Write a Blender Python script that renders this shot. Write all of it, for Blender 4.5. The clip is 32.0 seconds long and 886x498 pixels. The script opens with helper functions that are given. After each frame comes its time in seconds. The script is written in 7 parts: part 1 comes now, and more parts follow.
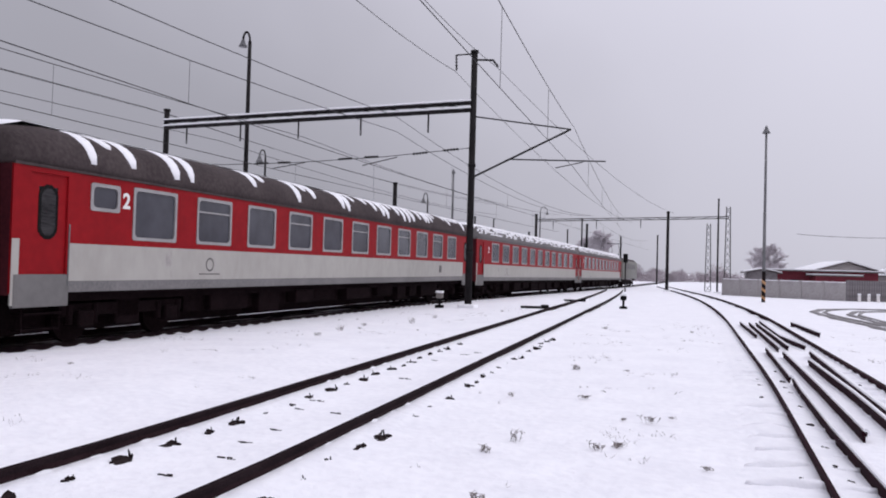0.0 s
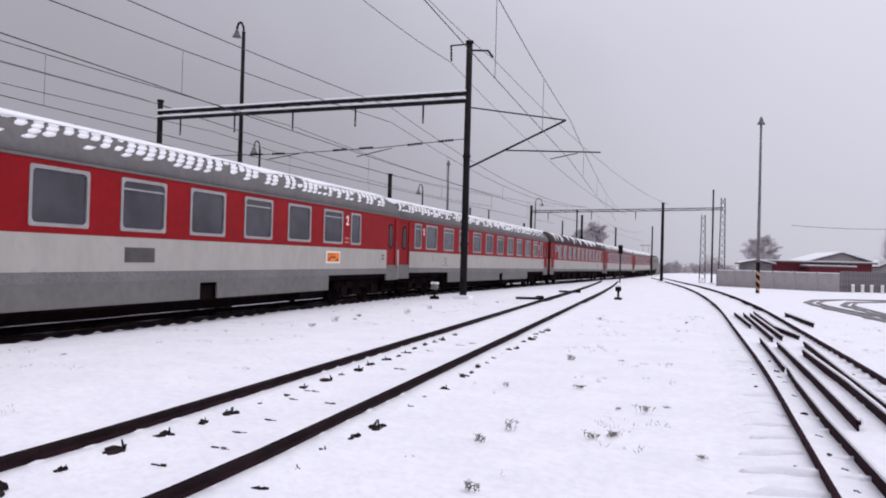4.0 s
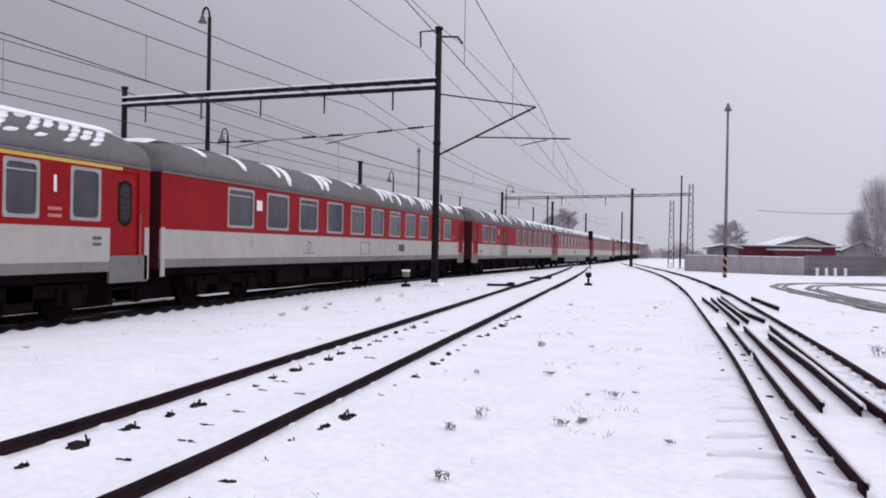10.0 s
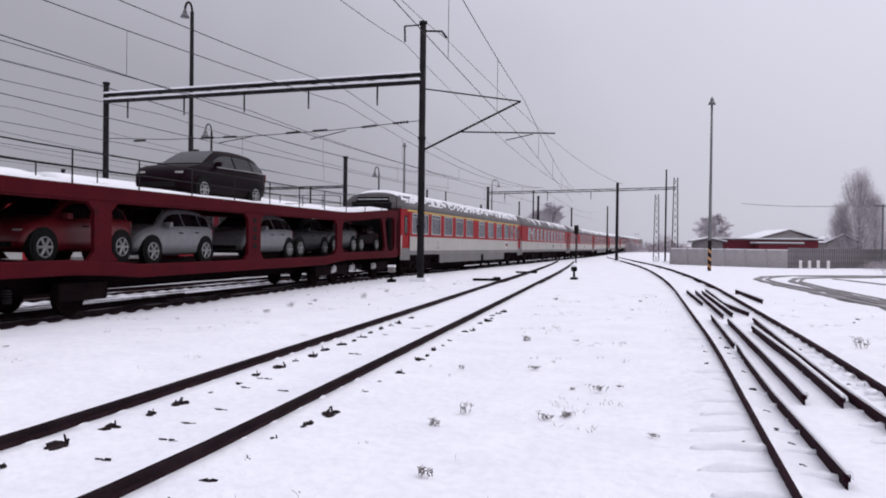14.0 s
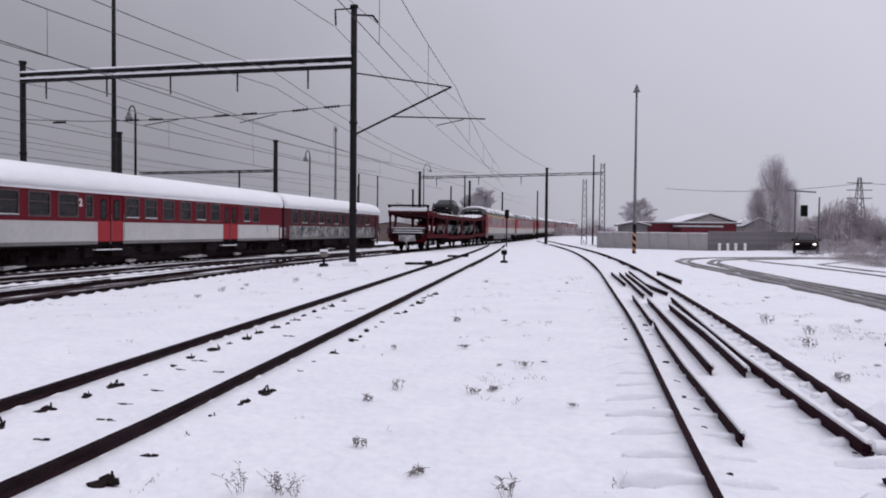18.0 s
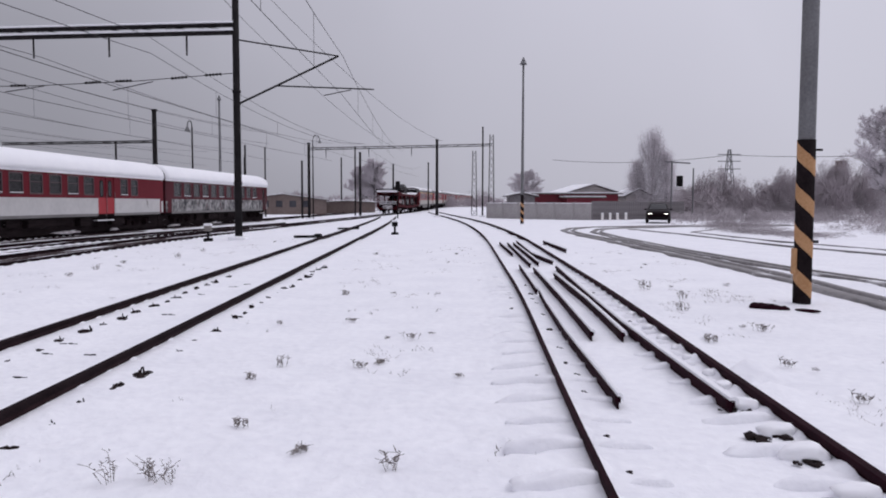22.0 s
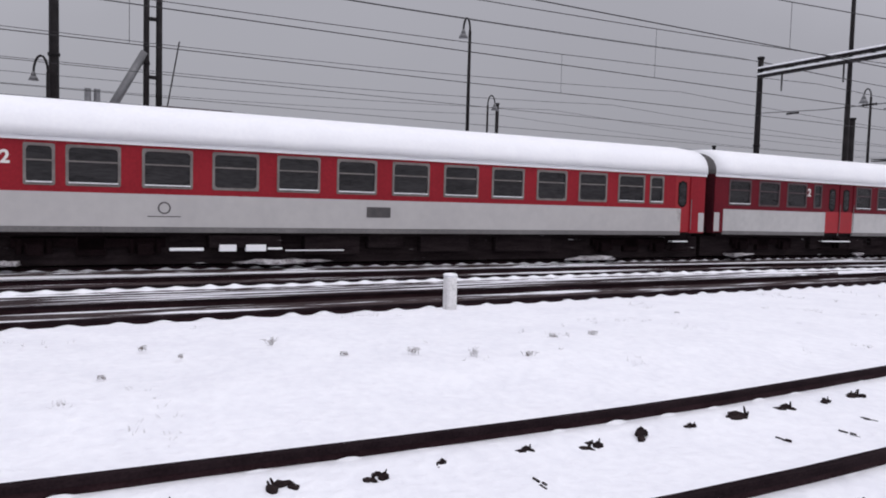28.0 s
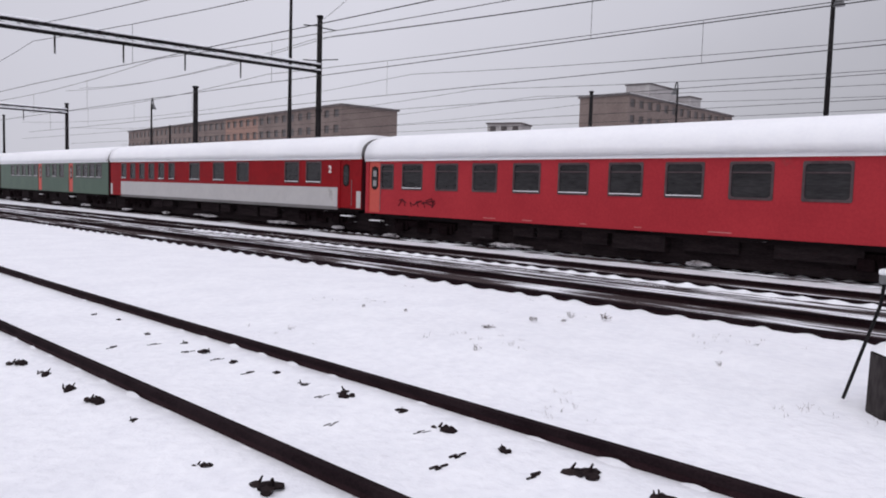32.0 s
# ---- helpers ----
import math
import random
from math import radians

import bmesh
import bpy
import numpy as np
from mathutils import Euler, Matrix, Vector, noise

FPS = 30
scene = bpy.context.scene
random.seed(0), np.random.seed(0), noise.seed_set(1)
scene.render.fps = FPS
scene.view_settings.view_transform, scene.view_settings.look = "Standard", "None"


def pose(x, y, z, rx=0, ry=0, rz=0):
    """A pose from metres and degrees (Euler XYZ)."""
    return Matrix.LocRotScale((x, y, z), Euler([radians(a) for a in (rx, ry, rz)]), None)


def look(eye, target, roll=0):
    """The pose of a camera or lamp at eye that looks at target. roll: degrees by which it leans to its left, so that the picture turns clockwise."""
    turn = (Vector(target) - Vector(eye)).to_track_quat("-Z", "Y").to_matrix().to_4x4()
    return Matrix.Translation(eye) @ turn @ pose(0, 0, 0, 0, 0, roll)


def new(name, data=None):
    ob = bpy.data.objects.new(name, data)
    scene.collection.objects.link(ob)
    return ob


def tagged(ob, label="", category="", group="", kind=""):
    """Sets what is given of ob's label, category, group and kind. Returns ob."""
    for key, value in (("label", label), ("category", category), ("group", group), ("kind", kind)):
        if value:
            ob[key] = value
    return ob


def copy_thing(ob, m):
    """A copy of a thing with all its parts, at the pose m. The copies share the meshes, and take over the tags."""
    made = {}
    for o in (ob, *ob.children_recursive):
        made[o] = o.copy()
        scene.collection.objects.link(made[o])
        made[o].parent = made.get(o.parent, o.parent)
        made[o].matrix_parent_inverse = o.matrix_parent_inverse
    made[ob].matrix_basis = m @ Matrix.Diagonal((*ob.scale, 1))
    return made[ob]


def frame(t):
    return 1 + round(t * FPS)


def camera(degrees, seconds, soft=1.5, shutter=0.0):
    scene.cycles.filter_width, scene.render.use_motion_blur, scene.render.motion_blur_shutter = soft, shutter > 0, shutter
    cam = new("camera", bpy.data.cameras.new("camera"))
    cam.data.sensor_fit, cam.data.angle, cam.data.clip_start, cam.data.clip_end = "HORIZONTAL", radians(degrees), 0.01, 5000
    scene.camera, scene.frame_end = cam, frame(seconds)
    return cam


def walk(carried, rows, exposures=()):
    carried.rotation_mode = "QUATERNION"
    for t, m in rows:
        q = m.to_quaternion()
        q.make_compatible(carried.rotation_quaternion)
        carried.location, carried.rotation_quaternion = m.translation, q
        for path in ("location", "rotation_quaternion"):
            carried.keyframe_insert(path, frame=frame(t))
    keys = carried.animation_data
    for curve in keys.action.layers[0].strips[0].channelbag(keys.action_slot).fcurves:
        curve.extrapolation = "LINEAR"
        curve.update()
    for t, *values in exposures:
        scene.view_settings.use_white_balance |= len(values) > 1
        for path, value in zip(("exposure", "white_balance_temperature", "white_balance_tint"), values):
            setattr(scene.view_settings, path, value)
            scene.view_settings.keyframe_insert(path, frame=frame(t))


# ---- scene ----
cam = camera(60.0, 32.0, 1.9)
EXPOSURES = [(0, 0.12, 6560, 10), (13, 0.11, 6540, 10), (16, 0.05, 6540, 10), (19, -0.16, 6500, 10), (25.5, -0.12, 6560, 10), (28, 0.12, 6640, 7), (30, 0.12, 6660, 7), (32, 0.03, 6660, 7)]
# camera: seconds, yaw, pitch, lean, x, y, z
ROWS = [
    (0, 18.05, 1.30, 1.61, -0.036, -0.086, 1.611),
    (0.5, 17.84, 1.15, 1.55, -0.025, -0.077, 1.606),
    (1, 17.51, 0.99, 1.44, -0.034, 0.033, 1.605),
    (1.5, 17.26, 0.91, 1.40, -0.051, 0.134, 1.605),
    (2, 17.03, 0.83, 1.32, -0.075, 0.201, 1.607),
    (2.5, 16.85, 0.76, 1.27, -0.088, 0.262, 1.611),
    (3, 16.70, 0.69, 1.28, -0.107, 0.324, 1.616),
    (3.5, 17.29, 0.68, 1.40, -0.065, 0.149, 1.598),
    (4, 17.67, 0.69, 1.54, -0.039, -0.058, 1.590),
    (4.5, 18.02, 0.73, 1.62, -0.020, -0.219, 1.593),
    (6.5, 18.34, 0.68, 1.73, -0.006, -0.265, 1.600),
    (7, 17.83, 0.56, 1.62, -0.012, -0.216, 1.597),
    (7.5, 17.36, 0.40, 1.48, -0.016, -0.145, 1.598),
    (8, 16.92, 0.26, 1.38, -0.024, -0.083, 1.594),
    (8.5, 16.46, 0.07, 1.26, -0.028, -0.053, 1.599),
    (9, 16.00, -0.10, 1.14, -0.033, -0.017, 1.603),
    (9.5, 15.75, -0.17, 1.08, -0.029, -0.022, 1.604),
    (10, 15.53, -0.22, 1.07, -0.027, -0.013, 1.600),
    (10.5, 15.38, -0.27, 1.05, -0.025, -0.014, 1.602),
    (11, 15.31, -0.28, 1.02, -0.017, -0.026, 1.601),
    (11.5, 15.26, -0.31, 0.99, -0.017, -0.038, 1.605),
    (12, 15.21, -0.34, 0.98, -0.020, -0.022, 1.606),
    (12.5, 15.12, -0.38, 0.92, -0.017, -0.005, 1.605),
    (13, 14.96, -0.43, 0.89, -0.018, 0.014, 1.605),
    (13.5, 14.74, -0.50, 0.80, -0.011, 0.031, 1.602),
    (15.5, 13.76, -0.84, 0.62, -0.003, 0.005, 1.605),
    (16, 13.42, -0.93, 0.65, 0.001, -0.042, 1.602),
    (16.5, 12.90, -1.01, 0.73, 0.016, -0.118, 1.596),
    (17, 12.05, -1.16, 0.65, 0.038, -0.168, 1.601),
    (17.5, 10.88, -1.37, 0.60, 0.055, -0.240, 1.601),
    (18, 9.45, -1.68, 0.55, 0.072, -0.276, 1.592),
    (18.5, 8.18, -2.16, 0.34, 0.104, -0.301, 1.601),
    (19, 6.80, -2.55, 0.23, 0.111, -0.280, 1.590),
    (19.5, 5.51, -2.93, 0.10, 0.126, -0.354, 1.599),
    (20, 4.27, -3.20, -0.00, 0.139, -0.342, 1.592),
    (20.5, 3.21, -3.44, -0.06, 0.149, -0.326, 1.595),
    (21, 2.47, -3.61, -0.09, 0.163, -0.337, 1.597),
    (21.5, 1.99, -3.69, -0.00, 0.153, -0.255, 1.597),
    (22, 1.40, -3.74, 0.10, 0.133, -0.198, 1.595),
    (22.5, 0.85, -3.82, 0.23, 0.122, -0.122, 1.591),
    (23, 0.26, -3.84, 0.21, 0.108, -0.052, 1.583),
    (23.5, 0.32, -3.88, 0.20, 0.086, 0.033, 1.582),
    (24, 3.63, -3.90, 0.11, 0.065, 0.089, 1.580),
    (24.5, 10.55, -3.88, -0.05, 0.020, 0.116, 1.584),
    (25, 17.79, -3.79, -0.05, -0.046, 0.137, 1.576),
    (25.5, 24.72, -3.66, 0.07, -0.133, 0.183, 1.561),
    (27.5, 52.50, -3.62, 1.35, -0.212, -0.161, 1.670),
    (28, 59.69, -3.54, 1.59, -0.251, -0.212, 1.668),
    (28.5, 67.04, -3.44, 1.69, -0.319, -0.241, 1.642),
    (29, 74.91, -3.49, 1.60, -0.438, -0.271, 1.618),
    (29.5, 83.78, -3.60, 1.68, -0.628, -0.298, 1.626),
    (30, 93.63, -3.71, 1.50, -0.720, -0.324, 1.629),
    (30.5, 104.06, -3.93, 1.82, -0.782, -0.428, 1.635),
    (31, 114.85, -4.04, 1.91, -0.817, -0.506, 1.634),
    (31.5, 124.82, -4.02, 2.33, -0.857, -0.693, 1.616),
    (32, 134.02, -4.31, 1.71, -0.874, -0.753, 1.624),
]
walk(cam, [(t, pose(x, y, z, 90 + p, 0, yaw) @ pose(0, 0, 0, 0, 0, r)) for t, yaw, p, r, x, y, z in ROWS], EXPOSURES)

# ---- light ----
world = bpy.data.worlds.new("overcast_sky")
scene.world = world
world.use_nodes = True
wn, wl = world.node_tree.nodes, world.node_tree.links
sky = wn.new("ShaderNodeTexSky")
sky.sky_type, sky.sun_disc = "NISHITA", False
sky.sun_elevation, sky.sun_rotation = radians(32), radians(70)
grey = wn.new("ShaderNodeHueSaturation")
grey.inputs["Saturation"].default_value = 0.15
where = wn.new("ShaderNodeTexCoord")
toward = wn.new("ShaderNodeVectorMath")
toward.operation, toward.inputs[1].default_value = "DOT_PRODUCT", (0.75, -0.45, 0.25)
cloud = wn.new("ShaderNodeTexNoise")
cloud.inputs["Scale"].default_value = 1.6
cloud.inputs["Detail"].default_value = 4
mixed = wn.new("ShaderNodeMath")
mixed.operation, mixed.inputs[1].default_value = "MULTIPLY_ADD", 0.22
ramp = wn.new("ShaderNodeValToRGB")
for place, value in ((0.0, 3.3), (0.12, 3.7), (0.3, 6.2), (0.48, 7.3), (0.62, 6.9), (0.8, 6.0), (1.0, 5.6)):
    e = ramp.color_ramp.elements[0] if place == 0 else ramp.color_ramp.elements[-1] if place == 1 else ramp.color_ramp.elements.new(place)
    e.position, e.color = place, (value * 0.965, value * 0.955, value * 1.125, 1)
level = wn.new("ShaderNodeMath")
level.operation, level.inputs[1].default_value, level.inputs[2].default_value = "MULTIPLY_ADD", 0.55, 0.42
blend = wn.new("ShaderNodeMixRGB")
blend.inputs[0].default_value = 0.92
wl.new(where.outputs["Generated"], toward.inputs[0])
wl.new(where.outputs["Generated"], cloud.inputs["Vector"])
wl.new(toward.outputs["Value"], level.inputs[0])
wl.new(cloud.outputs["Fac"], mixed.inputs[0])
wl.new(level.outputs[0], mixed.inputs[2])
wl.new(sky.outputs[0], grey.inputs["Color"])
wl.new(mixed.outputs[0], ramp.inputs[0])
wl.new(grey.outputs[0], blend.inputs[1])
wl.new(ramp.outputs[0], blend.inputs[2])
height = wn.new("ShaderNodeSeparateXYZ")
lift = wn.new("ShaderNodeMath")
lift.operation, lift.inputs[1].default_value, lift.inputs[2].default_value = "MULTIPLY_ADD", 0.5, 0.86
paler = wn.new("ShaderNodeMixRGB")
paler.blend_type, paler.inputs[0].default_value = "MULTIPLY", 1.0
wl.new(where.outputs["Generated"], height.inputs[0])
wl.new(height.outputs["Z"], lift.inputs[0])
wl.new(blend.outputs[0], paler.inputs[1])
wl.new(lift.outputs[0], paler.inputs[2])
wl.new(paler.outputs[0], wn["Background"].inputs["Color"])
wn["Background"].inputs["Strength"].default_value = 0.1
sun = new("sun", bpy.data.lights.new("sun", "SUN"))
sun.data.energy, sun.data.angle, sun.data.color = 0.94, radians(60), (0.99, 0.975, 1.04)
sun.matrix_world = look((0, 0, 0), (-0.75, -0.2, -0.95))

# ---- materials ----
def mat(name, c1, c2=None, rough=0.7, metal=0.0, scale=3.0, fine=40.0, bump=0.1, spec=0.3, dist=0.01, spots=None, spot_at=0.62, spot_scale=1.5, stretch=(1, 1, 1)):
    """A painted or natural surface: two colours mixed by a coarse and a fine noise, an optional stain colour, fine relief."""
    m = bpy.data.materials.new(name)
    m.use_nodes = True
    n, l = m.node_tree.nodes, m.node_tree.links
    b = n["Principled BSDF"]
    b.inputs["Roughness"].default_value, b.inputs["Metallic"].default_value = rough, metal
    b.inputs["Specular IOR Level"].default_value = spec
    co = n.new("ShaderNodeTexCoord")
    mp = n.new("ShaderNodeMapping")
    mp.inputs["Scale"].default_value = stretch
    l.new(co.outputs["Object"], mp.inputs[0])
    n1, n2 = n.new("ShaderNodeTexNoise"), n.new("ShaderNodeTexNoise")
    n1.inputs["Scale"].default_value, n1.inputs["Detail"].default_value = scale, 5
    n2.inputs["Scale"].default_value, n2.inputs["Detail"].default_value = fine, 3
    l.new(mp.outputs[0], n1.inputs["Vector"])
    l.new(mp.outputs[0], n2.inputs["Vector"])
    add = n.new("ShaderNodeMath")
    add.operation = "ADD"
    half = n.new("ShaderNodeMath")
    half.operation = "MULTIPLY"
    half.inputs[1].default_value = 0.5
    l.new(n1.outputs["Fac"], add.inputs[0])
    l.new(n2.outputs["Fac"], add.inputs[1])
    l.new(add.outputs[0], half.inputs[0])
    cr = n.new("ShaderNodeValToRGB")
    cr.color_ramp.elements[0].position, cr.color_ramp.elements[1].position = 0.38, 0.62
    cr.color_ramp.elements[0].color = (*c1, 1)
    cr.color_ramp.elements[1].color = (*(c2 or c1), 1)
    l.new(half.outputs[0], cr.inputs[0])
    last = cr.outputs[0]
    if spots:
        n3 = n.new("ShaderNodeTexNoise")
        n3.inputs["Scale"].default_value, n3.inputs["Detail"].default_value = spot_scale, 8
        n3.inputs["Roughness"].default_value = 0.65
        l.new(mp.outputs[0], n3.inputs["Vector"])
        sr = n.new("ShaderNodeValToRGB")
        sr.color_ramp.elements[0].position, sr.color_ramp.elements[1].position = spot_at, spot_at + 0.07
        l.new(n3.outputs["Fac"], sr.inputs[0])
        mx = n.new("ShaderNodeMixRGB")
        l.new(sr.outputs[0], mx.inputs[0])
        l.new(last, mx.inputs[1])
        mx.inputs[2].default_value = (*spots, 1)
        last = mx.outputs[0]
    l.new(last, b.inputs["Base Color"])
    if bump:
        bp = n.new("ShaderNodeBump")
        bp.inputs["Strength"].default_value, bp.inputs["Distance"].default_value = bump, dist
        l.new(half.outputs[0], bp.inputs["Height"])
        l.new(bp.outputs[0], b.inputs["Normal"])
    return m


SNOW = mat("snow", (0.82, 0.82, 0.86), (0.9, 0.9, 0.93), 0.65, scale=1.3, fine=9, bump=0.9, dist=0.05, spec=0.12)
SNOW_ROOF = mat("roof_snow", (0.86, 0.86, 0.89), (0.9, 0.9, 0.92), 0.6, scale=1.2, fine=9, bump=0.35, dist=0.02, spec=0.2)
DIRTY_SNOW = mat("dirty_snow", (0.16, 0.14, 0.145), (0.6, 0.58, 0.6), 0.8, scale=3, fine=20, bump=0.5, dist=0.02, spec=0.1)
RAIL = mat("rail_steel_rust", (0.016, 0.007, 0.009), (0.034, 0.017, 0.020), 0.8, 0.0, 4, 60, 0.2, 0.08)
RAIL_HEAD = mat("rail_head", (0.010, 0.006, 0.0075), (0.022, 0.014, 0.016), 0.85, 0.0, 3, 60, 0.05, 0.03)
RUST = mat("rusty_rail", (0.011, 0.002, 0.005), (0.024, 0.0045, 0.010), 0.85, 0.0, 4, 50, 0.3, 0.08)
CLIP = mat("dark_fastening", (0.012, 0.008, 0.009), (0.03, 0.021, 0.021), 0.9, 0.0, 6, 50, 0.3, 0.08)
BALLAST = mat("ballast_with_snow", (0.03, 0.02, 0.021), (0.07, 0.05, 0.05), 0.9, 0, 2.5, 18, 1.0, 0.1, 0.05, (0.86, 0.86, 0.9), 0.52, 1.1, (2.6, 0.22, 1))
BALLAST_DARK = mat("dark_ballast_thin_snow", (0.02, 0.013, 0.014), (0.05, 0.036, 0.037), 0.9, 0, 2.5, 18, 1.0, 0.1, 0.05, (0.84, 0.84, 0.88), 0.50, 1.3, (3.2, 0.16, 1))
RED = mat("coach_red", (0.215, 0.0042, 0.008), (0.262, 0.006, 0.010), 0.55, 0, 0.9, 6, 0.03, 0.12)
RED_OLD = mat("faded_red", (0.35, 0.022, 0.032), (0.42, 0.03, 0.04), 0.6, 0, 0.9, 14, 0.05, 0.18, spots=(0.27, 0.04, 0.045), spot_at=0.66, spot_scale=0.8)
ORANGE = mat("faded_orange_door", (0.50, 0.075, 0.06), (0.58, 0.095, 0.07), 0.5, 0, 1.5, 20, 0.05)
WHITE = mat("coach_white", (0.345, 0.33, 0.305), (0.395, 0.38, 0.353), 0.6, 0, 0.7, 4, 0.03, 0.15, spots=(0.26, 0.24, 0.24), spot_at=0.64, spot_scale=0.7, stretch=(1, 1, 0.5))
WHITE_CLEAN = mat("parked_white", (0.45, 0.435, 0.435), (0.49, 0.475, 0.47), 0.6, 0, 0.7, 4, 0.03, 0.15, spots=(0.33, 0.31, 0.30), spot_at=0.66, spot_scale=0.8)
SKIRT = mat("grey_skirt", (0.13, 0.125, 0.125), (0.19, 0.18, 0.18), 0.7, 0, 1, 15, 0.05)
SKIRT_LOW = mat("pale_grey_skirt", (0.135, 0.13, 0.128), (0.165, 0.158, 0.156), 0.7, 0, 1, 5, 0.05, 0.15)
ROOF = mat("grey_roof", (0.135, 0.127, 0.128), (0.165, 0.155, 0.155), 0.75, 0, 1, 5, 0.05, 0.12)
ROOF_DARK = mat("dark_roof", (0.045, 0.035, 0.036), (0.075, 0.06, 0.06), 0.8, 0, 1, 12, 0.1, 0.1)
# dirt colour taken down to near black, with the shade under vehicles included
BOGIE = mat("underframe_dirt_and_shade", (0.005, 0.003, 0.0035), (0.012, 0.007, 0.008), 0.95, 0.0, 3, 25, 0.4, 0.03)
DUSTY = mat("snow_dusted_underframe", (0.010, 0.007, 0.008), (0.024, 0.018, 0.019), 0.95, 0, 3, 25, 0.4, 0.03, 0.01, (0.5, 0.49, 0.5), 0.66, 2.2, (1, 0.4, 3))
BLACK = mat("rubber_black", (0.006, 0.0055, 0.006), (0.012, 0.011, 0.011), 0.8, 0, 3, 30, 0.1, 0.08)
FRAME = mat("aluminium_frame", (0.27, 0.26, 0.26), (0.36, 0.35, 0.35), 0.5, 0.2, 3, 30, 0.05)
DARK_FRAME = mat("grey_window_frame", (0.055, 0.032, 0.036), (0.10, 0.07, 0.075), 0.6, 0.0, 3, 30, 0.05)
PAINT_MARK = mat("pale_lettering", (0.72, 0.70, 0.68), (0.78, 0.76, 0.74), 0.6, bump=0)
GOLD_MARK = mat("yellow_lettering", (0.55, 0.38, 0.08), (0.62, 0.44, 0.1), 0.6, bump=0)
LOGO = mat("faded_dark_mark", (0.07, 0.065, 0.068), (0.12, 0.11, 0.11), 0.6, bump=0)
STEEL_DARK = mat("dark_painted_steel", (0.010, 0.009, 0.010), (0.024, 0.021, 0.022), 0.75, 0.0, 2, 30, 0.15, 0.1)
STEEL_GREY = mat("grey_galvanised_steel", (0.13, 0.13, 0.135), (0.20, 0.20, 0.205), 0.55, 0.4, 2, 30, 0.1)
WIRE = mat("overhead_wire_dark", (0.03, 0.029, 0.03), (0.05, 0.048, 0.05), 0.8, 0.0, 2, 30, 0, 0.1)
CONCRETE = mat("weathered_concrete", (0.16, 0.145, 0.135), (0.28, 0.26, 0.245), 0.9, 0, 2.2, 22, 0.6, 0.1, 0.02, (0.07, 0.062, 0.06), 0.6, 2.2)
PILLAR = mat("dark_streaked_concrete", (0.016, 0.013, 0.014), (0.055, 0.048, 0.048), 0.95, 0, 2.5, 24, 0.6, 0.05, 0.02, (0.14, 0.13, 0.128), 0.68, 2.0, (1, 1, 0.35))
WORN_WHITE = mat("flaking_white_paint", (0.55, 0.54, 0.54), (0.72, 0.71, 0.71), 0.85, 0, 5, 40, 0.4, 0.1, 0.01, (0.22, 0.20, 0.19), 0.6, 7)
ROUTE_ORANGE = mat("orange_plate", (0.75, 0.20, 0.012), (0.85, 0.28, 0.02), 0.5, bump=0)
WHITE_GRIMY = mat("grimy_door_leaf", (0.16, 0.145, 0.135), (0.30, 0.285, 0.27), 0.8, 0, 1.2, 6, 0.05, 0.1, spots=(0.10, 0.085, 0.08), spot_at=0.58, spot_scale=1.1)
FADED_PINK = mat("faded_pictograms", (0.42, 0.12, 0.12), (0.5, 0.18, 0.18), 0.7, bump=0)
PARK_FRAME = mat("worn_window_frame", (0.13, 0.115, 0.11), (0.22, 0.20, 0.19), 0.6, 0.0, 3, 30, 0.05)
PILLAR_POST = mat("grey_streaked_concrete", (0.022, 0.020, 0.020), (0.075, 0.071, 0.070), 0.95, 0, 1.6, 26, 0.6, 0.05, 0.02, (0.025, 0.021, 0.021), 0.6, 2.4, (1, 1, 0.4))
FENCE = mat("grey_fence_panel", (0.30, 0.28, 0.28), (0.40, 0.38, 0.375), 0.9, 0, 1, 10, 0.2)
YELLOW = mat("worn_yellow_band", (0.38, 0.20, 0.09), (0.50, 0.29, 0.15), 0.8, 0, 4, 30, 0.1)
POLE_BLACK = mat("black_band", (0.010, 0.007, 0.008), (0.02, 0.014, 0.015), 0.85, 0, 4, 30, 0.1, 0.06)


def glass(name, tint, rough=0.08):
    m = mat(name, tint, tuple(min(1, c * 1.5) for c in tint), rough, 0, 0.5, 2, 0.0, 0.35)
    return m


SMEAR = mat("sprayed_over_white", (0.03, 0.03, 0.035), (0.36, 0.35, 0.345), 0.7, 0, 1.6, 4, 0.03, 0.1, spots=(0.10, 0.015, 0.025), spot_at=0.6, spot_scale=1.3)
GREEN = mat("coach_green", (0.055, 0.09, 0.066), (0.08, 0.125, 0.09), 0.5, 0, 0.9, 14, 0.05, 0.3)
DARK_RED = mat("grimy_dark_red", (0.06, 0.012, 0.018), (0.09, 0.018, 0.024), 0.7, 0, 0.9, 14, 0.05, 0.12, spots=(0.04, 0.014, 0.018), spot_at=0.58, spot_scale=0.8)
BRIGHT_RED = mat("bright_red_door", (0.27, 0.007, 0.014), (0.33, 0.009, 0.017), 0.5, 0, 0.9, 14, 0.04, 0.4)
WHITE_DULL = mat("dull_white_band", (0.44, 0.43, 0.43), (0.50, 0.49, 0.485), 0.7, 0, 0.7, 4, 0.03, 0.1, spots=(0.22, 0.205, 0.2), spot_at=0.66, spot_scale=0.8)
PURPLE_RED = mat("dull_red_side", (0.105, 0.004, 0.011), (0.135, 0.006, 0.014), 0.6, 0, 0.9, 14, 0.05, 0.15)
WAGON = mat("oxide_red_wagon", (0.046, 0.0025, 0.0055), (0.066, 0.0036, 0.008), 0.8, 0, 1.2, 18, 0.1, 0.08, spots=(0.022, 0.005, 0.006), spot_at=0.62, spot_scale=1.2)
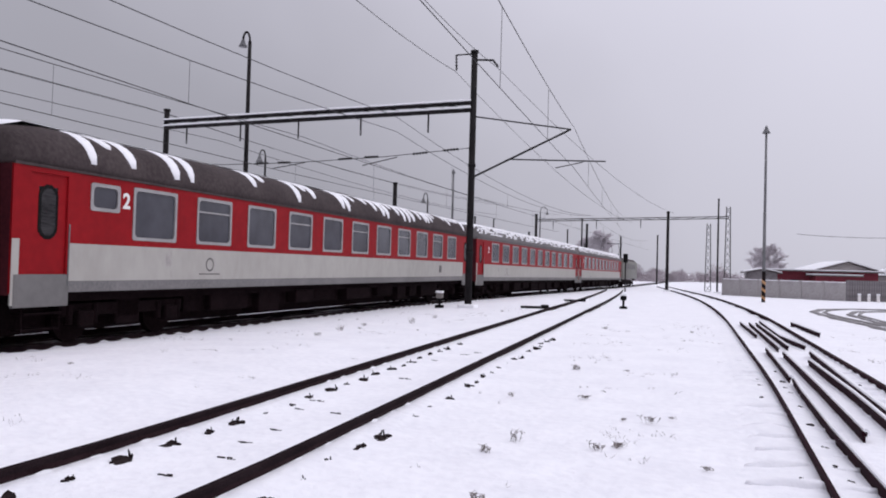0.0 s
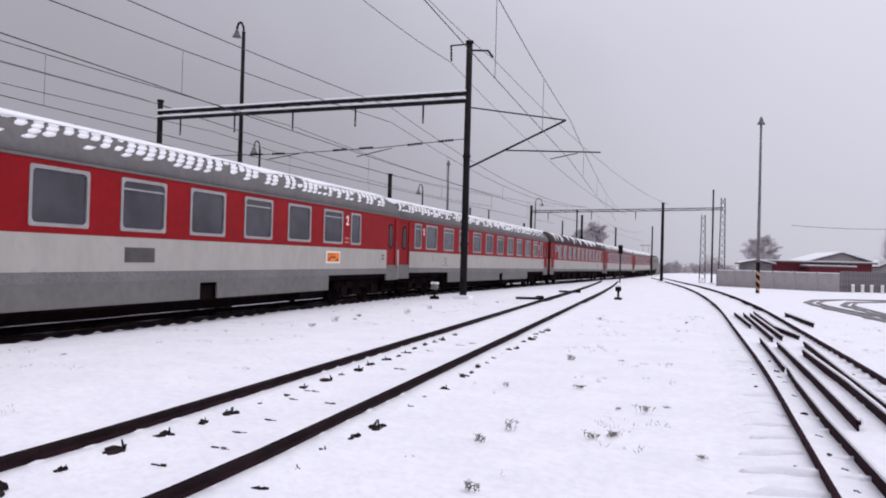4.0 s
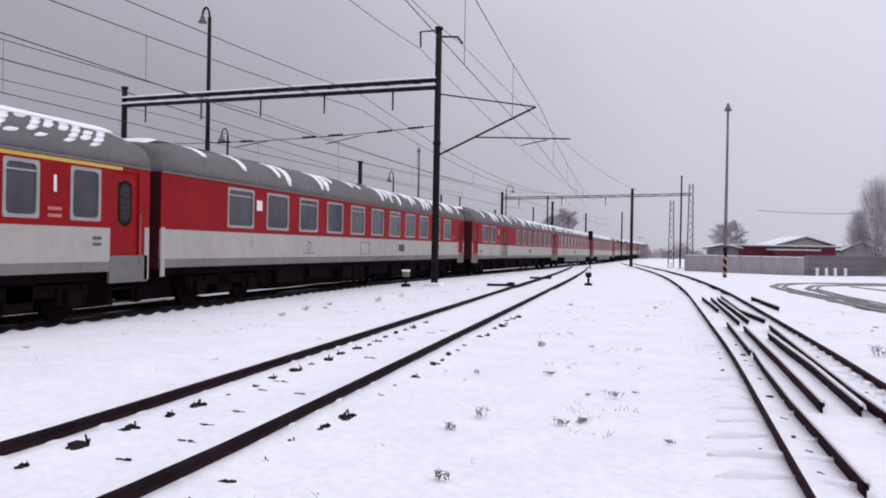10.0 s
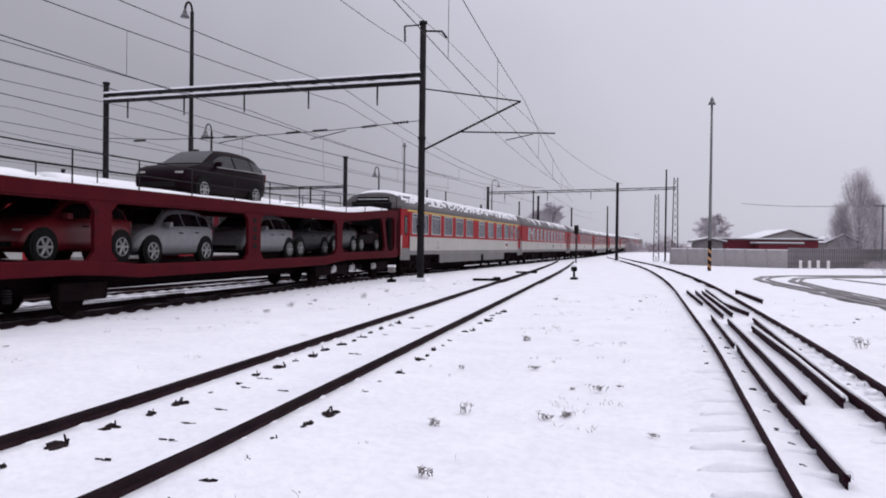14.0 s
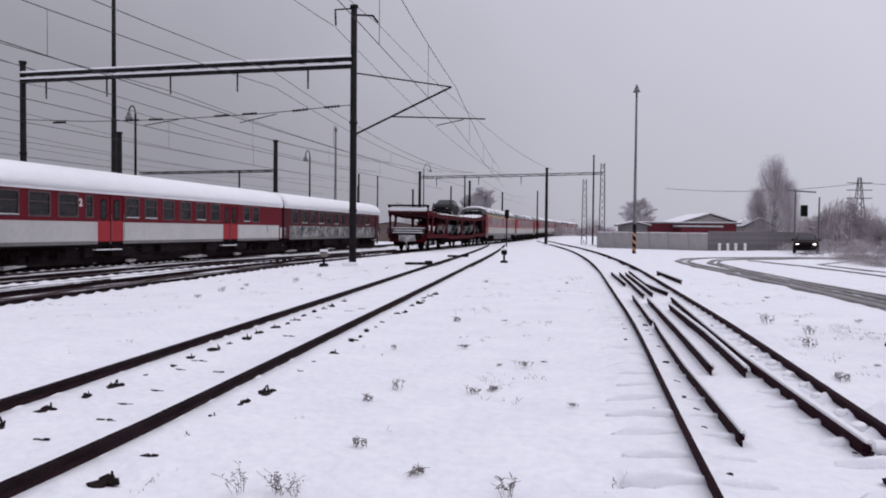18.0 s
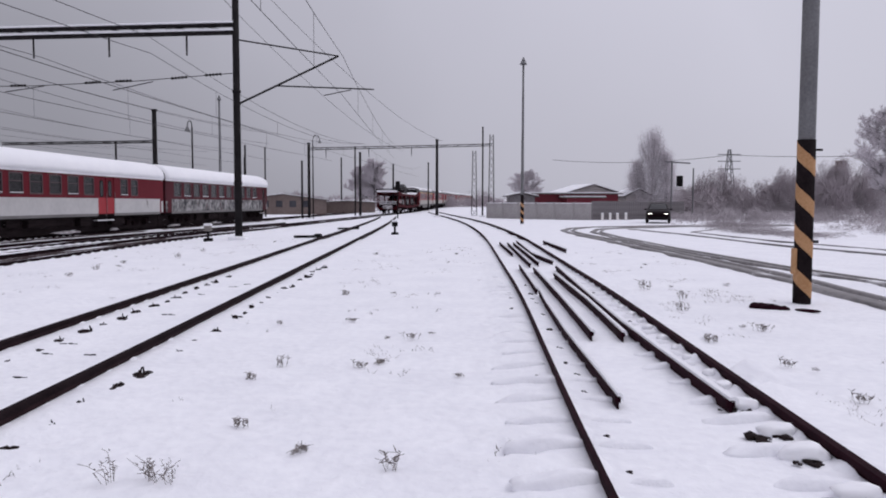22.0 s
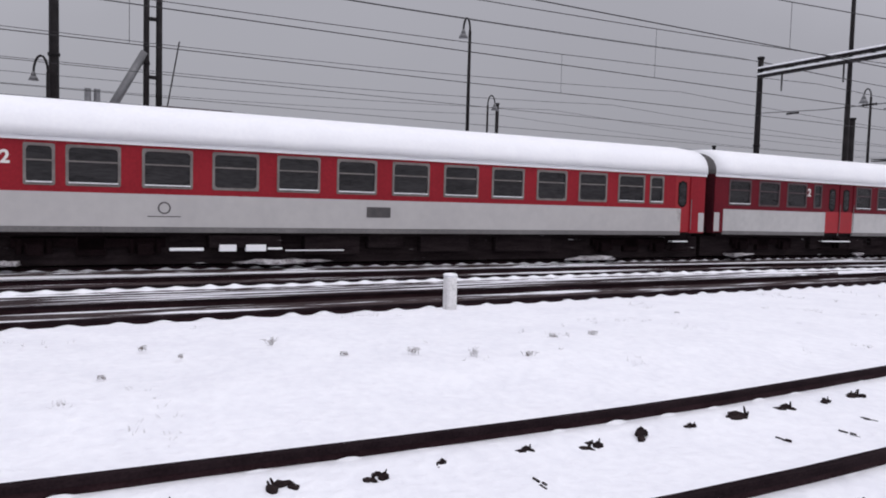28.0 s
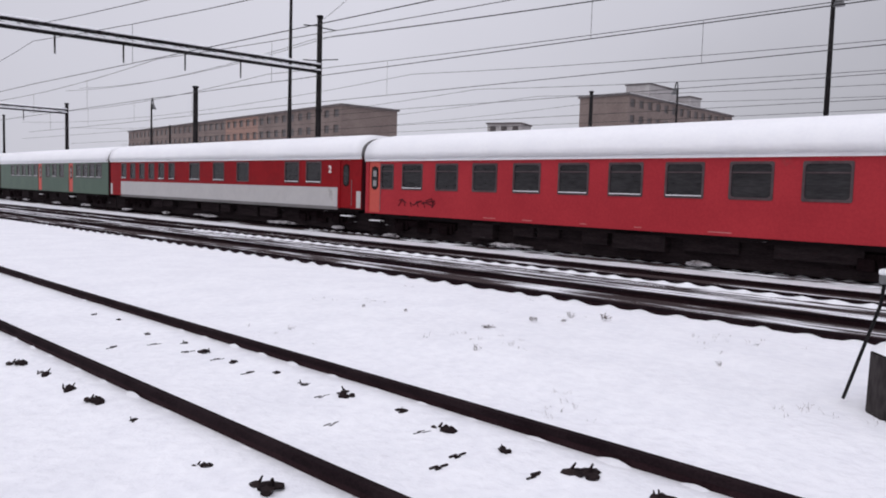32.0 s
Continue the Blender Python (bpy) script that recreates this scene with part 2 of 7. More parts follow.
LOCO = mat("dark_locomotive_paint", (0.10, 0.10, 0.085), (0.14, 0.135, 0.115), 0.5, 0, 1, 14, 0.05)
CAR_DARK = mat("dark_car_paint", (0.005, 0.0015, 0.0028), (0.007, 0.002, 0.0035), 0.45, 0.0, 1, 5, 0, 0.04)
# silver and white are darkened: the lower deck's shade is in the paint
CAR_SILVER_SHADED = mat("shaded_silver_car_paint", (0.055, 0.057, 0.062), (0.07, 0.072, 0.077), 0.4, 0.0, 1, 5, 0, 0.3)
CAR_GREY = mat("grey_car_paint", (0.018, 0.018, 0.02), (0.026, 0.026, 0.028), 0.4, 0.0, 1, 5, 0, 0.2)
CAR_WHITE_SHADED = mat("shaded_white_car_paint", (0.17, 0.17, 0.18), (0.21, 0.21, 0.22), 0.4, 0, 1, 5, 0, 0.3)
CAR_RED = mat("red_car_paint", (0.09, 0.005, 0.009), (0.12, 0.007, 0.011), 0.4, 0, 1, 5, 0, 0.4)
ALLOY = mat("alloy_wheel", (0.22, 0.22, 0.22), (0.3, 0.3, 0.3), 0.45, 0.3, 4, 20, 0)
BARK = mat("frosted_bark", (0.12, 0.108, 0.113), (0.24, 0.222, 0.23), 0.9, 0, 3, 20, 0.3)
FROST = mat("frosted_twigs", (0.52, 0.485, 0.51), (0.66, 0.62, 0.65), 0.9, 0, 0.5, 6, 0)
# frosted brown, paled further so that distance haze is in the colour
BUSH = mat("hazed_brown_frosted_bush", (0.27, 0.23, 0.25), (0.45, 0.405, 0.425), 0.9, 0, 0.3, 5, 0)
WEED = mat("dry_weed", (0.12, 0.10, 0.095), (0.28, 0.25, 0.235), 0.9, 0, 5, 30, 0)
SLUSH = mat("slushy_rut", (0.10, 0.09, 0.09), (0.20, 0.185, 0.185), 0.5, 0, 0.8, 10, 0.5, 0.4, 0.02, (0.66, 0.65, 0.67), 0.6, 0.7, (1, 0.5, 1))
BRICK_RED = mat("red_sheet_wall", (0.13, 0.018, 0.03), (0.19, 0.028, 0.042), 0.7, 0, 1, 8, 0.1)
PLASTER = mat("pale_plaster", (0.40, 0.37, 0.37), (0.50, 0.47, 0.46), 0.9, 0, 0.5, 6, 0.1)
BLOCK_WALL = mat("brown_block_wall", (0.15, 0.115, 0.105), (0.21, 0.165, 0.15), 0.9, 0, 0.25, 3, 0.1)
BLOCK_PINK = mat("pinkish_plaster_wall", (0.24, 0.15, 0.125), (0.30, 0.19, 0.155), 0.9, 0, 0.25, 3, 0.1)
ROOF_FELT = mat("dark_roof_felt", (0.09, 0.08, 0.08), (0.14, 0.12, 0.12), 0.9, 0, 0.5, 5, 0.1)
GLOW = bpy.data.materials.new("headlamp_glow")
GLOW.use_nodes = True
GLOW.node_tree.nodes["Principled BSDF"].inputs["Emission Color"].default_value = (1, 0.96, 0.88, 1)
GLOW.node_tree.nodes["Principled BSDF"].inputs["Emission Strength"].default_value = 4
PARK_RED = mat("sheltered_red_side", (0.23, 0.012, 0.02), (0.29, 0.016, 0.026), 0.6, 0, 0.9, 14, 0.05, 0.15)
BRUSH = mat("frosted_grass", (0.24, 0.215, 0.225), (0.46, 0.42, 0.44), 0.9, 0, 0.3, 5, 0)
GLASS = glass("dark_window_glass", (0.045, 0.045, 0.054), 0.15)
BLOCK_GLASS = glass("far_window_glass", (0.06, 0.052, 0.052), 0.3)
CAR_GLASS = glass("tinted_car_glass", (0.005, 0.0045, 0.006), 0.25)
GLASS_DIM = glass("dim_window_glass", (0.022, 0.021, 0.025), 0.3)
# the stretched lighter streaks are reflections painted into the opaque pane colour
GLASS_OLD = mat("painted_reflection_glass", (0.006, 0.005, 0.006), (0.03, 0.028, 0.03), 0.25, 0, 1.1, 5, 0.0, 0.3, stretch=(1, 0.7, 5))


# ---- building helpers ----
def box(bm, x0, x1, y0, y1, z0, z1):
    v = [bm.verts.new(p) for p in ((x0, y0, z0), (x1, y0, z0), (x1, y1, z0), (x0, y1, z0), (x0, y0, z1), (x1, y0, z1), (x1, y1, z1), (x0, y1, z1))]
    for f in ((3, 2, 1, 0), (4, 5, 6, 7), (0, 1, 5, 4), (1, 2, 6, 5), (2, 3, 7, 6), (3, 0, 4, 7)):
        bm.faces.new([v[i] for i in f])
    return v


def soft_box(bm, x0, x1, y0, y1, z0, z1, r):
    t = bmesh.new()
    box(t, x0, x1, y0, y1, z0, z1)
    bmesh.ops.bevel(t, geom=t.edges[:], offset=r, segments=2, affect="EDGES", profile=0.5)
    join(bm, t)
    t.free()


def join(bm, other, m=None):
    made = {}
    for v in other.verts:
        made[v] = bm.verts.new(m @ v.co if m else v.co)
    for f in other.faces:
        bm.faces.new([made[v] for v in f.verts])


def tube(bm, a, b, r0, r1=None, n=8, caps=True):
    a, b = Vector(a), Vector(b)
    r1 = r0 if r1 is None else r1
    q = (b - a).to_track_quat("Z", "Y")
    rings = []
    for p, r in ((a, r0), (b, r1)):
        rings.append([bm.verts.new(p + q @ Vector((r * math.cos(2 * math.pi * k / n), r * math.sin(2 * math.pi * k / n), 0))) for k in range(n)])
    for k in range(n):
        bm.faces.new((rings[0][k], rings[0][(k + 1) % n], rings[1][(k + 1) % n], rings[1][k]))
    if caps:
        bm.faces.new(rings[0][::-1])
        bm.faces.new(rings[1])


def pipe(bm, pts, r, n=5):
    """A thin tube along a polyline."""
    pts = [Vector(p) for p in pts]
    rings = []
    for i, p in enumerate(pts):
        d = (pts[min(i + 1, len(pts) - 1)] - pts[max(i - 1, 0)])
        q = d.to_track_quat("Z", "Y")
        rings.append([bm.verts.new(p + q @ Vector((r * math.cos(2 * math.pi * k / n), r * math.sin(2 * math.pi * k / n), 0))) for k in range(n)])
    for a, b in zip(rings, rings[1:]):
        for k in range(n):
            bm.faces.new((a[k], a[(k + 1) % n], b[(k + 1) % n], b[k]))
    bm.faces.new(rings[0][::-1])
    bm.faces.new(rings[-1])


def sweep(bm, pts, outline, close_ends=True):
    """An outline of (across, up) carried along a path of (x, y, z)."""
    rings = []
    for i, p in enumerate(pts):
        a, b = pts[max(i - 1, 0)], pts[min(i + 1, len(pts) - 1)]
        d = math.hypot(b[0] - a[0], b[1] - a[1]) or 1
        rx, ry = (b[1] - a[1]) / d, -(b[0] - a[0]) / d
        rings.append([bm.verts.new((p[0] + rx * u, p[1] + ry * u, p[2] + w)) for u, w in outline])
    n = len(outline)
    for a, b in zip(rings, rings[1:]):
        for k in range(n):
            bm.faces.new((a[k], b[k], b[(k + 1) % n], a[(k + 1) % n]))
    if close_ends:
        bm.faces.new(rings[0])
        bm.faces.new(rings[-1][::-1])


def mesh_of(name, bm, material, smooth=False):
    bmesh.ops.recalc_face_normals(bm, faces=bm.faces[:])
    me = bpy.data.meshes.new(name)
    bm.to_mesh(me)
    bm.free()
    me.materials.append(material)
    if smooth:
        me.polygons.foreach_set("use_smooth", [True] * len(me.polygons))
    return me


def part(name, bm, material, parent, label="", smooth=False):
    ob = new(name, mesh_of(name, bm, material, smooth) if isinstance(bm, bmesh.types.BMesh) else bm)
    ob.parent = parent
    return tagged(ob, label)


def thing(name, m, label, category, group="", kind=""):
    ob = new(name)
    ob.matrix_world = m
    ob.empty_display_size = 0.2
    return tagged(ob, label, category, group, kind)


def word(name, text, size, m, material, parent, label="", depth=0.004):
    cu = bpy.data.curves.new(name, "FONT")
    cu.body, cu.size, cu.extrude, cu.align_x, cu.offset = text, size, depth, "CENTER", size * 0.03
    me = bpy.data.meshes.new_from_object(bpy.data.objects.new(name, cu))
    me.materials.clear()
    me.materials.append(material)
    ob = new(name, me)
    ob.parent = parent
    ob.matrix_local = m
    return tagged(ob, label)


def smooth_step(a, b, x):
    t = min(1.0, max(0.0, (x - a) / (b - a)))
    return t * t * (3 - 2 * t)

# ---- ground and tracks ----
def ground_z(x, y):
    d = x - main_x(y)
    z = -0.17 + 0.10 * smooth_step(0.8, 1.0, d) + 0.07 * smooth_step(1.0, 3.5, d)
    z += 0.07 * smooth_step(5.2, 6.8, -x) * smooth_step(1.0, 1.6, d) * (1 - smooth_step(8, 20, abs(y)))
    z -= 0.19 * smooth_step(13.0, 19.0, -x)
    z -= 0.005 * min(90.0, max(0.0, y - 30.0))
    return z


def main_x(y):
    t = smooth_step(15, 55, y)
    return -12.1 + t * 0.042 * (y - 33) + 0.00004 * max(0, y - 130) ** 2


def near_x(y):
    """Straight beside the camera, then veering left towards the main track, and bending away behind."""
    x = -3.72 - 0.0155 * (math.hypot(y - 3, 2.0) + y - 3)
    x -= 0.0004 * max(0, y - 22) ** 2 + 0.42 * smooth_step(-5.5, 3.0, -y)
    return x - (0.0016 * min(0, y + 8) ** 2 if y > -40 else 1.64 + 0.102 * (-40 - y))


def middle_x(y):
    return -17.2 + 5.2 * smooth_step(12, 60, y)


def parked_x(y):
    return -22.1 + 0.03 * y if y > -30 else -23.0 - 0.0006 * (y + 30) ** 2


def siding_x(y):
    return 1.65 + 0.18 * smooth_step(2, 14, y) - 0.001 * max(0, y - 24) ** 2 * (1 if y < 70 else 0) - (0.001 * 46 ** 2 + 0.092 * (y - 70) if y >= 70 else 0)


def axis(stops):
    out = [stops[0][0]]
    for (a, _), (b, step) in zip(stops, stops[1:]):
        k = max(1, round((b - a) / step))
        out += [a + (b - a) * (i + 1) / k for i in range(k)]
    return out


def snow_ground():
    xs = axis([(-2500, 0), (-600, 400), (-120, 80), (-30, 6), (-15, 1.0), (-12.2, 0.3), (-10.4, 0.12), (-5.2, 0.25), (4, 0.16), (9, 0.3), (30, 1.0), (120, 6), (600, 80), (2500, 400)])
    ys = axis([(-2500, 0), (-600, 400), (-120, 80), (-30, 4), (-12, 0.6), (2, 0.25), (14, 0.12), (26, 0.25), (60, 1.0), (160, 5), (600, 60), (2500, 400)])
    verts, faces = [], []
    for y in ys:
        for x in xs:
            z = ground_z(x, y)
            if -40 < x < 40 and -40 < y < 90:
                calm = 1 - 0.75 * max(1 - smooth_step(0.9, 1.6, abs(x - near_x(y))), (1 - smooth_step(1.0, 1.7, abs(x - siding_x(y)))) * (1 - smooth_step(24, 30, y)))
                z += calm * (0.035 * noise.noise((x * 0.5, y * 0.5, 0)) + 0.02 * noise.noise((x * 1.9, y * 1.9, 3)) - 0.015)
                for cx, lump, ends in ((near_x(y), 0.03, 1.45), (siding_x(y), 0.13, 1.4)):
                    d = abs(x - cx)
                    if d < ends and y < 30:
                        ridge = math.cos(y * 2 * math.pi / 0.62 + 0.7 * noise.noise((x, y * 0.4, 9)))
                        z += lump * ridge * max(0.0, 0.35 + noise.noise((x * 1.7, y * 0.8, 5))) * (smooth_step(0.86, 1.02, d) if d < ends - 0.3 else (ends - d) / 0.3)
                        z += 0.03 * math.exp(-((d - 0.75) / 0.3) ** 2)
            verts.append((x, y, z))
    w = len(xs)
    for j in range(len(ys) - 1):
        for i in range(w - 1):
            a = j * w + i
            faces.append((a, a + 1, a + w + 1, a + w))
    me = bpy.data.meshes.new("ground")
    me.from_pydata(verts, [], faces)
    me.materials.append(SNOW)
    me.polygons.foreach_set("use_smooth", [True] * len(me.polygons))
    tagged(new("ground", me), "snow-covered railway yard ground with soft uneven drifts", "ground", kind="structure")


RAIL_FOOT = [(-0.062, 0.0), (0.062, 0.0), (0.062, 0.015), (0.012, 0.035), (0.012, 0.105), (-0.012, 0.105), (-0.012, 0.035), (-0.062, 0.015)]
RAIL_TOP = [(-0.034, 0.103), (0.034, 0.103), (0.036, 0.14), (0.03, 0.15), (-0.03, 0.15), (-0.036, 0.14)]


def rail_line(fx, off, ys, lift=0.0):
    pts = []
    for y in ys:
        d = (fx(y + 0.5) - fx(y - 0.5))
        pts.append((fx(y) + off, y - off * d, ground_z(fx(y), y) + lift))
    return pts


def track(name, fx, y0, y1, label, step=2.0, bed=0.0, lift=0.0, gauge=1.505, slim=(1.0, 1.0), steel=RAIL):
    th = thing(name, Matrix(), label, "railway track", "tracks of the yard", "structure")
    n = int((y1 - y0) / step)
    ys = [y0 + (y1 - y0) * i / n for i in range(n + 1)]
    for off, k in ((-gauge / 2, slim[0]), (gauge / 2, slim[1])):
        pts = rail_line(fx, off, ys, lift)
        bm = bmesh.new()
        sweep(bm, pts, [(u * k, w) for u, w in RAIL_FOOT])
        r = part("rail", bm, steel, th)
        bm = bmesh.new()
        sweep(bm, pts, [(u * k, w) for u, w in RAIL_TOP])
        part("rail_head", bm, RAIL_HEAD if steel is RAIL else steel, r, "worn rail head")
    if bed:
        bm = bmesh.new()
        sweep(bm, [(fx(y), y, ground_z(fx(y), y) + lift) for y in ys], [(-bed - 0.15, -0.1), (bed + 0.15, -0.1), (bed, 0.04), (-bed, 0.04)])
        part("ballast_bed", bm, BALLAST, th, "dark ballast streaked with snow")
    return th


snow_ground()
track_near = track("track_near", near_x, -120, 74, "snowed-in side track with dark rusty rails", 1.0, lift=-0.028)
track_main = track("track_main", main_x, -200, 420, "main track on dark ballast half covered in snow", 2.0, 1.0)
track_middle = track("track_middle", middle_x, -200, 56, "yard track on dark ballast half covered in snow", 2.0, 1.0)
track_parked = track("track_parked", parked_x, -200, 160, "yard track under the parked coaches", 2.0, 1.1)
track_siding = track("track_siding", siding_x, -20, 110, "curving siding with thin snowed rails", 1.0, lift=-0.045, gauge=1.5, slim=(0.5, 1.0), steel=RUST)


def ballast_strip(fx, off, half, y0, y1, lift, label):
    """Dark ballast showing between two tracks, its edges ragged with snow."""
    n = int((y1 - y0) / 0.5)
    bm = bmesh.new()
    rows = []
    for i in range(n + 1):
        y = y0 + (y1 - y0) * i / n
        c = fx(y) + off
        w = half * smooth_step(0, 8, min(y - y0, y1 - y)) + 0.02
        rows.append([bm.verts.new((c + u * w * (1 + 0.16 * noise.noise((y * 0.5, u, lift))), y, ground_z(c, y) + z)) for u, z in ((-1, -0.03), (-0.94, lift), (0.94, lift), (1, -0.03))])
    for a, b in zip(rows, rows[1:]):
        for k in range(3):
            bm.faces.new((a[k], a[k + 1], b[k + 1], b[k]))
    tagged(new("ballast_strip", mesh_of("ballast_strip", bm, BALLAST_DARK)), label, "ballast", kind="structure")


ballast_strip(main_x, -2.2, 0.8, -70, 22, 0.034, "dark ballast between two tracks with thin lines of snow")
ballast_strip(middle_x, -2.1, 0.45, -70, 30, 0.032, "dark ballast beside the parked coaches with thin lines of snow")


def loose_rail(pts, label, height=1.0, k=0.8):
    """A spare rail lying half sunk in the snow."""
    th = thing("loose_rail", Matrix(), label, "rail", "spare rails lying between the siding's rails")
    path = [(x, y, ground_z(x, y) - 0.05) for x, y in pts]
    bm = bmesh.new()
    sweep(bm, path, [(u * k, w * height) for u, w in RAIL_FOOT])
    sweep(bm, path, [(u * k, w * height) for u, w in RAIL_TOP])
    part("steel", bm, RUST, th)
    bm = bmesh.new()
    sweep(bm, path, [(-0.012 * k, 0.148 * height), (0.07 * k, 0.11 * height), (0.06 * k, 0.16 * height), (0.03 * k, 0.178 * height), (-0.006 * k, 0.17 * height)])
    part("snow_cap", bm, SNOW_ROOF, th, "thin snow along the rail head")
for pts, k in ((((2.13, 5.45), (2.10, 7.5), (2.09, 9.2), (2.15, 12.5), (2.25, 16.9)), 0.95), (((1.32, 5.55), (1.31, 8.4), (1.36, 11), (1.41, 12.3)), 0.6), (((1.38, 12.5), (1.45, 17.2)), 0.6), (((1.60, 8.4), (1.66, 11.8), (1.71, 16.5)), 0.7), (((1.94, 8.35), (2.0, 11.2), (2.0, 15.2)), 0.7), (((1.54, 21.0), (1.44, 26.2)), 0.55), (((1.72, 17.6), (1.71, 26.2)), 0.55), (((1.95, 18.0), (1.91, 26.2)), 0.55), (((2.32, 18.3), (2.08, 21.0), (2.1, 27.3)), 0.55), (((3.24, 22.7), (3.05, 27.3)), 0.55)):
    loose_rail(pts, "rusty spare rail lying in snow between the tracks", 1.05, k)

def fastening_mesh(seed, sprigs=True):
    """A rusty clip and ballast crumbs with dead sprigs, half under the snow."""
    rnd = random.Random(seed)
    bm = bmesh.new()
    for k in range(3 + seed % 3):
        t = bmesh.new()
        bmesh.ops.create_icosphere(t, subdivisions=1, radius=1)
        sx, sy, sz = rnd.uniform(0.022, 0.05), rnd.uniform(0.025, 0.06), rnd.uniform(0.018, 0.036)
        for v in t.verts:
            v.co *= 1 + 0.5 * noise.noise(v.co * 1.7 + Vector((seed, k, 0)))
        join(bm, t, Matrix.Translation((rnd.uniform(-0.04, 0.04), rnd.uniform(-0.07, 0.07), rnd.uniform(-0.004, 0.012))) @ Matrix.Diagonal((sx, sy, sz, 1)))
        t.free()
    for k in range((1 + seed % 3) if sprigs else 0):
        x, y = rnd.uniform(-0.03, 0.03), rnd.uniform(-0.06, 0.06)
        tube(bm, (x, y, 0.0), (x + rnd.uniform(-0.03, 0.03), y + rnd.uniform(-0.03, 0.03), rnd.uniform(0.03, 0.06)), 0.010, 0.005, 5)
    return mesh_of("rail_fastening", bm, CLIP)


def bump_at(y, pitch, phase, sharp=1.6):
    return (0.5 + 0.5 * math.cos(2 * math.pi * (y - phase) / pitch)) ** sharp


def snow_bank(parent, fx, off, side, y0, y1, low, high, reach, pitch=0.54, phase=0.0, tail=0.0, seed=0):
    """Snow piled against one side of a rail, scalloped at every sleeper; tail draws the ridges out along the sleepers."""
    us = (0.026, 0.05, 0.08, 0.12, 0.17, 0.24, 0.32, 0.42, 0.55)
    n = int((y1 - y0) / 0.055)
    verts, faces = [], []
    for j in range(n + 1):
        y = y0 + (y1 - y0) * j / n
        b = bump_at(y + 0.09 * noise.noise((y * 1.3, seed, 2)), pitch, phase)
        rough = 0.5 + 0.9 * noise.noise((y * 0.9, seed, 4)) + 0.35 * noise.noise((y * 5, seed, 6))
        h = low + (high - low) * b * max(0.15, 0.75 + 0.6 * (rough - 0.5)) + 0.006 * rough
        for u in us:
            fall = math.exp(-(u / (reach * (0.7 + 0.5 * b))) ** 2)
            ridge = tail * (b - 0.1) * math.sin(math.pi * min(1.0, u / 0.55)) ** 0.7 * max(0.15, 0.75 + 0.7 * noise.noise((y * 0.7, u * 2, seed + 9)))
            x = fx(y) + off + side * u
            z = ground_z(x, y) - 0.028 + (0.03 if tail else 0.0) + (h + 0.02) * fall + ridge - 0.08 * smooth_step(0.42, 0.55, u)
            verts.append((x, y, z))
    w = len(us)
    for j in range(n):
        for i in range(w - 1):
            a = j * w + i
            faces.append((a, a + 1, a + w + 1, a + w))
    me = bpy.data.meshes.new("snow_bank")
    me.from_pydata(verts, [], faces)
    me.materials.append(SNOW)
    me.polygons.foreach_set("use_smooth", [True] * len(me.polygons))
    ob = new("snow_bank", me)
    ob.parent = parent
    tagged(ob, "snow piled against the rail, scalloped at each sleeper")


CLIPS = [fastening_mesh(k) for k in range(9)]
for tr, fx, ya, yb in ((track_main, main_x, -34, 66), (track_middle, middle_x, -30, 50), (track_parked, parked_x, -30, 40)):
    snow_bank(tr, fx, 0.752, 1, ya, yb, 0.06, 0.115, 0.10, 0.6, 0.0, 0.0, 11)
CLUMPS = [fastening_mesh(k + 20, False) for k in range(6)]
clip_rnd = random.Random(5)
PITCH = 0.54
for off, phase in ((-0.752, 1.70), (0.752, 3.88)):
    snow_bank(track_near, near_x, off, 1, -14, 24, 0.014, 0.06, 0.075, PITCH, phase, 0.0, 3 + off)
    snow_bank(track_near, near_x, off, -1, -14, 24, 0.105, 0.125, 0.16, PITCH, phase, 0.0, 5 + off)
    for k in range(-22, 26):
        y = phase + PITCH * k + clip_rnd.uniform(-0.06, 0.06)
        if clip_rnd.random() < 0.12:
            continue
        x = near_x(y) + off + clip_rnd.uniform(0.27, 0.36)
        c = part("rail_fastening", CLIPS[clip_rnd.randrange(9)], None, track_near)
        c.matrix_local = pose(x, y, ground_z(x, y) + clip_rnd.uniform(-0.012, 0.012), 0, 0, clip_rnd.uniform(-35, 35)) @ Matrix.Scale(clip_rnd.choice((0.6, 0.8, 0.95, 1.1, 1.3)), 4)
for off, low, high, reach, tail in ((-0.75, 0.02, 0.032, 0.06, 0.0), (0.75, 0.02, 0.085, 0.11, 0.0)):
    snow_bank(track_siding, siding_x, off, -1, 1.5, 20, low, high, reach, 0.60, 0.1, tail, 7 + off)
    snow_bank(track_siding, siding_x, off, 1, 1.5, 20, 0.06, 0.085, 0.11, 0.60, 0.1, 0.0, 9 + off)


def ridge_mesh(seed):
    """Snow lying over a sleeper's end: a long low ridge."""
    bm = bmesh.new()
    bmesh.ops.create_icosphere(bm, subdivisions=3, radius=1)
    for v in bm.verts:
        v.co *= 1 + 0.22 * noise.noise(v.co * 1.5 + Vector((seed * 3, 0, 0)))
        v.co = Vector((v.co.x * 0.30, v.co.y * ((0.16 if v.co.y > 0 else 0.06) - 0.02 * v.co.x), v.co.z * (0.085 + 0.03 * v.co.x)))
    return mesh_of("snow_ridge", bm, SNOW, True)


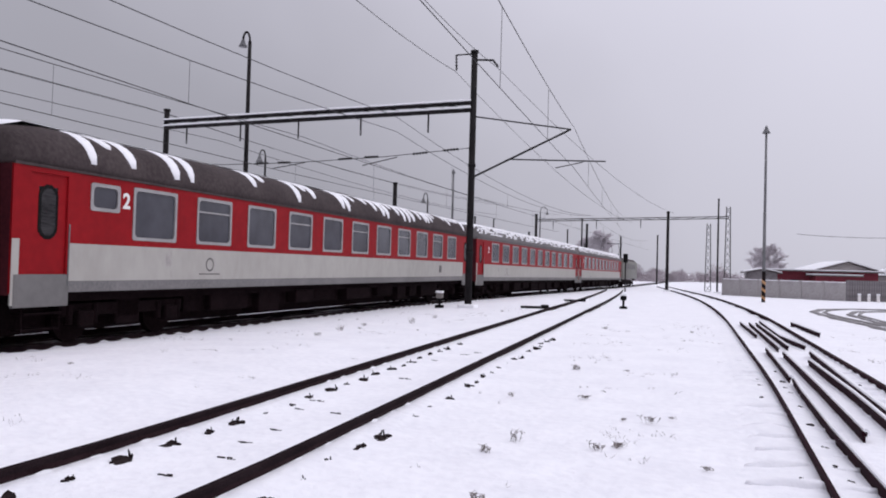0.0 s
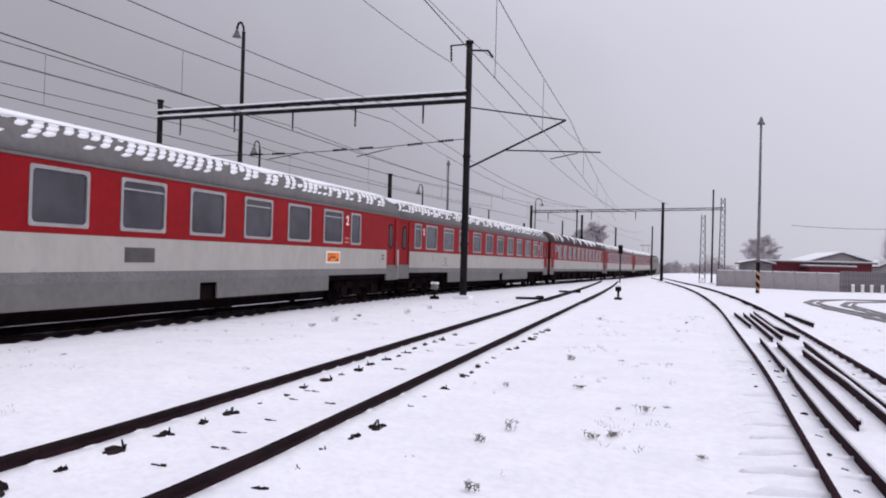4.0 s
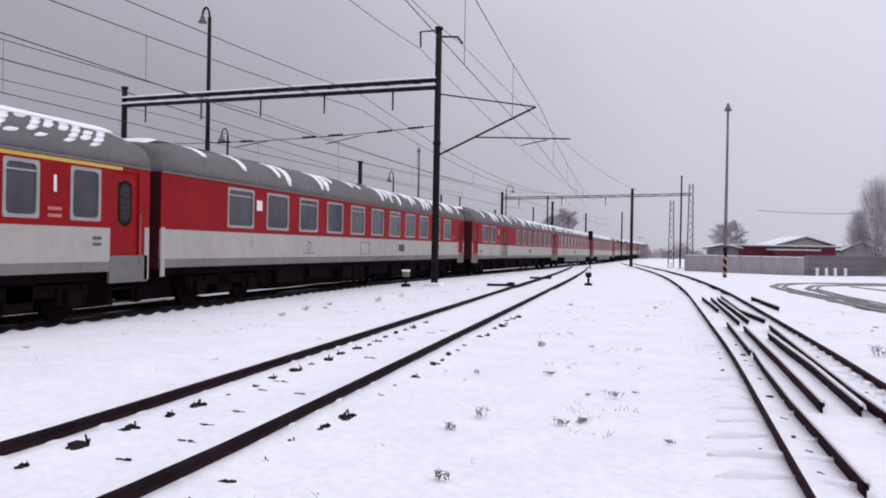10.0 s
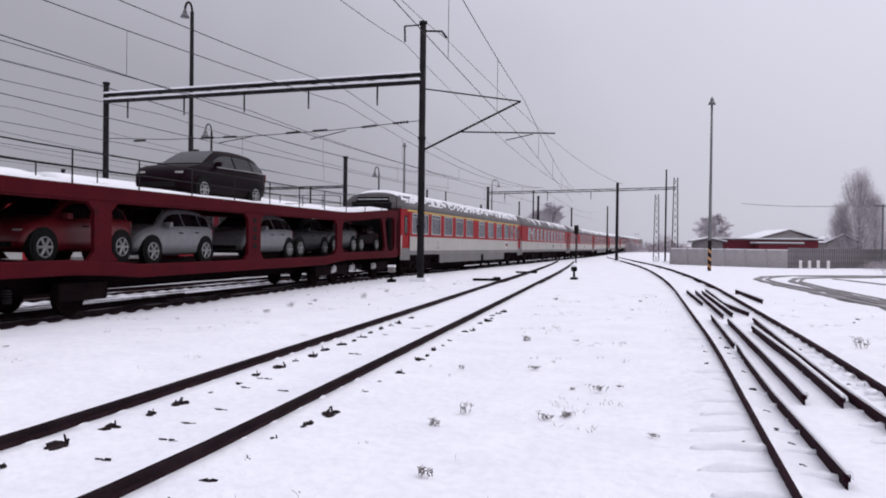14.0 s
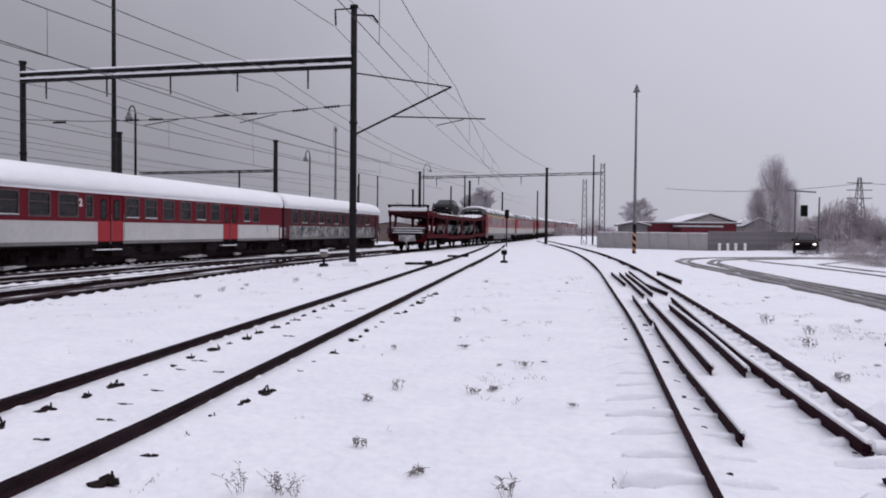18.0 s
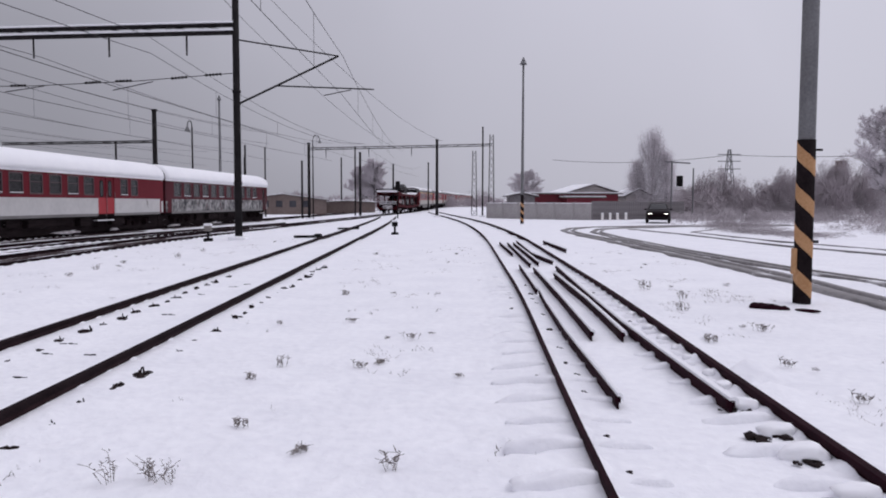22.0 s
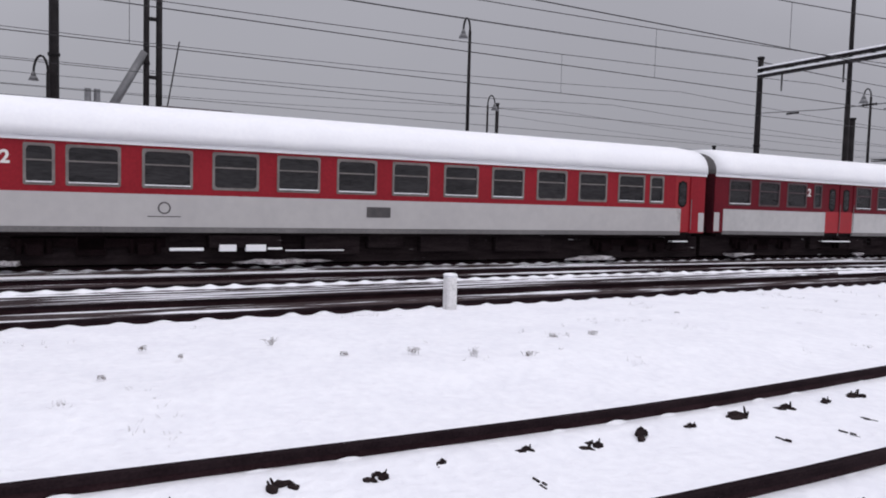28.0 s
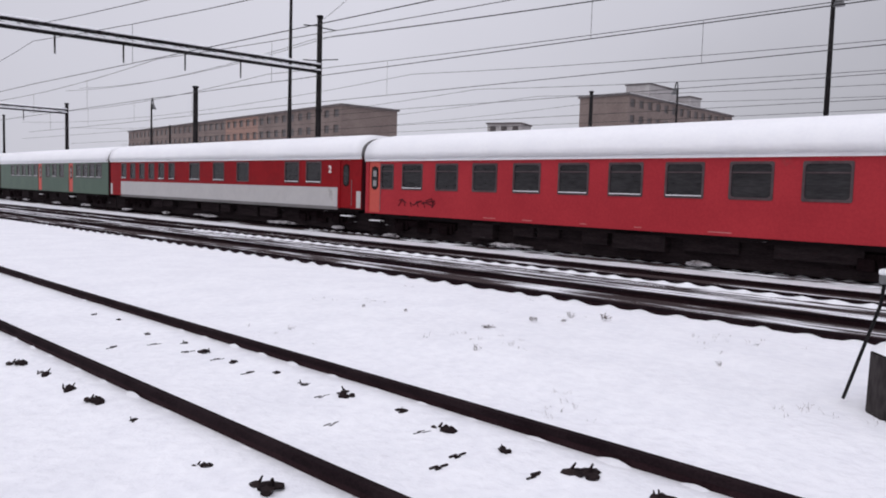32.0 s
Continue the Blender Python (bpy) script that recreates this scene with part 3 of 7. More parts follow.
RIDGES = [ridge_mesh(k) for k in range(5)]
for k in range(24):
    y = 2.2 + 0.60 * k
    for u, turn, big in ((-1.0, 0, 1.0), (-0.5, 0, 0.7), (0.42, 0, 1.0)):
        x = siding_x(y) + u + clip_rnd.uniform(-0.05, 0.05)
        c = part("snow_ridge", RIDGES[clip_rnd.randrange(5)], None, track_siding, "ridge of snow over a sleeper")
        c.matrix_local = pose(x, y + clip_rnd.uniform(-0.05, 0.05), ground_z(x, y) - 0.004 - 0.002 * k, 0, 0, turn + clip_rnd.uniform(-9, 9)) @ Matrix.Scale(big * clip_rnd.uniform(0.75, 1.1), 4)
for k in range(22):
    y = 2.2 + 0.60 * k
    for s, u in ((-1, -0.16), (-1, 0.2), (1, -0.2), (1, -0.34)):
        if clip_rnd.random() < 0.25 + 0.02 * k:
            continue
        yy = y + clip_rnd.uniform(-0.12, 0.12)
        x = siding_x(yy) + s * 0.75 + u + clip_rnd.uniform(-0.03, 0.03)
        big = s > 0 and yy < 6
        c = part("rail_fastening", CLUMPS[clip_rnd.randrange(6)], None, track_siding)
        c.matrix_local = pose(x, yy + (0.28 if big else 0.2), ground_z(x, yy) + (0.02 if big else 0.01), 0, 0, clip_rnd.uniform(-35, 35)) @ Matrix.Scale(clip_rnd.choice((0.4, 0.5, 0.65)) * (1.7 if big else 1.0), 4)


def sliver_mesh(seed):
    rnd = random.Random(seed)
    bm = bmesh.new()
    for k in range(3):
        x, w = rnd.uniform(-0.06, 0.06), rnd.uniform(0.015, 0.04)
        box(bm, x - w, x + w, -0.02 + 0.015 * k, -0.008 + 0.015 * k, -0.02, rnd.uniform(0.004, 0.012))
    return mesh_of("sleeper_edge", bm, CLIP)


SLIVERS = [sliver_mesh(k) for k in range(4)]
for k in range(44):
    y = -8.7 + 0.54 * k
    for u in (-0.25, 0.1):
        if clip_rnd.random() < 0.7:
            continue
        x = near_x(y) + u + clip_rnd.uniform(-0.12, 0.12)
        c = part("sleeper_edge", SLIVERS[clip_rnd.randrange(4)], None, track_near)
        c.matrix_local = pose(x, y + clip_rnd.uniform(-0.06, 0.06), ground_z(x, y) - 0.002, 0, 0, clip_rnd.uniform(-14, 14))


def rut(pts, w, label, streaks=((0.0, 1.0),)):
    """Strips of slush left by tyres, ragged along their edges."""
    fine = []
    for (xa, ya), (xb, yb) in zip(pts, pts[1:]):
        n = max(1, int(math.hypot(xb - xa, yb - ya) / 0.4))
        fine += [(xa + (xb - xa) * k / n, ya + (yb - ya) * k / n) for k in range(n)]
    fine.append(pts[-1])
    for mid_u, wide in streaks:
        bm = bmesh.new()
        rows = []
        for i, (x, y) in enumerate(fine):
            a, b = fine[max(0, i - 2)], fine[min(len(fine) - 1, i + 2)]
            d = math.hypot(b[0] - a[0], b[1] - a[1])
            nx, ny = (b[1] - a[1]) / d, -(b[0] - a[0]) / d
            row = []
            for u, z in ((-1, -0.03), (-0.8, 0.030), (0, 0.024), (0.8, 0.030), (1, -0.03)):
                edge = wide * (1 + 0.45 * noise.noise((i * 0.45, w + mid_u, u * 3)) + 0.25 * noise.noise((i * 0.09, mid_u, 4 + u)))
                off = w / 2 * (mid_u + u * edge)
                row.append(bm.verts.new((x + nx * off, y + ny * off, ground_z(x, y) + z)))
            rows.append(row)
        for a, b in zip(rows, rows[1:]):
            for k in range(4):
                bm.faces.new((a[k], a[k + 1], b[k + 1], b[k]))
        ob = new("road_rut", mesh_of("road_rut", bm, SLUSH, True))
        tagged(ob, label, "road", kind="structure")


rut([(22, 52), (12, 48.5), (8.2, 46), (6.4, 43.5), (5.5, 39.5), (5.5, 35), (5.9, 28.3), (6.5, 20), (6.7, 15), (6.6, 11.5), (6.3, 6), (5.8, -4)], 1.0, "slushy grey tyre rut curving through the snow", ((-0.6, 0.18), (0.25, 0.34)))
rut([(22, 50.2), (13, 46.8), (9.6, 44.5), (7.7, 42), (6.8, 38), (6.6, 31.5), (6.9, 25), (7.6, 18), (8.2, 14.8), (8.3, 9), (7.9, 2), (7.5, -4)], 0.8, "slushy grey tyre rut curving through the snow", ((-0.5, 0.17), (0.4, 0.32)))
rut([(9.4, 42.5), (10.4, 35.4), (10.8, 28.7), (11.4, 25.5), (12.5, 22), (15, 15)], 0.16, "thin dark wheel line in the snow")
rut([(15, 44), (11.5, 38), (12, 30), (13.5, 24)], 0.12, "thin dark wheel line in the snow")


lump_rnd = random.Random(12)
for k in range(17):
    y = 2.1 + 0.58 * k + lump_rnd.uniform(-0.07, 0.07)
    near = k < 7
    r = (0.13 if near else 0.075) * lump_rnd.uniform(0.85, 1.2)
    x = siding_x(y) + 0.75 - 0.05 - 0.75 * r
    bm = bmesh.new()
    bmesh.ops.create_icosphere(bm, subdivisions=3, radius=1)
    for v in bm.verts:
        v.co *= 1 + 0.25 * noise.noise(v.co * 1.6 + Vector((x, y, 0)) * 5)
        v.co = Vector((x + v.co.x * r * (1.5 if v.co.x < 0 and near else 0.8), y + v.co.y * r * 0.8, ground_z(x, y) + 0.035 + v.co.z * r * 0.55))
    part("snow_lump", bm, SNOW_ROOF, track_siding, "lump of snow beside the rail", True)
    # dark clumps at the lump's near foot stand for the shaded gap beneath
    for dx, dy, big in ((-0.02, -0.75, 1.0), (-0.14, -0.85, 0.8), (-0.24, -0.7, 0.6)):
        if near and lump_rnd.random() < 0.8:
            c = part("rail_fastening", CLUMPS[lump_rnd.randrange(6)], None, track_siding)
            c.matrix_local = pose(x + dx, y + dy * r - 0.03, ground_z(x, y) + 0.025, 0, 0, lump_rnd.uniform(-30, 30)) @ Matrix.Scale(big * lump_rnd.uniform(0.35, 0.75), 4)

# ---- coaches ----
HALF = 1.41


def holes_wall(bm, x0, x1, y0, y1, z0, z1, holes):
    """A wall slab with rectangular openings (y0, y1, z0, z1), none above another."""
    at = y0
    for a, b, c, d in sorted(holes):
        if a > at:
            box(bm, x0, x1, at, a, z0, z1)
        if c > z0:
            box(bm, x0, x1, a, b, z0, c)
        if d < z1:
            box(bm, x0, x1, a, b, d, z1)
        at = b
    if at < y1:
        box(bm, x0, x1, at, y1, z0, z1)


def roof_point(a, lift=0.0):
    """A point of the roof's outline, a from -1 (one eave) to 1 (the other)."""
    t = a * math.pi / 2
    sx, cz = math.sin(t), math.cos(t)
    px = math.copysign(abs(sx) ** 0.75, sx) * (HALF + 0.01)
    pz = 3.15 + (0.88 + lift) * abs(cz) ** 0.8
    return px * (1 + lift * 0.6), pz


def roof_mesh(bm, y0, y1, lift=0.0, low=1.0, wavy=0.0, seed=0, step=1.2, droop=0.35):
    n = max(2, int((y1 - y0) / step))
    rings = []
    for j in range(n + 1):
        y = y0 + (y1 - y0) * j / n
        edge = min(1.0, min(y - y0, y1 - y) / 0.5) if droop else 1
        ring = []
        for k in range(17):
            a = (-1 + k / 8) * (low + wavy * noise.noise((y * 0.6, k // 8, seed)))
            x, z = roof_point(a, lift)
            z -= droop * (1 - edge) * (z - 3.1) * 0.5
            ring.append(bm.verts.new((x, y, z)))
        rings.append(ring)
    for a, b in zip(rings, rings[1:]):
        for k in range(16):
            bm.faces.new((a[k], a[k + 1], b[k + 1], b[k]))
    for r in (rings[0][::-1], rings[-1]):
        bm.faces.new(r)
    for a, b in zip(rings, rings[1:]):
        bm.faces.new((a[0], b[0], b[16], a[16]))


def window_part(side, yc, w, z0, z1, body, frame_mat, glass_mat, bar=0.7, frame=0.055, snow=False):
    """One window: a rounded frame in the wall's opening, a pane set back, a sash bar."""
    x = side * HALF
    bm = bmesh.new()
    t = frame

    def loop(grow, r, xx):
        out = []
        for cy, cz, start in ((1, 1, 0), (-1, 1, 90), (-1, -1, 180), (1, -1, 270)):
            for k in range(4):
                ang = radians(start + 30 * k)
                out.append(bm.verts.new((xx, yc + cy * (w / 2 + grow - r) + r * math.cos(ang), (z0 + z1) / 2 + cz * ((z1 - z0) / 2 + grow - r) + r * math.sin(ang))))
        return out

    rings = [loop(0.012, 0.05, x - side * 0.01), loop(0.012, 0.05, x + side * 0.014), loop(-t, 0.09, x + side * 0.014), loop(-t, 0.09, x - side * 0.025)]
    for p, q in zip(rings, rings[1:]):
        for k in range(16):
            bm.faces.new((p[k], p[(k + 1) % 16], q[(k + 1) % 16], q[k]))
    if bar:
        zb = z0 + (z1 - z0) * bar
        box(bm, min(x - side * 0.02, x + side * 0.006), max(x - side * 0.02, x + side * 0.006), yc - w / 2 + t, yc + w / 2 - t, zb - 0.018, zb + 0.018)
    win = part("window", bm, frame_mat, body)
    bm = bmesh.new()
    box(bm, min(x - side * 0.035, x - side * 0.02), max(x - side * 0.035, x - side * 0.02), yc - w / 2 + 0.02, yc + w / 2 - 0.02, z0 + 0.02, z1 - 0.02)
    part("pane", bm, glass_mat, win, "dark glass pane")
    if snow:
        bm = bmesh.new()
        soft_box(bm, min(x, x + side * 0.05), max(x, x + side * 0.05), yc - w / 2 + 0.05, yc + w / 2 - 0.05, z0 + 0.05, z0 + 0.078, 0.01)
        part("ledge_snow", bm, SNOW_ROOF, win, "snow on the ledge")


def bogie(parent, yc):
    bm = bmesh.new()
    for s in (-1, 1):
        soft_box(bm, s * 1.0 - 0.09, s * 1.0 + 0.09, yc - 1.75, yc + 1.75, 0.5, 0.75, 0.03)
        for dy in (-1.25, 1.25):
            soft_box(bm, s * 1.08 - 0.13, s * 1.08 + 0.13, yc + dy - 0.2, yc + dy + 0.2, 0.3, 0.62, 0.04)
            for k in (-0.32, 0.32):
                tube(bm, (s * 1.08, yc + dy + k, 0.35), (s * 1.08, yc + dy + k, 0.72), 0.075, n=8)
        soft_box(bm, s * 1.0 - 0.1, s * 1.0 + 0.1, yc - 0.35, yc + 0.35, 0.28, 0.8, 0.04)
    box(bm, -1.1, 1.1, yc - 0.3, yc + 0.3, 0.45, 0.85)
    b = part("bogie", bm, BOGIE, parent, "dirty bogie, darkened for the shade under the coach")
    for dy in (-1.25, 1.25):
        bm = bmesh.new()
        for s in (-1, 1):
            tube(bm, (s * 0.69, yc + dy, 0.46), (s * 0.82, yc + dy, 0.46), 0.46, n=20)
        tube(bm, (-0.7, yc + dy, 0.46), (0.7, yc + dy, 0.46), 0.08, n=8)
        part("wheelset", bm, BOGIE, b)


def door_part(side, yc, w, z0, z1, body, paint, glass_mat, wz0, wz1, ww=0.42):
    x = side * HALF
    bm = bmesh.new()
    holes_wall(bm, min(x - side * 0.06, x - side * 0.035), max(x - side * 0.06, x - side * 0.035), yc - w / 2, yc + w / 2, z0, z1, [(yc - ww / 2, yc + ww / 2, wz0, wz1)])
    d = part("door", bm, paint, body, "recessed entrance door")
    bm = bmesh.new()
    box(bm, min(x - side * 0.055, x - side * 0.045), max(x - side * 0.055, x - side * 0.045), yc - ww / 2, yc + ww / 2, wz0, wz1)
    part("pane", bm, GLASS_OLD, d, "dark glass pane")
    for name, mt, hw, z0c, z1c, dx, text in (("pane_frame", BLACK, ww / 2 + 0.04, wz0 - 0.12, wz1 + 0.05, 0.03, "black rubber window frame"), ("inner_pane", GLASS_OLD, ww / 2 - 0.03, wz0 - 0.05, wz1 - 0.02, 0.026, "narrow dark pane")):
        bm = bmesh.new()
        loop = [(hw * 0.9 * math.cos(radians(15 + 30 * k)), (z1c - hw if k < 6 else z0c + hw) + hw * math.sin(radians(15 + 30 * k))) for k in range(12)]
        fa = [bm.verts.new((x - side * dx, yc + p, q)) for p, q in loop]
        fb = [bm.verts.new((x - side * (dx + 0.012), yc + p, q)) for p, q in loop]
        bm.faces.new(fa)
        bm.faces.new(fb[::-1])
        for k in range(12):
            bm.faces.new((fa[k], fa[(k + 1) % 12], fb[(k + 1) % 12], fb[k]))
        part(name, bm, mt, d, text)
    if paint is ORANGE:
        # pale opaque panels: the sky's reflection in two small panes, painted on
        for za, zb in ((wz0 + 0.04, wz0 + 0.27), (wz0 + 0.42, wz0 + 0.66)):
            bm = bmesh.new()
            xa, xb = sorted((x - side * 0.024, x - side * 0.016))
            soft_box(bm, xa, xb, yc - 0.1, yc + 0.1, za, zb, 0.003)
            part("small_pane", bm, FRAME, d, "small pane with its pale reflection painted as colour")
    bm = bmesh.new()
    tube(bm, (x + side * 0.005, yc + w / 2 + 0.05, 1.1), (x + side * 0.005, yc + w / 2 + 0.05, 2.2), 0.016, n=6)
    part("handle", bm, STEEL_GREY, d, "steel grab rail")


def corner_strips(th, L, band):
    """Pale strips at the four corners, beside the gangways."""
    for s in (-1, 1):
        for e in (-1, 1):
            bm = bmesh.new()
            xa, xb = sorted((s * (HALF - 0.02), s * (HALF + 0.006)))
            ya, yb = sorted((e * (L - 0.01), e * (L - 0.16)))
            box(bm, xa, xb, ya, yb, 0.78, 1.9)
            part("corner_strip", bm, band, th, "pale strip at the coach's corner")


def coach(m, label, length=26.0, windows=(), doors=(), paint=None, band=None, skirt=None, roof=None, band_z=(0.98, 1.18, 1.86), bar=0.7, frame_mat=None, glass_mat=None, snow="ribs", seed=0, group="coaches of the moving train", ledge=False, mark="2", mark_y=None, stripe=None, band_ends=1.25, name="passenger_coach", boxes=True, logo=True, mark_mat=None, low_skirt=False, vents=(), mark_z=2.5, logo_y=-8.15, deep=False):
    """A passenger coach along +y with its origin on the rails below its middle."""
    rnd = random.Random(seed)
    skirt_low = SKIRT_LOW
    rear, front = band_ends if isinstance(band_ends, tuple) else (band_ends, band_ends)
    paint, skirt, roof = paint or RED, skirt or SKIRT, roof or ROOF
    band = WHITE if band is None else band
    frame_mat, glass_mat = frame_mat or FRAME, glass_mat or GLASS
    gap = 0.09 if deep else 0.3
    L = length / 2 - gap
    th = thing(name, m, label, "railway coach", group)
    holes = [(yc - w / 2, yc + w / 2, z0, z1) for yc, w, z0, z1 in windows] + [(yc - w / 2, yc + w / 2, 1.0, 3.05) for yc, w in doors]
    lowh = [(yc - w / 2, yc + w / 2, 0.9, 3.2) for yc, w in doors]
    bm = bmesh.new()
    for s in (-1, 1):
        xa, xb = sorted((s * HALF, s * (HALF - 0.04)))
        holes_wall(bm, xa, xb, -L, L, band_z[2] if band else 0.95, 3.17, holes)
    box(bm, -HALF + 0.04, HALF - 0.04, -L + 0.06, L - 0.06, 3.1, 3.16)
    body = part("body", bm, paint, th)
    for s in (-1, 1):
        bm = bmesh.new()
        ya, yb = sorted((s * L, s * (L - 0.06)))
        box(bm, -HALF + 0.04, HALF - 0.04, ya, yb, 0.95, 3.17)
        part("end_wall", bm, DARK_RED, th, "grimy dark end wall")
    if band:
        cuts = sorted((h[0], h[1]) for h in lowh if -L + rear < (h[0] + h[1]) / 2 < L - front)
        stretches = list(zip([-L + rear] + [b for a, b in cuts], [a for a, b in cuts] + [L - front]))
        for s in (-1, 1):
            for a, b in stretches:
                if b - a < 0.05:
                    continue
                bm = bmesh.new()
                xa, xb = sorted((s * (HALF + 0.004), s * (HALF - 0.04)))
                box(bm, xa, xb, a, b, band_z[1], band_z[2])
                part("lower_band", bm, band, th, "grimy white lower side band")
        for s in (-1, 1):
            for e, depth in ((-1, rear), (1, front)):
                if not depth:
                    continue
                xa, xb = sorted((s * HALF, s * (HALF - 0.04)))
                ya, yb = sorted((e * L, e * (L - depth)))
                edges = [ya] + [v for h in sorted(lowh) if ya <= (h[0] + h[1]) / 2 <= yb for v in (max(ya, h[0]), min(yb, h[1]))] + [yb]
                for a, b in zip(edges[::2], edges[1::2]):
                    if b - a > 0.02:
                        bm = bmesh.new()
                        box(bm, xa, xb, a, b, 0.98, band_z[2])
                        part("end_panel", bm, paint, th)
        if deep:
            for s in (-1, 1):
                for e in (-1, 1):
                    bm = bmesh.new()
                    xa, xb = sorted((s * (HALF - 0.01), s * (HALF + 0.006)))
                    ya, yb = sorted((e * (L - 0.02), e * (L - 0.3)))
                    box(bm, xa, xb, ya, yb, 1.02, 1.72)
                    part("corner_panel", bm, band, th, "pale corner panel beside the end door")
        for s in (-1, 1):
            bm = bmesh.new()
            xa, xb = sorted((s * HALF, s * (HALF - 0.04)))
            holes_wall(bm, xa, xb, -L + rear, L - front, band_z[0], band_z[1], [h for h in lowh if -L + rear < (h[0] + h[1]) / 2 < L - front])
            part("sill_stripe", bm, skirt, th, "grey sill stripe")
    for k, (yc, w, z0, z1) in enumerate(windows):
        for s in (-1, 1):
            window_part(s, yc, w, z0, z1, body, frame_mat, glass_mat, bar if z1 - z0 > 0.7 and (deep or k % 2 == 0) else 0, snow=ledge and s > 0 and rnd.random() < 0.6)
    for yc, w in doors:
        for s in (-1, 1):
            door_part(s, yc, w, 1.0, 3.05, body, ORANGE if paint in (RED_OLD, GREEN) else BRIGHT_RED if paint is PARK_RED else paint, glass_mat, 2.02, 2.82)
    bm = bmesh.new()
    roof_mesh(bm, -L, L, droop=0.1 if deep else 0.35)
    part("roof", bm, roof, th, "grey rounded roof", True)
    bm = bmesh.new()
    for s in (-1, 1):
        xa, xb = sorted((s * (HALF + (0.06 if deep else 0.025)), s * (HALF - 0.02)))
        box(bm, xa, xb, -L, L, 3.06 if deep else 3.14, 3.19)
    part("eave_snow" if deep else "gutter", bm, SNOW_ROOF if deep else roof, th, "snow hanging over the eave" if deep else "")
    bm = bmesh.new()
    if snow == "full":
        roof_mesh(bm, -L + 0.02, L - 0.02, 0.13, 1.0, 0.015, seed, 0.7, 0.12)
        part("roof_snow", bm, SNOW_ROOF, th, "thick even snow on the roof", True)
    else:
        roof_mesh(bm, -L + 0.3, L - 0.3, 0.03, 0.5 if snow == "fine" else 0.24, 0.16, seed, 0.5, 0.35)
        snow_ribs(bm, L, snow, rnd)
        part("roof_snow", bm, SNOW_ROOF, th, "broken ribs of snow on the roof", True)
    if stripe:
        bm = bmesh.new()
        for s in (-1, 1):
            xa, xb = sorted((s * (HALF + 0.003), s * (HALF - 0.01)))
            box(bm, xa, xb, -L + 0.9, L - 0.9, 3.06, 3.13)
        part("class_stripe", bm, stripe, th, "yellow stripe above the windows")
    for s in (-1, 1):
        bogie(th, s * (L - 3.2))
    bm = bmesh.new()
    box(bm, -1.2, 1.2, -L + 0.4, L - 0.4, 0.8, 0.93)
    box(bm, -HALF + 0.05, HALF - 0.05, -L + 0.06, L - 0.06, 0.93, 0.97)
    # full-length dark fill: stands for the shade and brake gear beneath the coach
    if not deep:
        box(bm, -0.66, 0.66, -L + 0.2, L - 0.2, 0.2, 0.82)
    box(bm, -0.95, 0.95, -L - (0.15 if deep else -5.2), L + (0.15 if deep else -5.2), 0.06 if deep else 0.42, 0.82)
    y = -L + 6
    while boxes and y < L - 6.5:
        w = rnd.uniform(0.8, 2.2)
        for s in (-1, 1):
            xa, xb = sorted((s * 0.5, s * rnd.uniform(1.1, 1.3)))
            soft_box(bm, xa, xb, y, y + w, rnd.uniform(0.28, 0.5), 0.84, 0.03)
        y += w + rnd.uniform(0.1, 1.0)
    part("underframe", bm, DUSTY if deep else BOGIE, th, "dark equipment boxes and a long fill for the shade under the floor")
    if deep:
        y = -L + 1
        while y < L - 2:
            w, z = rnd.uniform(0.5, 2.4), rnd.uniform(0.07, 0.13)
            bm = bmesh.new()
            t = bmesh.new()
            bmesh.ops.create_icosphere(t, subdivisions=3, radius=1)
            for v in t.verts:
                v.co *= 1 + 0.9 * noise.noise((v.co.x, v.co.y * 3 + y, v.co.z))
            join(bm, t, Matrix.Translation((1.1, y + w / 2, z)) @ Matrix.Diagonal((0.16, w / 2, 0.07, 1)))
            t.free()
            part("snow_lump", bm, DIRTY_SNOW, th, "grey snow caught under the frame", True)
            y += w + rnd.uniform(3.0, 9.0)
    for e in (-1, 1):
        bm = bmesh.new()
        ya, yb = sorted((e * L, e * (L + gap + (0.05 if deep else 0))))
        for k in range(4):
            a = ya + (yb - ya) * k / 4
            soft_box(bm, -0.95, 0.95, a, a + (yb - ya) / 4 - 0.01, 1.0, 3.45, 0.03)
        part("gangway_bellows", bm, BLACK, th, "black rubber gangway")
        for s in (-1, 1):
            bm = bmesh.new()
            tube(bm, (s * 0.87, e * L, 1.06), (s * 0.87, e * (L + gap - 0.04), 1.06), 0.09, n=10)
            tube(bm, (s * 0.87, e * (L + gap - 0.08), 1.06), (s * 0.87, e * (L + gap), 1.06), 0.22, n=12)
            part("buffer", bm, BOGIE, th)
    for yc, w in doors:
        for s in (-1, 1):
            bm = bmesh.new()
            for k, zz in enumerate((0.32, 0.6)):
                xa, xb = sorted((s * 1.08, s * (1.36 - 0.05 * (1 - k))))
                box(bm, xa, xb, yc - w / 2, yc + w / 2, zz, zz + 0.035)
            for dy in (-w / 2, w / 2):
                tube(bm, (s * 1.3, yc + dy, 0.3), (s * 1.3, yc + dy, 0.95), 0.015, n=5)
            st = part("door_step", bm, BOGIE, th, "steel entrance step")
            if ledge:
                bm = bmesh.new()
                xa, xb = sorted((s * 1.12, s * 1.37))
                soft_box(bm, xa, xb, yc - w / 2, yc + w / 2, 0.635, 0.68, 0.015)
                part("step_snow", bm, SNOW_ROOF, st, "snow on the step")
    if low_skirt:
        for s in (-1, 1):
            bm = bmesh.new()
            xa, xb = sorted((s * (HALF - 0.005), s * (HALF - 0.05)))
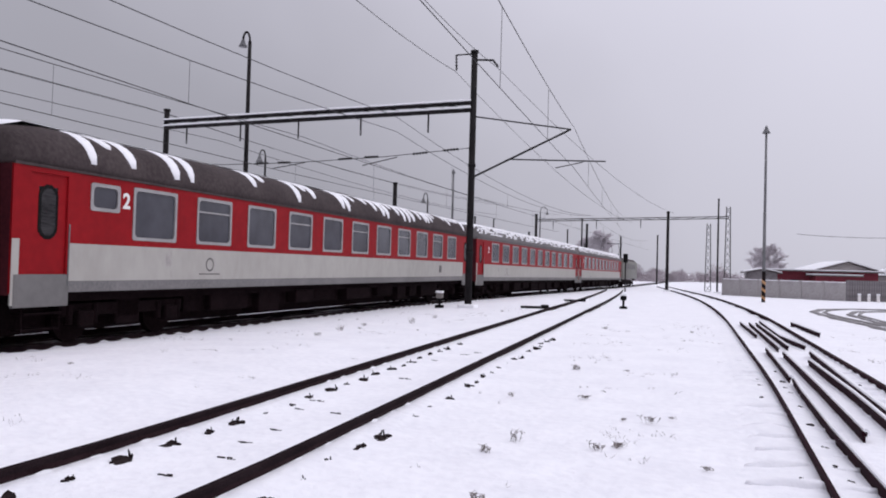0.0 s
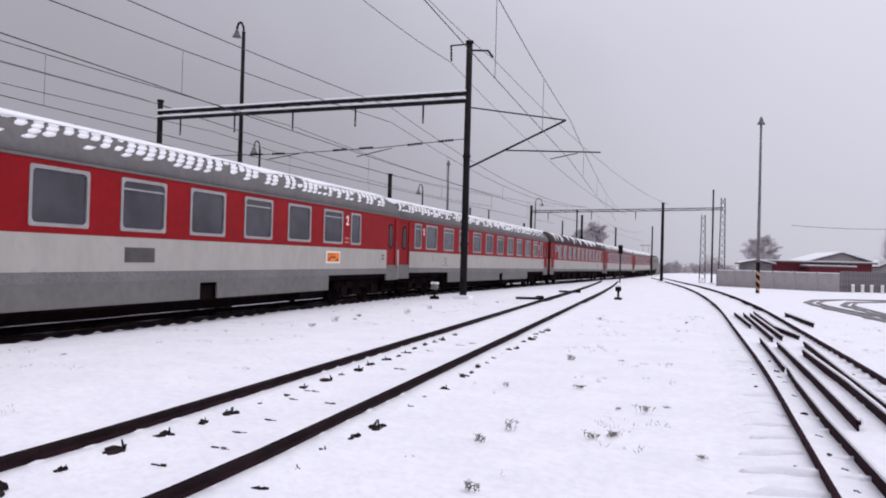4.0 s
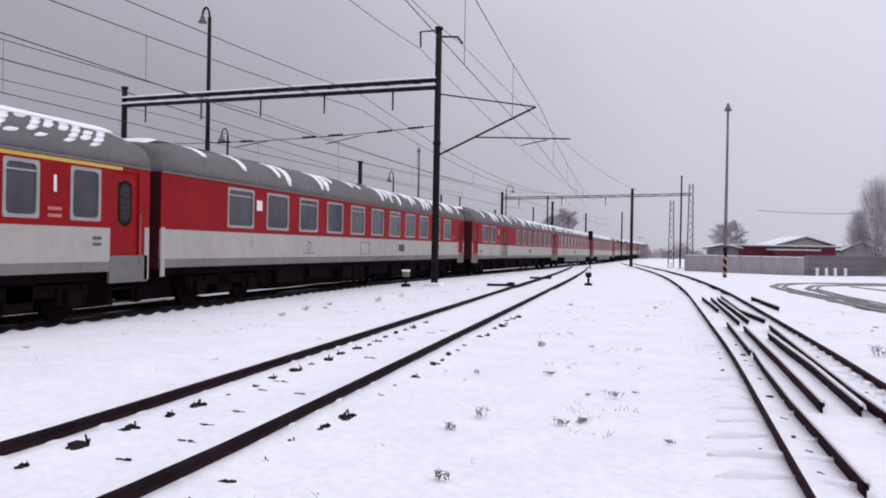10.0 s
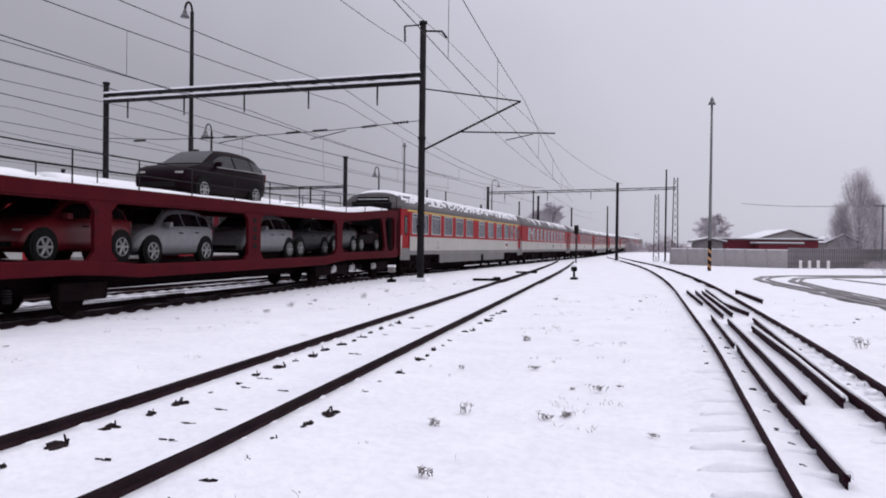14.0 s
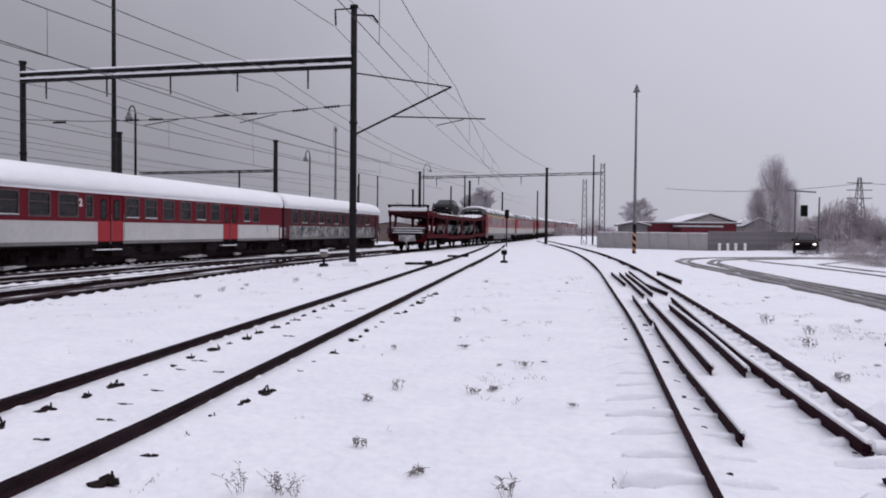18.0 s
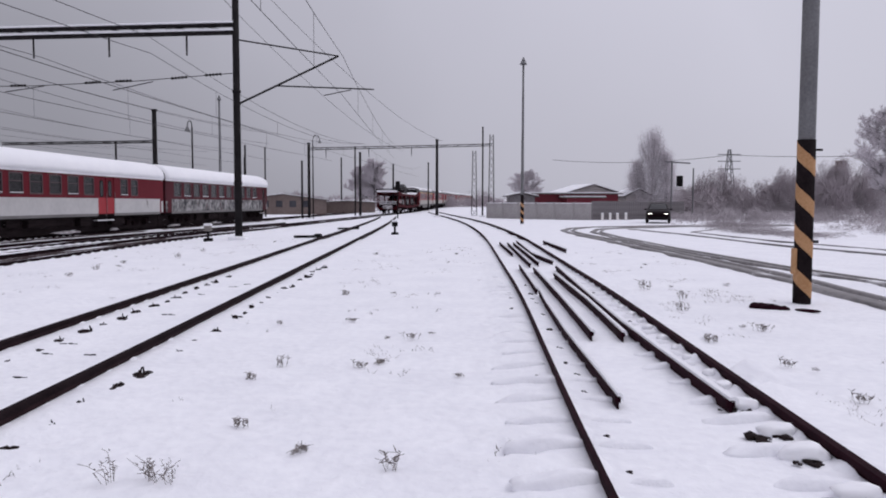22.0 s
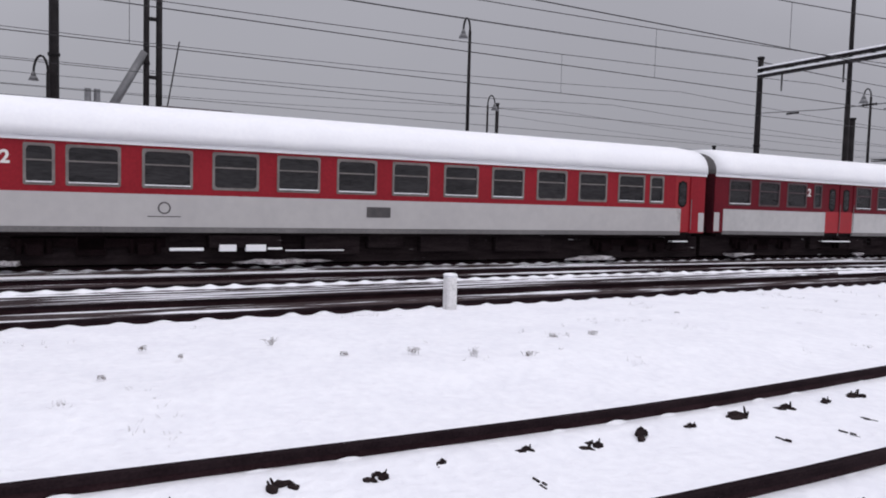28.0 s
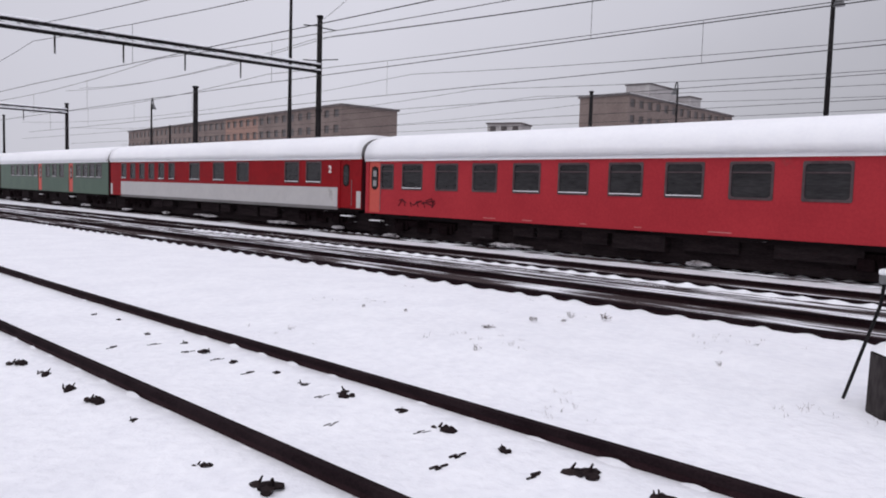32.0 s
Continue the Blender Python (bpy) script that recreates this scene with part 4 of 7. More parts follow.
            holes_wall(bm, xa, xb, -L + 6.05, L - 6.05, 0.52, 0.985, [(1.08, 1.76, 0.52, 0.9)])
            part("skirt", bm, skirt_low, th, "grey lower skirt")
    if not deep:
        for s in (-1, 1):
            for e, depth in ((-1, rear), (1, front)):
                if not depth:
                    continue
                bm = bmesh.new()
                xa, xb = sorted((s * (HALF + 0.006), s * (HALF - 0.05)))
                ya, yb = sorted((e * (L - 0.06), e * (L - depth)))
                box(bm, xa, xb, ya, yb, 0.74, 1.3)
                part("end_skirt", bm, skirt_low, th, "grey panel below the end door")
    if not deep:
        corner_strips(th, L, band)
    for yv, wv in vents:
        bm = bmesh.new()
        for s in (1,):
            box(bm, HALF, HALF + 0.014, yv - wv / 2, yv + wv / 2, 1.36, 1.66)
            for k in range(4):
                box(bm, HALF + 0.014, HALF + 0.026, yv - wv / 2 + 0.04, yv + wv / 2 - 0.04, 1.39 + 0.065 * k, 1.42 + 0.065 * k)
        part("vent_grille", bm, LOGO, th, "dark vent grille")
    bm = bmesh.new()
    soft_box(bm, -0.35, 0.35, 0.5, 1.5, 3.95, 4.11, 0.05)
    part("roof_vent", bm, roof, th, "low roof ventilator")
    for e in (-1, 1):
        # no hollow is cut: a black slab gives the recess its shade
        bm = bmesh.new()
        ya, yb = sorted((e * (L + 0.004), e * (L + 0.03)))
        box(bm, -0.82, 0.82, ya, yb, 3.47, 3.68)
        lid = part("end_hood", bm, BLACK, th, "black slab for the shaded recess above the gangway")
        bm = bmesh.new()
        ya, yb = sorted((e * (L + 0.03), e * (L + 0.07)))
        box(bm, -0.75, 0.75, ya, yb, 3.55, 3.59)
        part("hood_snow", bm, SNOW_ROOF, lid, "thin snow on the ledge")
    if mark and mark_y is not None:
        for s, yy in ((1, mark_y), (-1, -mark_y)):
            word("class_number", mark, 0.42, Matrix.Translation((s * (HALF + 0.003), yy, mark_z)) @ pose(0, 0, 0, 90, 0, 90 * s), mark_mat or PAINT_MARK, th, "painted class number")
    if logo:
        for s in (1, -1):
            bm = bmesh.new()
            for k in range(14):
                a0, a1 = 2 * math.pi * k / 14, 2 * math.pi * (k + 1) / 14
                x = s * (HALF + 0.006)
                vs = [bm.verts.new((x, logo_y * s + r * math.cos(a), 1.52 + r * math.sin(a))) for r, a in ((0.16, a0), (0.16, a1), (0.12, a1), (0.12, a0))]
                bm.faces.new(vs)
            xa, xb = sorted((s * (HALF + 0.003), s * (HALF + 0.008)))
            box(bm, xa, xb, logo_y * s - 0.4, logo_y * s + 0.4, 1.29, 1.315)
            part("painted_emblem", bm, LOGO, th, "faded dark painted emblem")
    return th


def snow_ribs(bm, L, style, rnd):
    """Snow left between the ribs of the roof: rows of slanting dashes, or larger patches."""
    y = -L + 0.8
    left = 0
    while y < L - 0.8:
        if style == "patches":
            if left <= 0:
                y += rnd.uniform(0.6, 2.2) if y < 0 else rnd.uniform(0.3, 1.0)
                left = rnd.choice((1, 2, 3)) if y < 0 else rnd.choice((3, 5, 7, 9))
            left -= 1
            w, spans, lean = rnd.uniform(0.26, 0.36), ((0.12, rnd.choice((0.6, 0.76, 0.82, 0.86, 0.9))),), rnd.uniform(-0.1, 0.12)
        else:
            w, spans, lean = rnd.uniform(0.19, 0.27), ((0.44, 0.55), (0.565, 0.66), (0.675, 0.76), (0.775, 0.83)), 0.55
        for s in (-1, 1):
            for row, (a0, a1) in enumerate(spans):
                if style == "fine" and rnd.random() < 0.08 + 0.12 * row:
                    continue
                n = 4 if style == "fine" else 6
                shift = y - (0.16 * row if style == "fine" else 0)
                top, low = [], []
                for k in range(n + 1):
                    f = k / n
                    a = s * (a0 + (a1 - a0) * f)
                    ww = w * (0.5 + 0.5 * math.sin(math.pi * min(0.97, 0.3 + 0.6 * f))) * rnd.uniform(0.85, 1.15) * (0.5 if k == n else 1)
                    yc = shift - lean * f * (0.3 if style == "fine" else 1)
                    x, z = roof_point(a, 0.02)
                    x2, z2 = roof_point(a, -0.01)
                    top.append((bm.verts.new((x, yc - ww / 2, z)), bm.verts.new((x, yc + ww / 2, z))))
                    low.append((bm.verts.new((x2, yc - ww / 2 - 0.02, z2)), bm.verts.new((x2, yc + ww / 2 + 0.02, z2))))
                for k in range(n):
                    bm.faces.new((top[k][0], top[k][1], top[k + 1][1], top[k + 1][0]))
                    for e in (0, 1):
                        bm.faces.new((top[k][e], top[k + 1][e], low[k + 1][e], low[k][e]))
                bm.faces.new((top[n][0], top[n][1], low[n][1], low[n][0]))
        y += rnd.uniform(0.31, 0.38) if style == "fine" else rnd.uniform(0.47, 0.6)


def rail_top(fx, y):
    return ground_z(fx(y), y) + 0.15


def on_track(fx, y):
    d = fx(y + 6) - fx(y - 6)
    slope = rail_top(fx, y + 6) - rail_top(fx, y - 6)
    return pose(fx(y), y, rail_top(fx, y), math.degrees(math.atan2(slope, 12)), 0, -math.degrees(math.atan2(d, 12)))


def even(n, first, pitch, w=1.4, z0=1.99, z1=3.03):
    return [(first + pitch * k, w, z0, z1) for k in range(n)]


MOVERS = []
GAP_Y = 32.3


def add_mover(ob, offset):
    MOVERS.append((ob, offset))


COACH = 28.2
mid = COACH / 2
far = pose(0, 600, 0)
DOORS = [(-13.03, 0.82), (13.03, 0.82)]
c3 = coach(far, "red and white passenger coach with patchy snow on a dark roof", COACH, [(-11.7, 0.75, 2.5, 3.0)] + even(11, -10.25, 2.09, 1.35), DOORS, roof=ROOF_DARK, snow="patches", seed=3, mark_y=-11.13, mark_z=2.6, logo_y=-8.3, vents=((9.0, 0.3),))
c2 = coach(far, "red and white passenger coach running near the locomotive", COACH, even(11, -10.5, 2.1, 1.35), DOORS, snow="fine", seed=2, mark_y=-11.7, bar=0)
c4 = coach(far, "red and white coach with fine ribs of snow and grey skirt", COACH, [(-11.65, 0.75, 1.99, 3.03)] + even(10, -10.04, 2.22, 1.36) + [(11.68, 0.75, 1.99, 3.03)], DOORS, snow="fine", seed=4, mark_y=10.86, bar=0.8, low_skirt=True)
word("class_number", "2", 0.36, Matrix.Translation((HALF + 0.003, -10.98, 2.6)) @ pose(0, 0, 0, 90, 0, 90), PAINT_MARK, c4, "painted class number")
c5 = coach(far, "red and white coach with vent grilles and ribs of snow", COACH, even(9, -9.79, 2.22, 1.36) + [(9.7, 0.8, 1.99, 3.03), (-11.55, 0.8, 1.99, 3.03)], DOORS, snow="fine", seed=5, mark_y=9.02, bar=0.8, low_skirt=True, vents=((-1.0, 0.9),), mark_z=2.62)
c6 = coach(far, "red and white coach with double side doors and bare grey roof", COACH, even(2, -10.82, 1.95, 1.38) + even(7, -1.5, 2.15, 1.38), [(-13.03, 0.82), (-6.45, 0.92), (-5.45, 0.92), (13.03, 0.82)], snow="patches", seed=6, mark_y=-7.5, logo_y=-9.5, bar=0, glass_mat=GLASS_DIM, vents=((2.8, 0.6),), mark_z=2.55)
c7 = coach(far, "red and white coach with wide snow patches on grey roof", COACH, even(11, -10.38, 2.06, 1.32), [(13.03, 0.82)], snow="patches", seed=7, mark_y=None, bar=0.82, logo_y=-6.2, band_ends=(0.0, 1.25), vents=((2.9, 0.75),))
bm = bmesh.new()
for k in range(3):
    box(bm, HALF + 0.006, HALF + 0.012, 7.85 + 0.16 * k, 7.95 + 0.16 * k, 1.42, 1.62)
box(bm, HALF + 0.006, HALF + 0.012, 8.35, 8.85, 1.55, 1.62)
box(bm, HALF + 0.006, HALF + 0.012, 8.31, 8.77, 1.42, 1.48)
part("painted_emblem", bm, LOGO, c7, "dark painted emblem of slanting bars")
c8 = coach(far, "red and white first class coach with yellow stripe", COACH, even(4, -8.5, 2.23, 1.55) + even(4, 1.15, 2.46, 1.55) + [(10.28, 0.78, 1.99, 3.0), (11.85, 0.8, 1.99, 3.0), (-11.85, 0.8, 1.99, 3.0), (-10.2, 0.8, 1.99, 3.0)], DOORS, snow="fine", seed=8, mark="1", mark_y=11.06, bar=0.82, stripe=GOLD_MARK, low_skirt=True)
word("class_number", "1", 0.36, Matrix.Translation((HALF + 0.003, -11.03, 2.6)) @ pose(0, 0, 0, 90, 0, 90), PAINT_MARK, c8, "painted class number")
for c, yy, field in ((c5, 8.0, ROUTE_ORANGE), (c8, 8.5, LOGO)):
    bm = bmesh.new()
    box(bm, HALF + 0.004, HALF + 0.012, yy - 0.5, yy + 0.5, 1.36, 1.74)
    plate = part("route_plate", bm, PAINT_MARK, c, "pale-edged route plate")
    bm = bmesh.new()
    box(bm, HALF + 0.012, HALF + 0.018, yy - 0.43, yy + 0.43, 1.41, 1.69)
    part("plate_field", bm, field, plate, "bright orange field" if c is c5 else "dark field")
    for ya, yb, za, zb in ((-0.34, -0.22, 1.44, 1.55), (-0.2, 0.16, 1.52, 1.58), (0.2, 0.36, 1.43, 1.5), (-0.36, 0.1, 1.62, 1.65)):
        bm = bmesh.new()
        box(bm, HALF + 0.018, HALF + 0.022, yy + ya, yy + yb, za, zb)
        part("bar", bm, BRIGHT_RED, plate, "dark red bar on the plate")
# grimy lower leaves of the double doors, lower class marks
for yy in (-6.45, -5.45):
    for s in (-1, 1):
        bm = bmesh.new()
        xa, xb = sorted((s * (HALF - 0.034), s * (HALF - 0.01)))
        box(bm, xa, xb, yy - 0.455, yy + 0.455, 1.02, 1.84)
        part("kick_panel", bm, WHITE_GRIMY, c6, "grimy pale lower door leaf")
for c, yy in ((c5, 9.02), (c8, 11.06), (c6, -7.5), (c4, 10.86), (c7, 11.5)):
    for k in range(2):
        bm = bmesh.new()
        box(bm, HALF + 0.002, HALF + 0.006, yy - 0.17, yy + 0.17, 2.02 + 0.13 * k, 2.08 + 0.13 * k)
        part("pictogram_row", bm, FADED_PINK, c, "row of faded pictograms")
for c in (c4, c5, c8, c7):
    bm = bmesh.new()
    for k in range(2):
        box(bm, HALF + 0.007, HALF + 0.01, 12.05, 12.3, 1.5 + 0.12 * k, 1.56 + 0.12 * k)
    part("data_panel", bm, LOGO, c, "small dark data lines")
for c, yy, z, r in ((c6, -11.75, 1.42, 0.1),):
    bm = bmesh.new()
    tube(bm, (HALF, yy, z), (HALF + 0.02, yy, z), r, n=14)
    part("filler_cap", bm, BLACK, c, "round black filler cap")
bm = bmesh.new()
for ya, yb, za, zb in ((-1.85, -1.8, 1.25, 1.72), (-0.95, -0.9, 1.25, 1.72), (-1.8, -0.95, 1.25, 1.28), (-1.8, -0.95, 1.69, 1.72)):
    box(bm, HALF + 0.004, HALF + 0.01, ya, yb, za, zb)
part("service_hatch", bm, SKIRT, c7, "outline of a service hatch")
bm = bmesh.new()
box(bm, HALF + 0.002, HALF + 0.008, -9.55, -9.25, 2.5, 2.78)
part("pictogram", bm, PAINT_MARK, c7, "small white pictogram")
c1 = copy_thing(c2, far)
for k, ob in enumerate((c8, c7, c6, c5, c4)):
    add_mover(ob, -COACH * (4 - k) - mid)
for k, ob in enumerate((c3, c2, c1)):
    add_mover(ob, COACH * k + mid)


# ---- locomotive ----
def locomotive():
    th = thing("electric_locomotive", far, "dark grey-green electric locomotive with a raised pantograph", "locomotive")
    L = 7.8
    bm = bmesh.new()
    soft_box(bm, -1.46, 1.46, -L, L, 1.05, 3.35, 0.16)
    body = part("body", bm, LOCO, th, "", True)
    bm = bmesh.new()
    roof = [(-1.4, 3.2), (-1.05, 3.62), (0, 3.75), (1.05, 3.62), (1.4, 3.2)]
    sweep(bm, [(0, -L + 0.5, 0), (0, L - 0.5, 0)], roof)
    part("roof", bm, ROOF_DARK, th)
    for e in (-1, 1):
        for s in (-1, 1):
            bm = bmesh.new()
            ya, yb = sorted((e * (L - 0.005), e * (L + 0.012)))
            box(bm, min(s * 0.15, s * 1.2), max(s * 0.15, s * 1.2), ya, yb, 2.35, 3.05)
            part("cab_window", bm, GLASS, body)
            bm = bmesh.new()
            tube(bm, (s * 0.95, e * L, 1.5), (s * 0.95, e * (L + 0.06), 1.5), 0.16, n=12)
            part("headlamp", bm, FRAME, body)
            bm = bmesh.new()
            tube(bm, (s * 0.87, e * L, 1.06), (s * 0.87, e * (L + 0.55), 1.06), 0.12, n=10)
            tube(bm, (s * 0.87, e * (L + 0.5), 1.06), (s * 0.87, e * (L + 0.6), 1.06), 0.24, n=12)
            part("buffer", bm, BOGIE, th)
        bogie(th, e * 4.1)
    for s in (-1, 1):
        for k in range(5):
            bm = bmesh.new()
            xa, xb = sorted((s * 1.45, s * 1.475))
            box(bm, xa, xb, -4.6 + 2.1 * k, -3.3 + 2.1 * k, 2.3, 2.95)
            part("side_grille", bm, LOGO, body)
    bm = bmesh.new()
    soft_box(bm, -1.1, 1.1, -3, 3, 0.35, 0.95, 0.05)
    part("underframe", bm, BOGIE, th)
    bm = bmesh.new()
    for s in (-0.45, 0.45):
        tube(bm, (s, -4.6, 3.75), (s, -3.2, 4.6), 0.03)
        tube(bm, (s, -3.2, 4.6), (s, -4.7, 5.35), 0.025)
    tube(bm, (-0.95, -4.7, 5.4), (0.95, -4.7, 5.4), 0.04)
    part("pantograph", bm, STEEL_DARK, th, "raised pantograph")
    return th


add_mover(locomotive(), 3 * COACH + 8.4)


# ---- cars ----
CAR_SHAPE = [(-0.5, 0.48, 0.46, 0.86), (-0.487, 0.66, 0.60, 0.92), (-0.455, 0.82, 0.64, 0.97), (-0.40, 0.93, 0.645, 0.99), (-0.33, 0.975, 0.645, 1.0), (-0.2, 1.0, 0.64, 1.0), (-0.08, 1.0, 0.635, 1.0), (0.02, 0.985, 0.63, 1.0), (0.09, 0.95, 0.625, 1.0), (0.18, 0.82, 0.62, 1.0), (0.27, 0.675, 0.615, 1.0), (0.36, 0.635, 0.58, 0.985), (0.43, 0.58, 0.53, 0.95), (0.475, 0.50, 0.45, 0.88), (0.495, 0.40, 0.37, 0.80), (0.5, 0.34, 0.32, 0.76)]


def car_section(f, h):
    """Half-width, waist, roof half-width and roof height of a car's body at a fraction of its length."""
    for (a, t0, w0, b0), (b, t1, w1, b1) in zip(CAR_SHAPE, CAR_SHAPE[1:]):
        if f <= b:
            k = (f - a) / (b - a)
            top, waist, wide = (t0 + (t1 - t0) * k) * h, (w0 + (w1 - w0) * k) * h, 0.84 * (b0 + (b1 - b0) * k)
            return wide, waist, wide * (0.97 - 0.24 * min(1.0, max(0.0, (top - waist) / (0.36 * h)))), top
    return None


def car(m, paint, label, tall=1.0, lamps=False, group="cars on the car carrier", long=1.0, base=1.32, chrome=False):
    """A car along +y, nose forward."""
    th = thing("car", m, label, "car", group)
    h, span = 1.47 * tall, 4.3 * long
    bm = bmesh.new()
    rings = []
    stops = sorted({f for f, _, _, _ in CAR_SHAPE} | {-0.47, -0.43, -0.37, -0.27, -0.14, 0.055, 0.135, 0.225, 0.315, 0.395})
    for f in stops:
        w, waist, rw, top = car_section(f, h)
        low = 0.2 + 0.1 * smooth_step(0.40, 0.5, abs(f))
        half = [(0.72 * w, low), (0.96 * w, low + 0.07), (w, low + 0.45 * (waist - low)), (w * 0.985, waist), (w * 0.955, waist + 0.03 * (top - waist)), (rw, top - 0.07 * h * min(1, (top - waist) * 3)), (rw * 0.86, top - 0.012 * h), (rw * 0.5, top)]
        rings.append([bm.verts.new((x, f * span, z)) for x, z in half] + [bm.verts.new((-x, f * span, z)) for x, z in half[::-1]])
    n = len(rings[0])
    for a, b in zip(rings, rings[1:]):
        for k in range(n):
            bm.faces.new((a[k], a[(k + 1) % n], b[(k + 1) % n], b[k]))
    bm.faces.new(rings[0])
    bm.faces.new(rings[-1][::-1])
    body = part("body", bm, paint, th, "", True)
    for s in (-1, 1):
        for fa, fb in ((-0.425, -0.30), (-0.285, -0.075), (-0.055, 0.175)):
            bm = bmesh.new()
            outer, inner = [], []
            for k in range(7):
                f = fa + (fb - fa) * k / 6
                w, waist, rw, top = car_section(f, h)
                zt = top - 0.07 * h * min(1, (top - waist) * 3)
                for rim, off in ((outer, 0.012), (inner, -0.02)):
                    rim.append([bm.verts.new((s * (w * 0.955 + (rw - w * 0.955) * q + off), f * span, waist + (zt - waist) * (0.04 + 0.96 * q) + off * 0.4)) for q in (0.06, 0.45, 0.86)])
            for a in range(6):
                for q in range(2):
                    bm.faces.new((outer[a][q], outer[a + 1][q], outer[a + 1][q + 1], outer[a][q + 1]))
                    bm.faces.new((inner[a][q], inner[a][q + 1], inner[a + 1][q + 1], inner[a + 1][q]))
            part("side_window", bm, CAR_GLASS, body, "", True)
        if chrome:
            bm = bmesh.new()
            pts = [(car_section(f, h), f) for f in (-0.42, -0.3, -0.15, 0.0, 0.17)]
            pipe(bm, [(s * (q[0] * 0.985 + 0.012), f * span, q[1] + 0.02) for q, f in pts], 0.013, 4)
            part("window_trim", bm, FRAME, body, "bright metal strip under the windows")
        for f in (-0.25, -0.03):
            w, waist, rw, top = car_section(f, h)
            bm = bmesh.new()
            soft_box(bm, s * w - 0.015, s * w + 0.025, f * span, f * span + 0.16, waist - 0.14, waist - 0.11, 0.008)
            part("door_handle", bm, BLACK, body)
    for name, fa, fb in (("windscreen", 0.085, 0.262), ("rear_window", -0.478, -0.39)):
        bm = bmesh.new()
        over, under = [], []
        for k in range(5):
            f = fa + (fb - fa) * k / 4
            w, waist, rw, top = car_section(f, h)
            nudge = 0.02 * (1 if fa > 0 else -1)
            over.append([bm.verts.new((q * rw * 0.86, f * span + nudge, top + 0.012 - 0.012 * h * q * q)) for q in (-0.95, -0.55, 0, 0.55, 0.95)])
            under.append([bm.verts.new((v.co.x, v.co.y - 2 * nudge, v.co.z - 0.03)) for v in over[-1]])
        for a in range(4):
            for q in range(4):
                bm.faces.new((over[a][q], over[a][q + 1], over[a + 1][q + 1], over[a + 1][q]))
                bm.faces.new((under[a][q], under[a + 1][q], under[a + 1][q + 1], under[a][q + 1]))
        part(name, bm, CAR_GLASS, body, "", True)
    for s in (-1, 1):
        for y in (-base, base):
            bm = bmesh.new()
            tube(bm, (s * 0.70, y, 0.33), (s * 0.845, y, 0.33), 0.375, n=20)
            part("wheel_arch", bm, BLACK, body, "dark wheel arch")
            bm = bmesh.new()
            tube(bm, (s * 0.68, y, 0.31), (s * 0.86, y, 0.31), 0.31, n=20)
            w = part("wheel", bm, BLACK, th)
            bm = bmesh.new()
            tube(bm, (s * 0.84, y, 0.31), (s * 0.864, y, 0.31), 0.06, n=10)
            for k in range(16):
                a0, a1 = 2 * math.pi * k / 16, 2 * math.pi * (k + 1) / 16
                tube(bm, (s * 0.862, y + 0.2 * math.cos(a0), 0.31 + 0.2 * math.sin(a0)), (s * 0.862, y + 0.2 * math.cos(a1), 0.31 + 0.2 * math.sin(a1)), 0.016, n=4)
            for k in range(6):
                ang = 2 * math.pi * k / 6
                tube(bm, (s * 0.866, y, 0.31), (s * 0.862, y + 0.2 * math.cos(ang), 0.31 + 0.2 * math.sin(ang)), 0.03, n=5)
            part("rim", bm, ALLOY, w, "alloy rim")
        bm = bmesh.new()
        soft_box(bm, min(s * 0.42, s * 0.68), max(s * 0.42, s * 0.68), span * 0.455, span * 0.482, h * 0.40, h * 0.49, 0.03)
        part("headlight", bm, GLOW if lamps else FRAME, body, "lit headlight" if lamps else "")
        bm = bmesh.new()
        soft_box(bm, min(s * 0.60, s * 0.79), max(s * 0.60, s * 0.79), -span * 0.496, -span * 0.478, h * 0.50, h * 0.66, 0.02)
        part("tail_light", bm, CAR_RED, body, "red tail light")
        bm = bmesh.new()
        soft_box(bm, min(s * 0.80, s * 0.98), max(s * 0.80, s * 0.98), span * 0.16, span * 0.16 + 0.13, h * 0.64, h * 0.73, 0.03)
        part("mirror", bm, paint, body)
    bm = bmesh.new()
    soft_box(bm, -0.5, 0.5, span * 0.487, span * 0.502, h * 0.22, h * 0.31, 0.02)
    part("grille", bm, BLACK, body)
    return th


# ---- car carrier wagon ----
CARRIER_L = 27.0


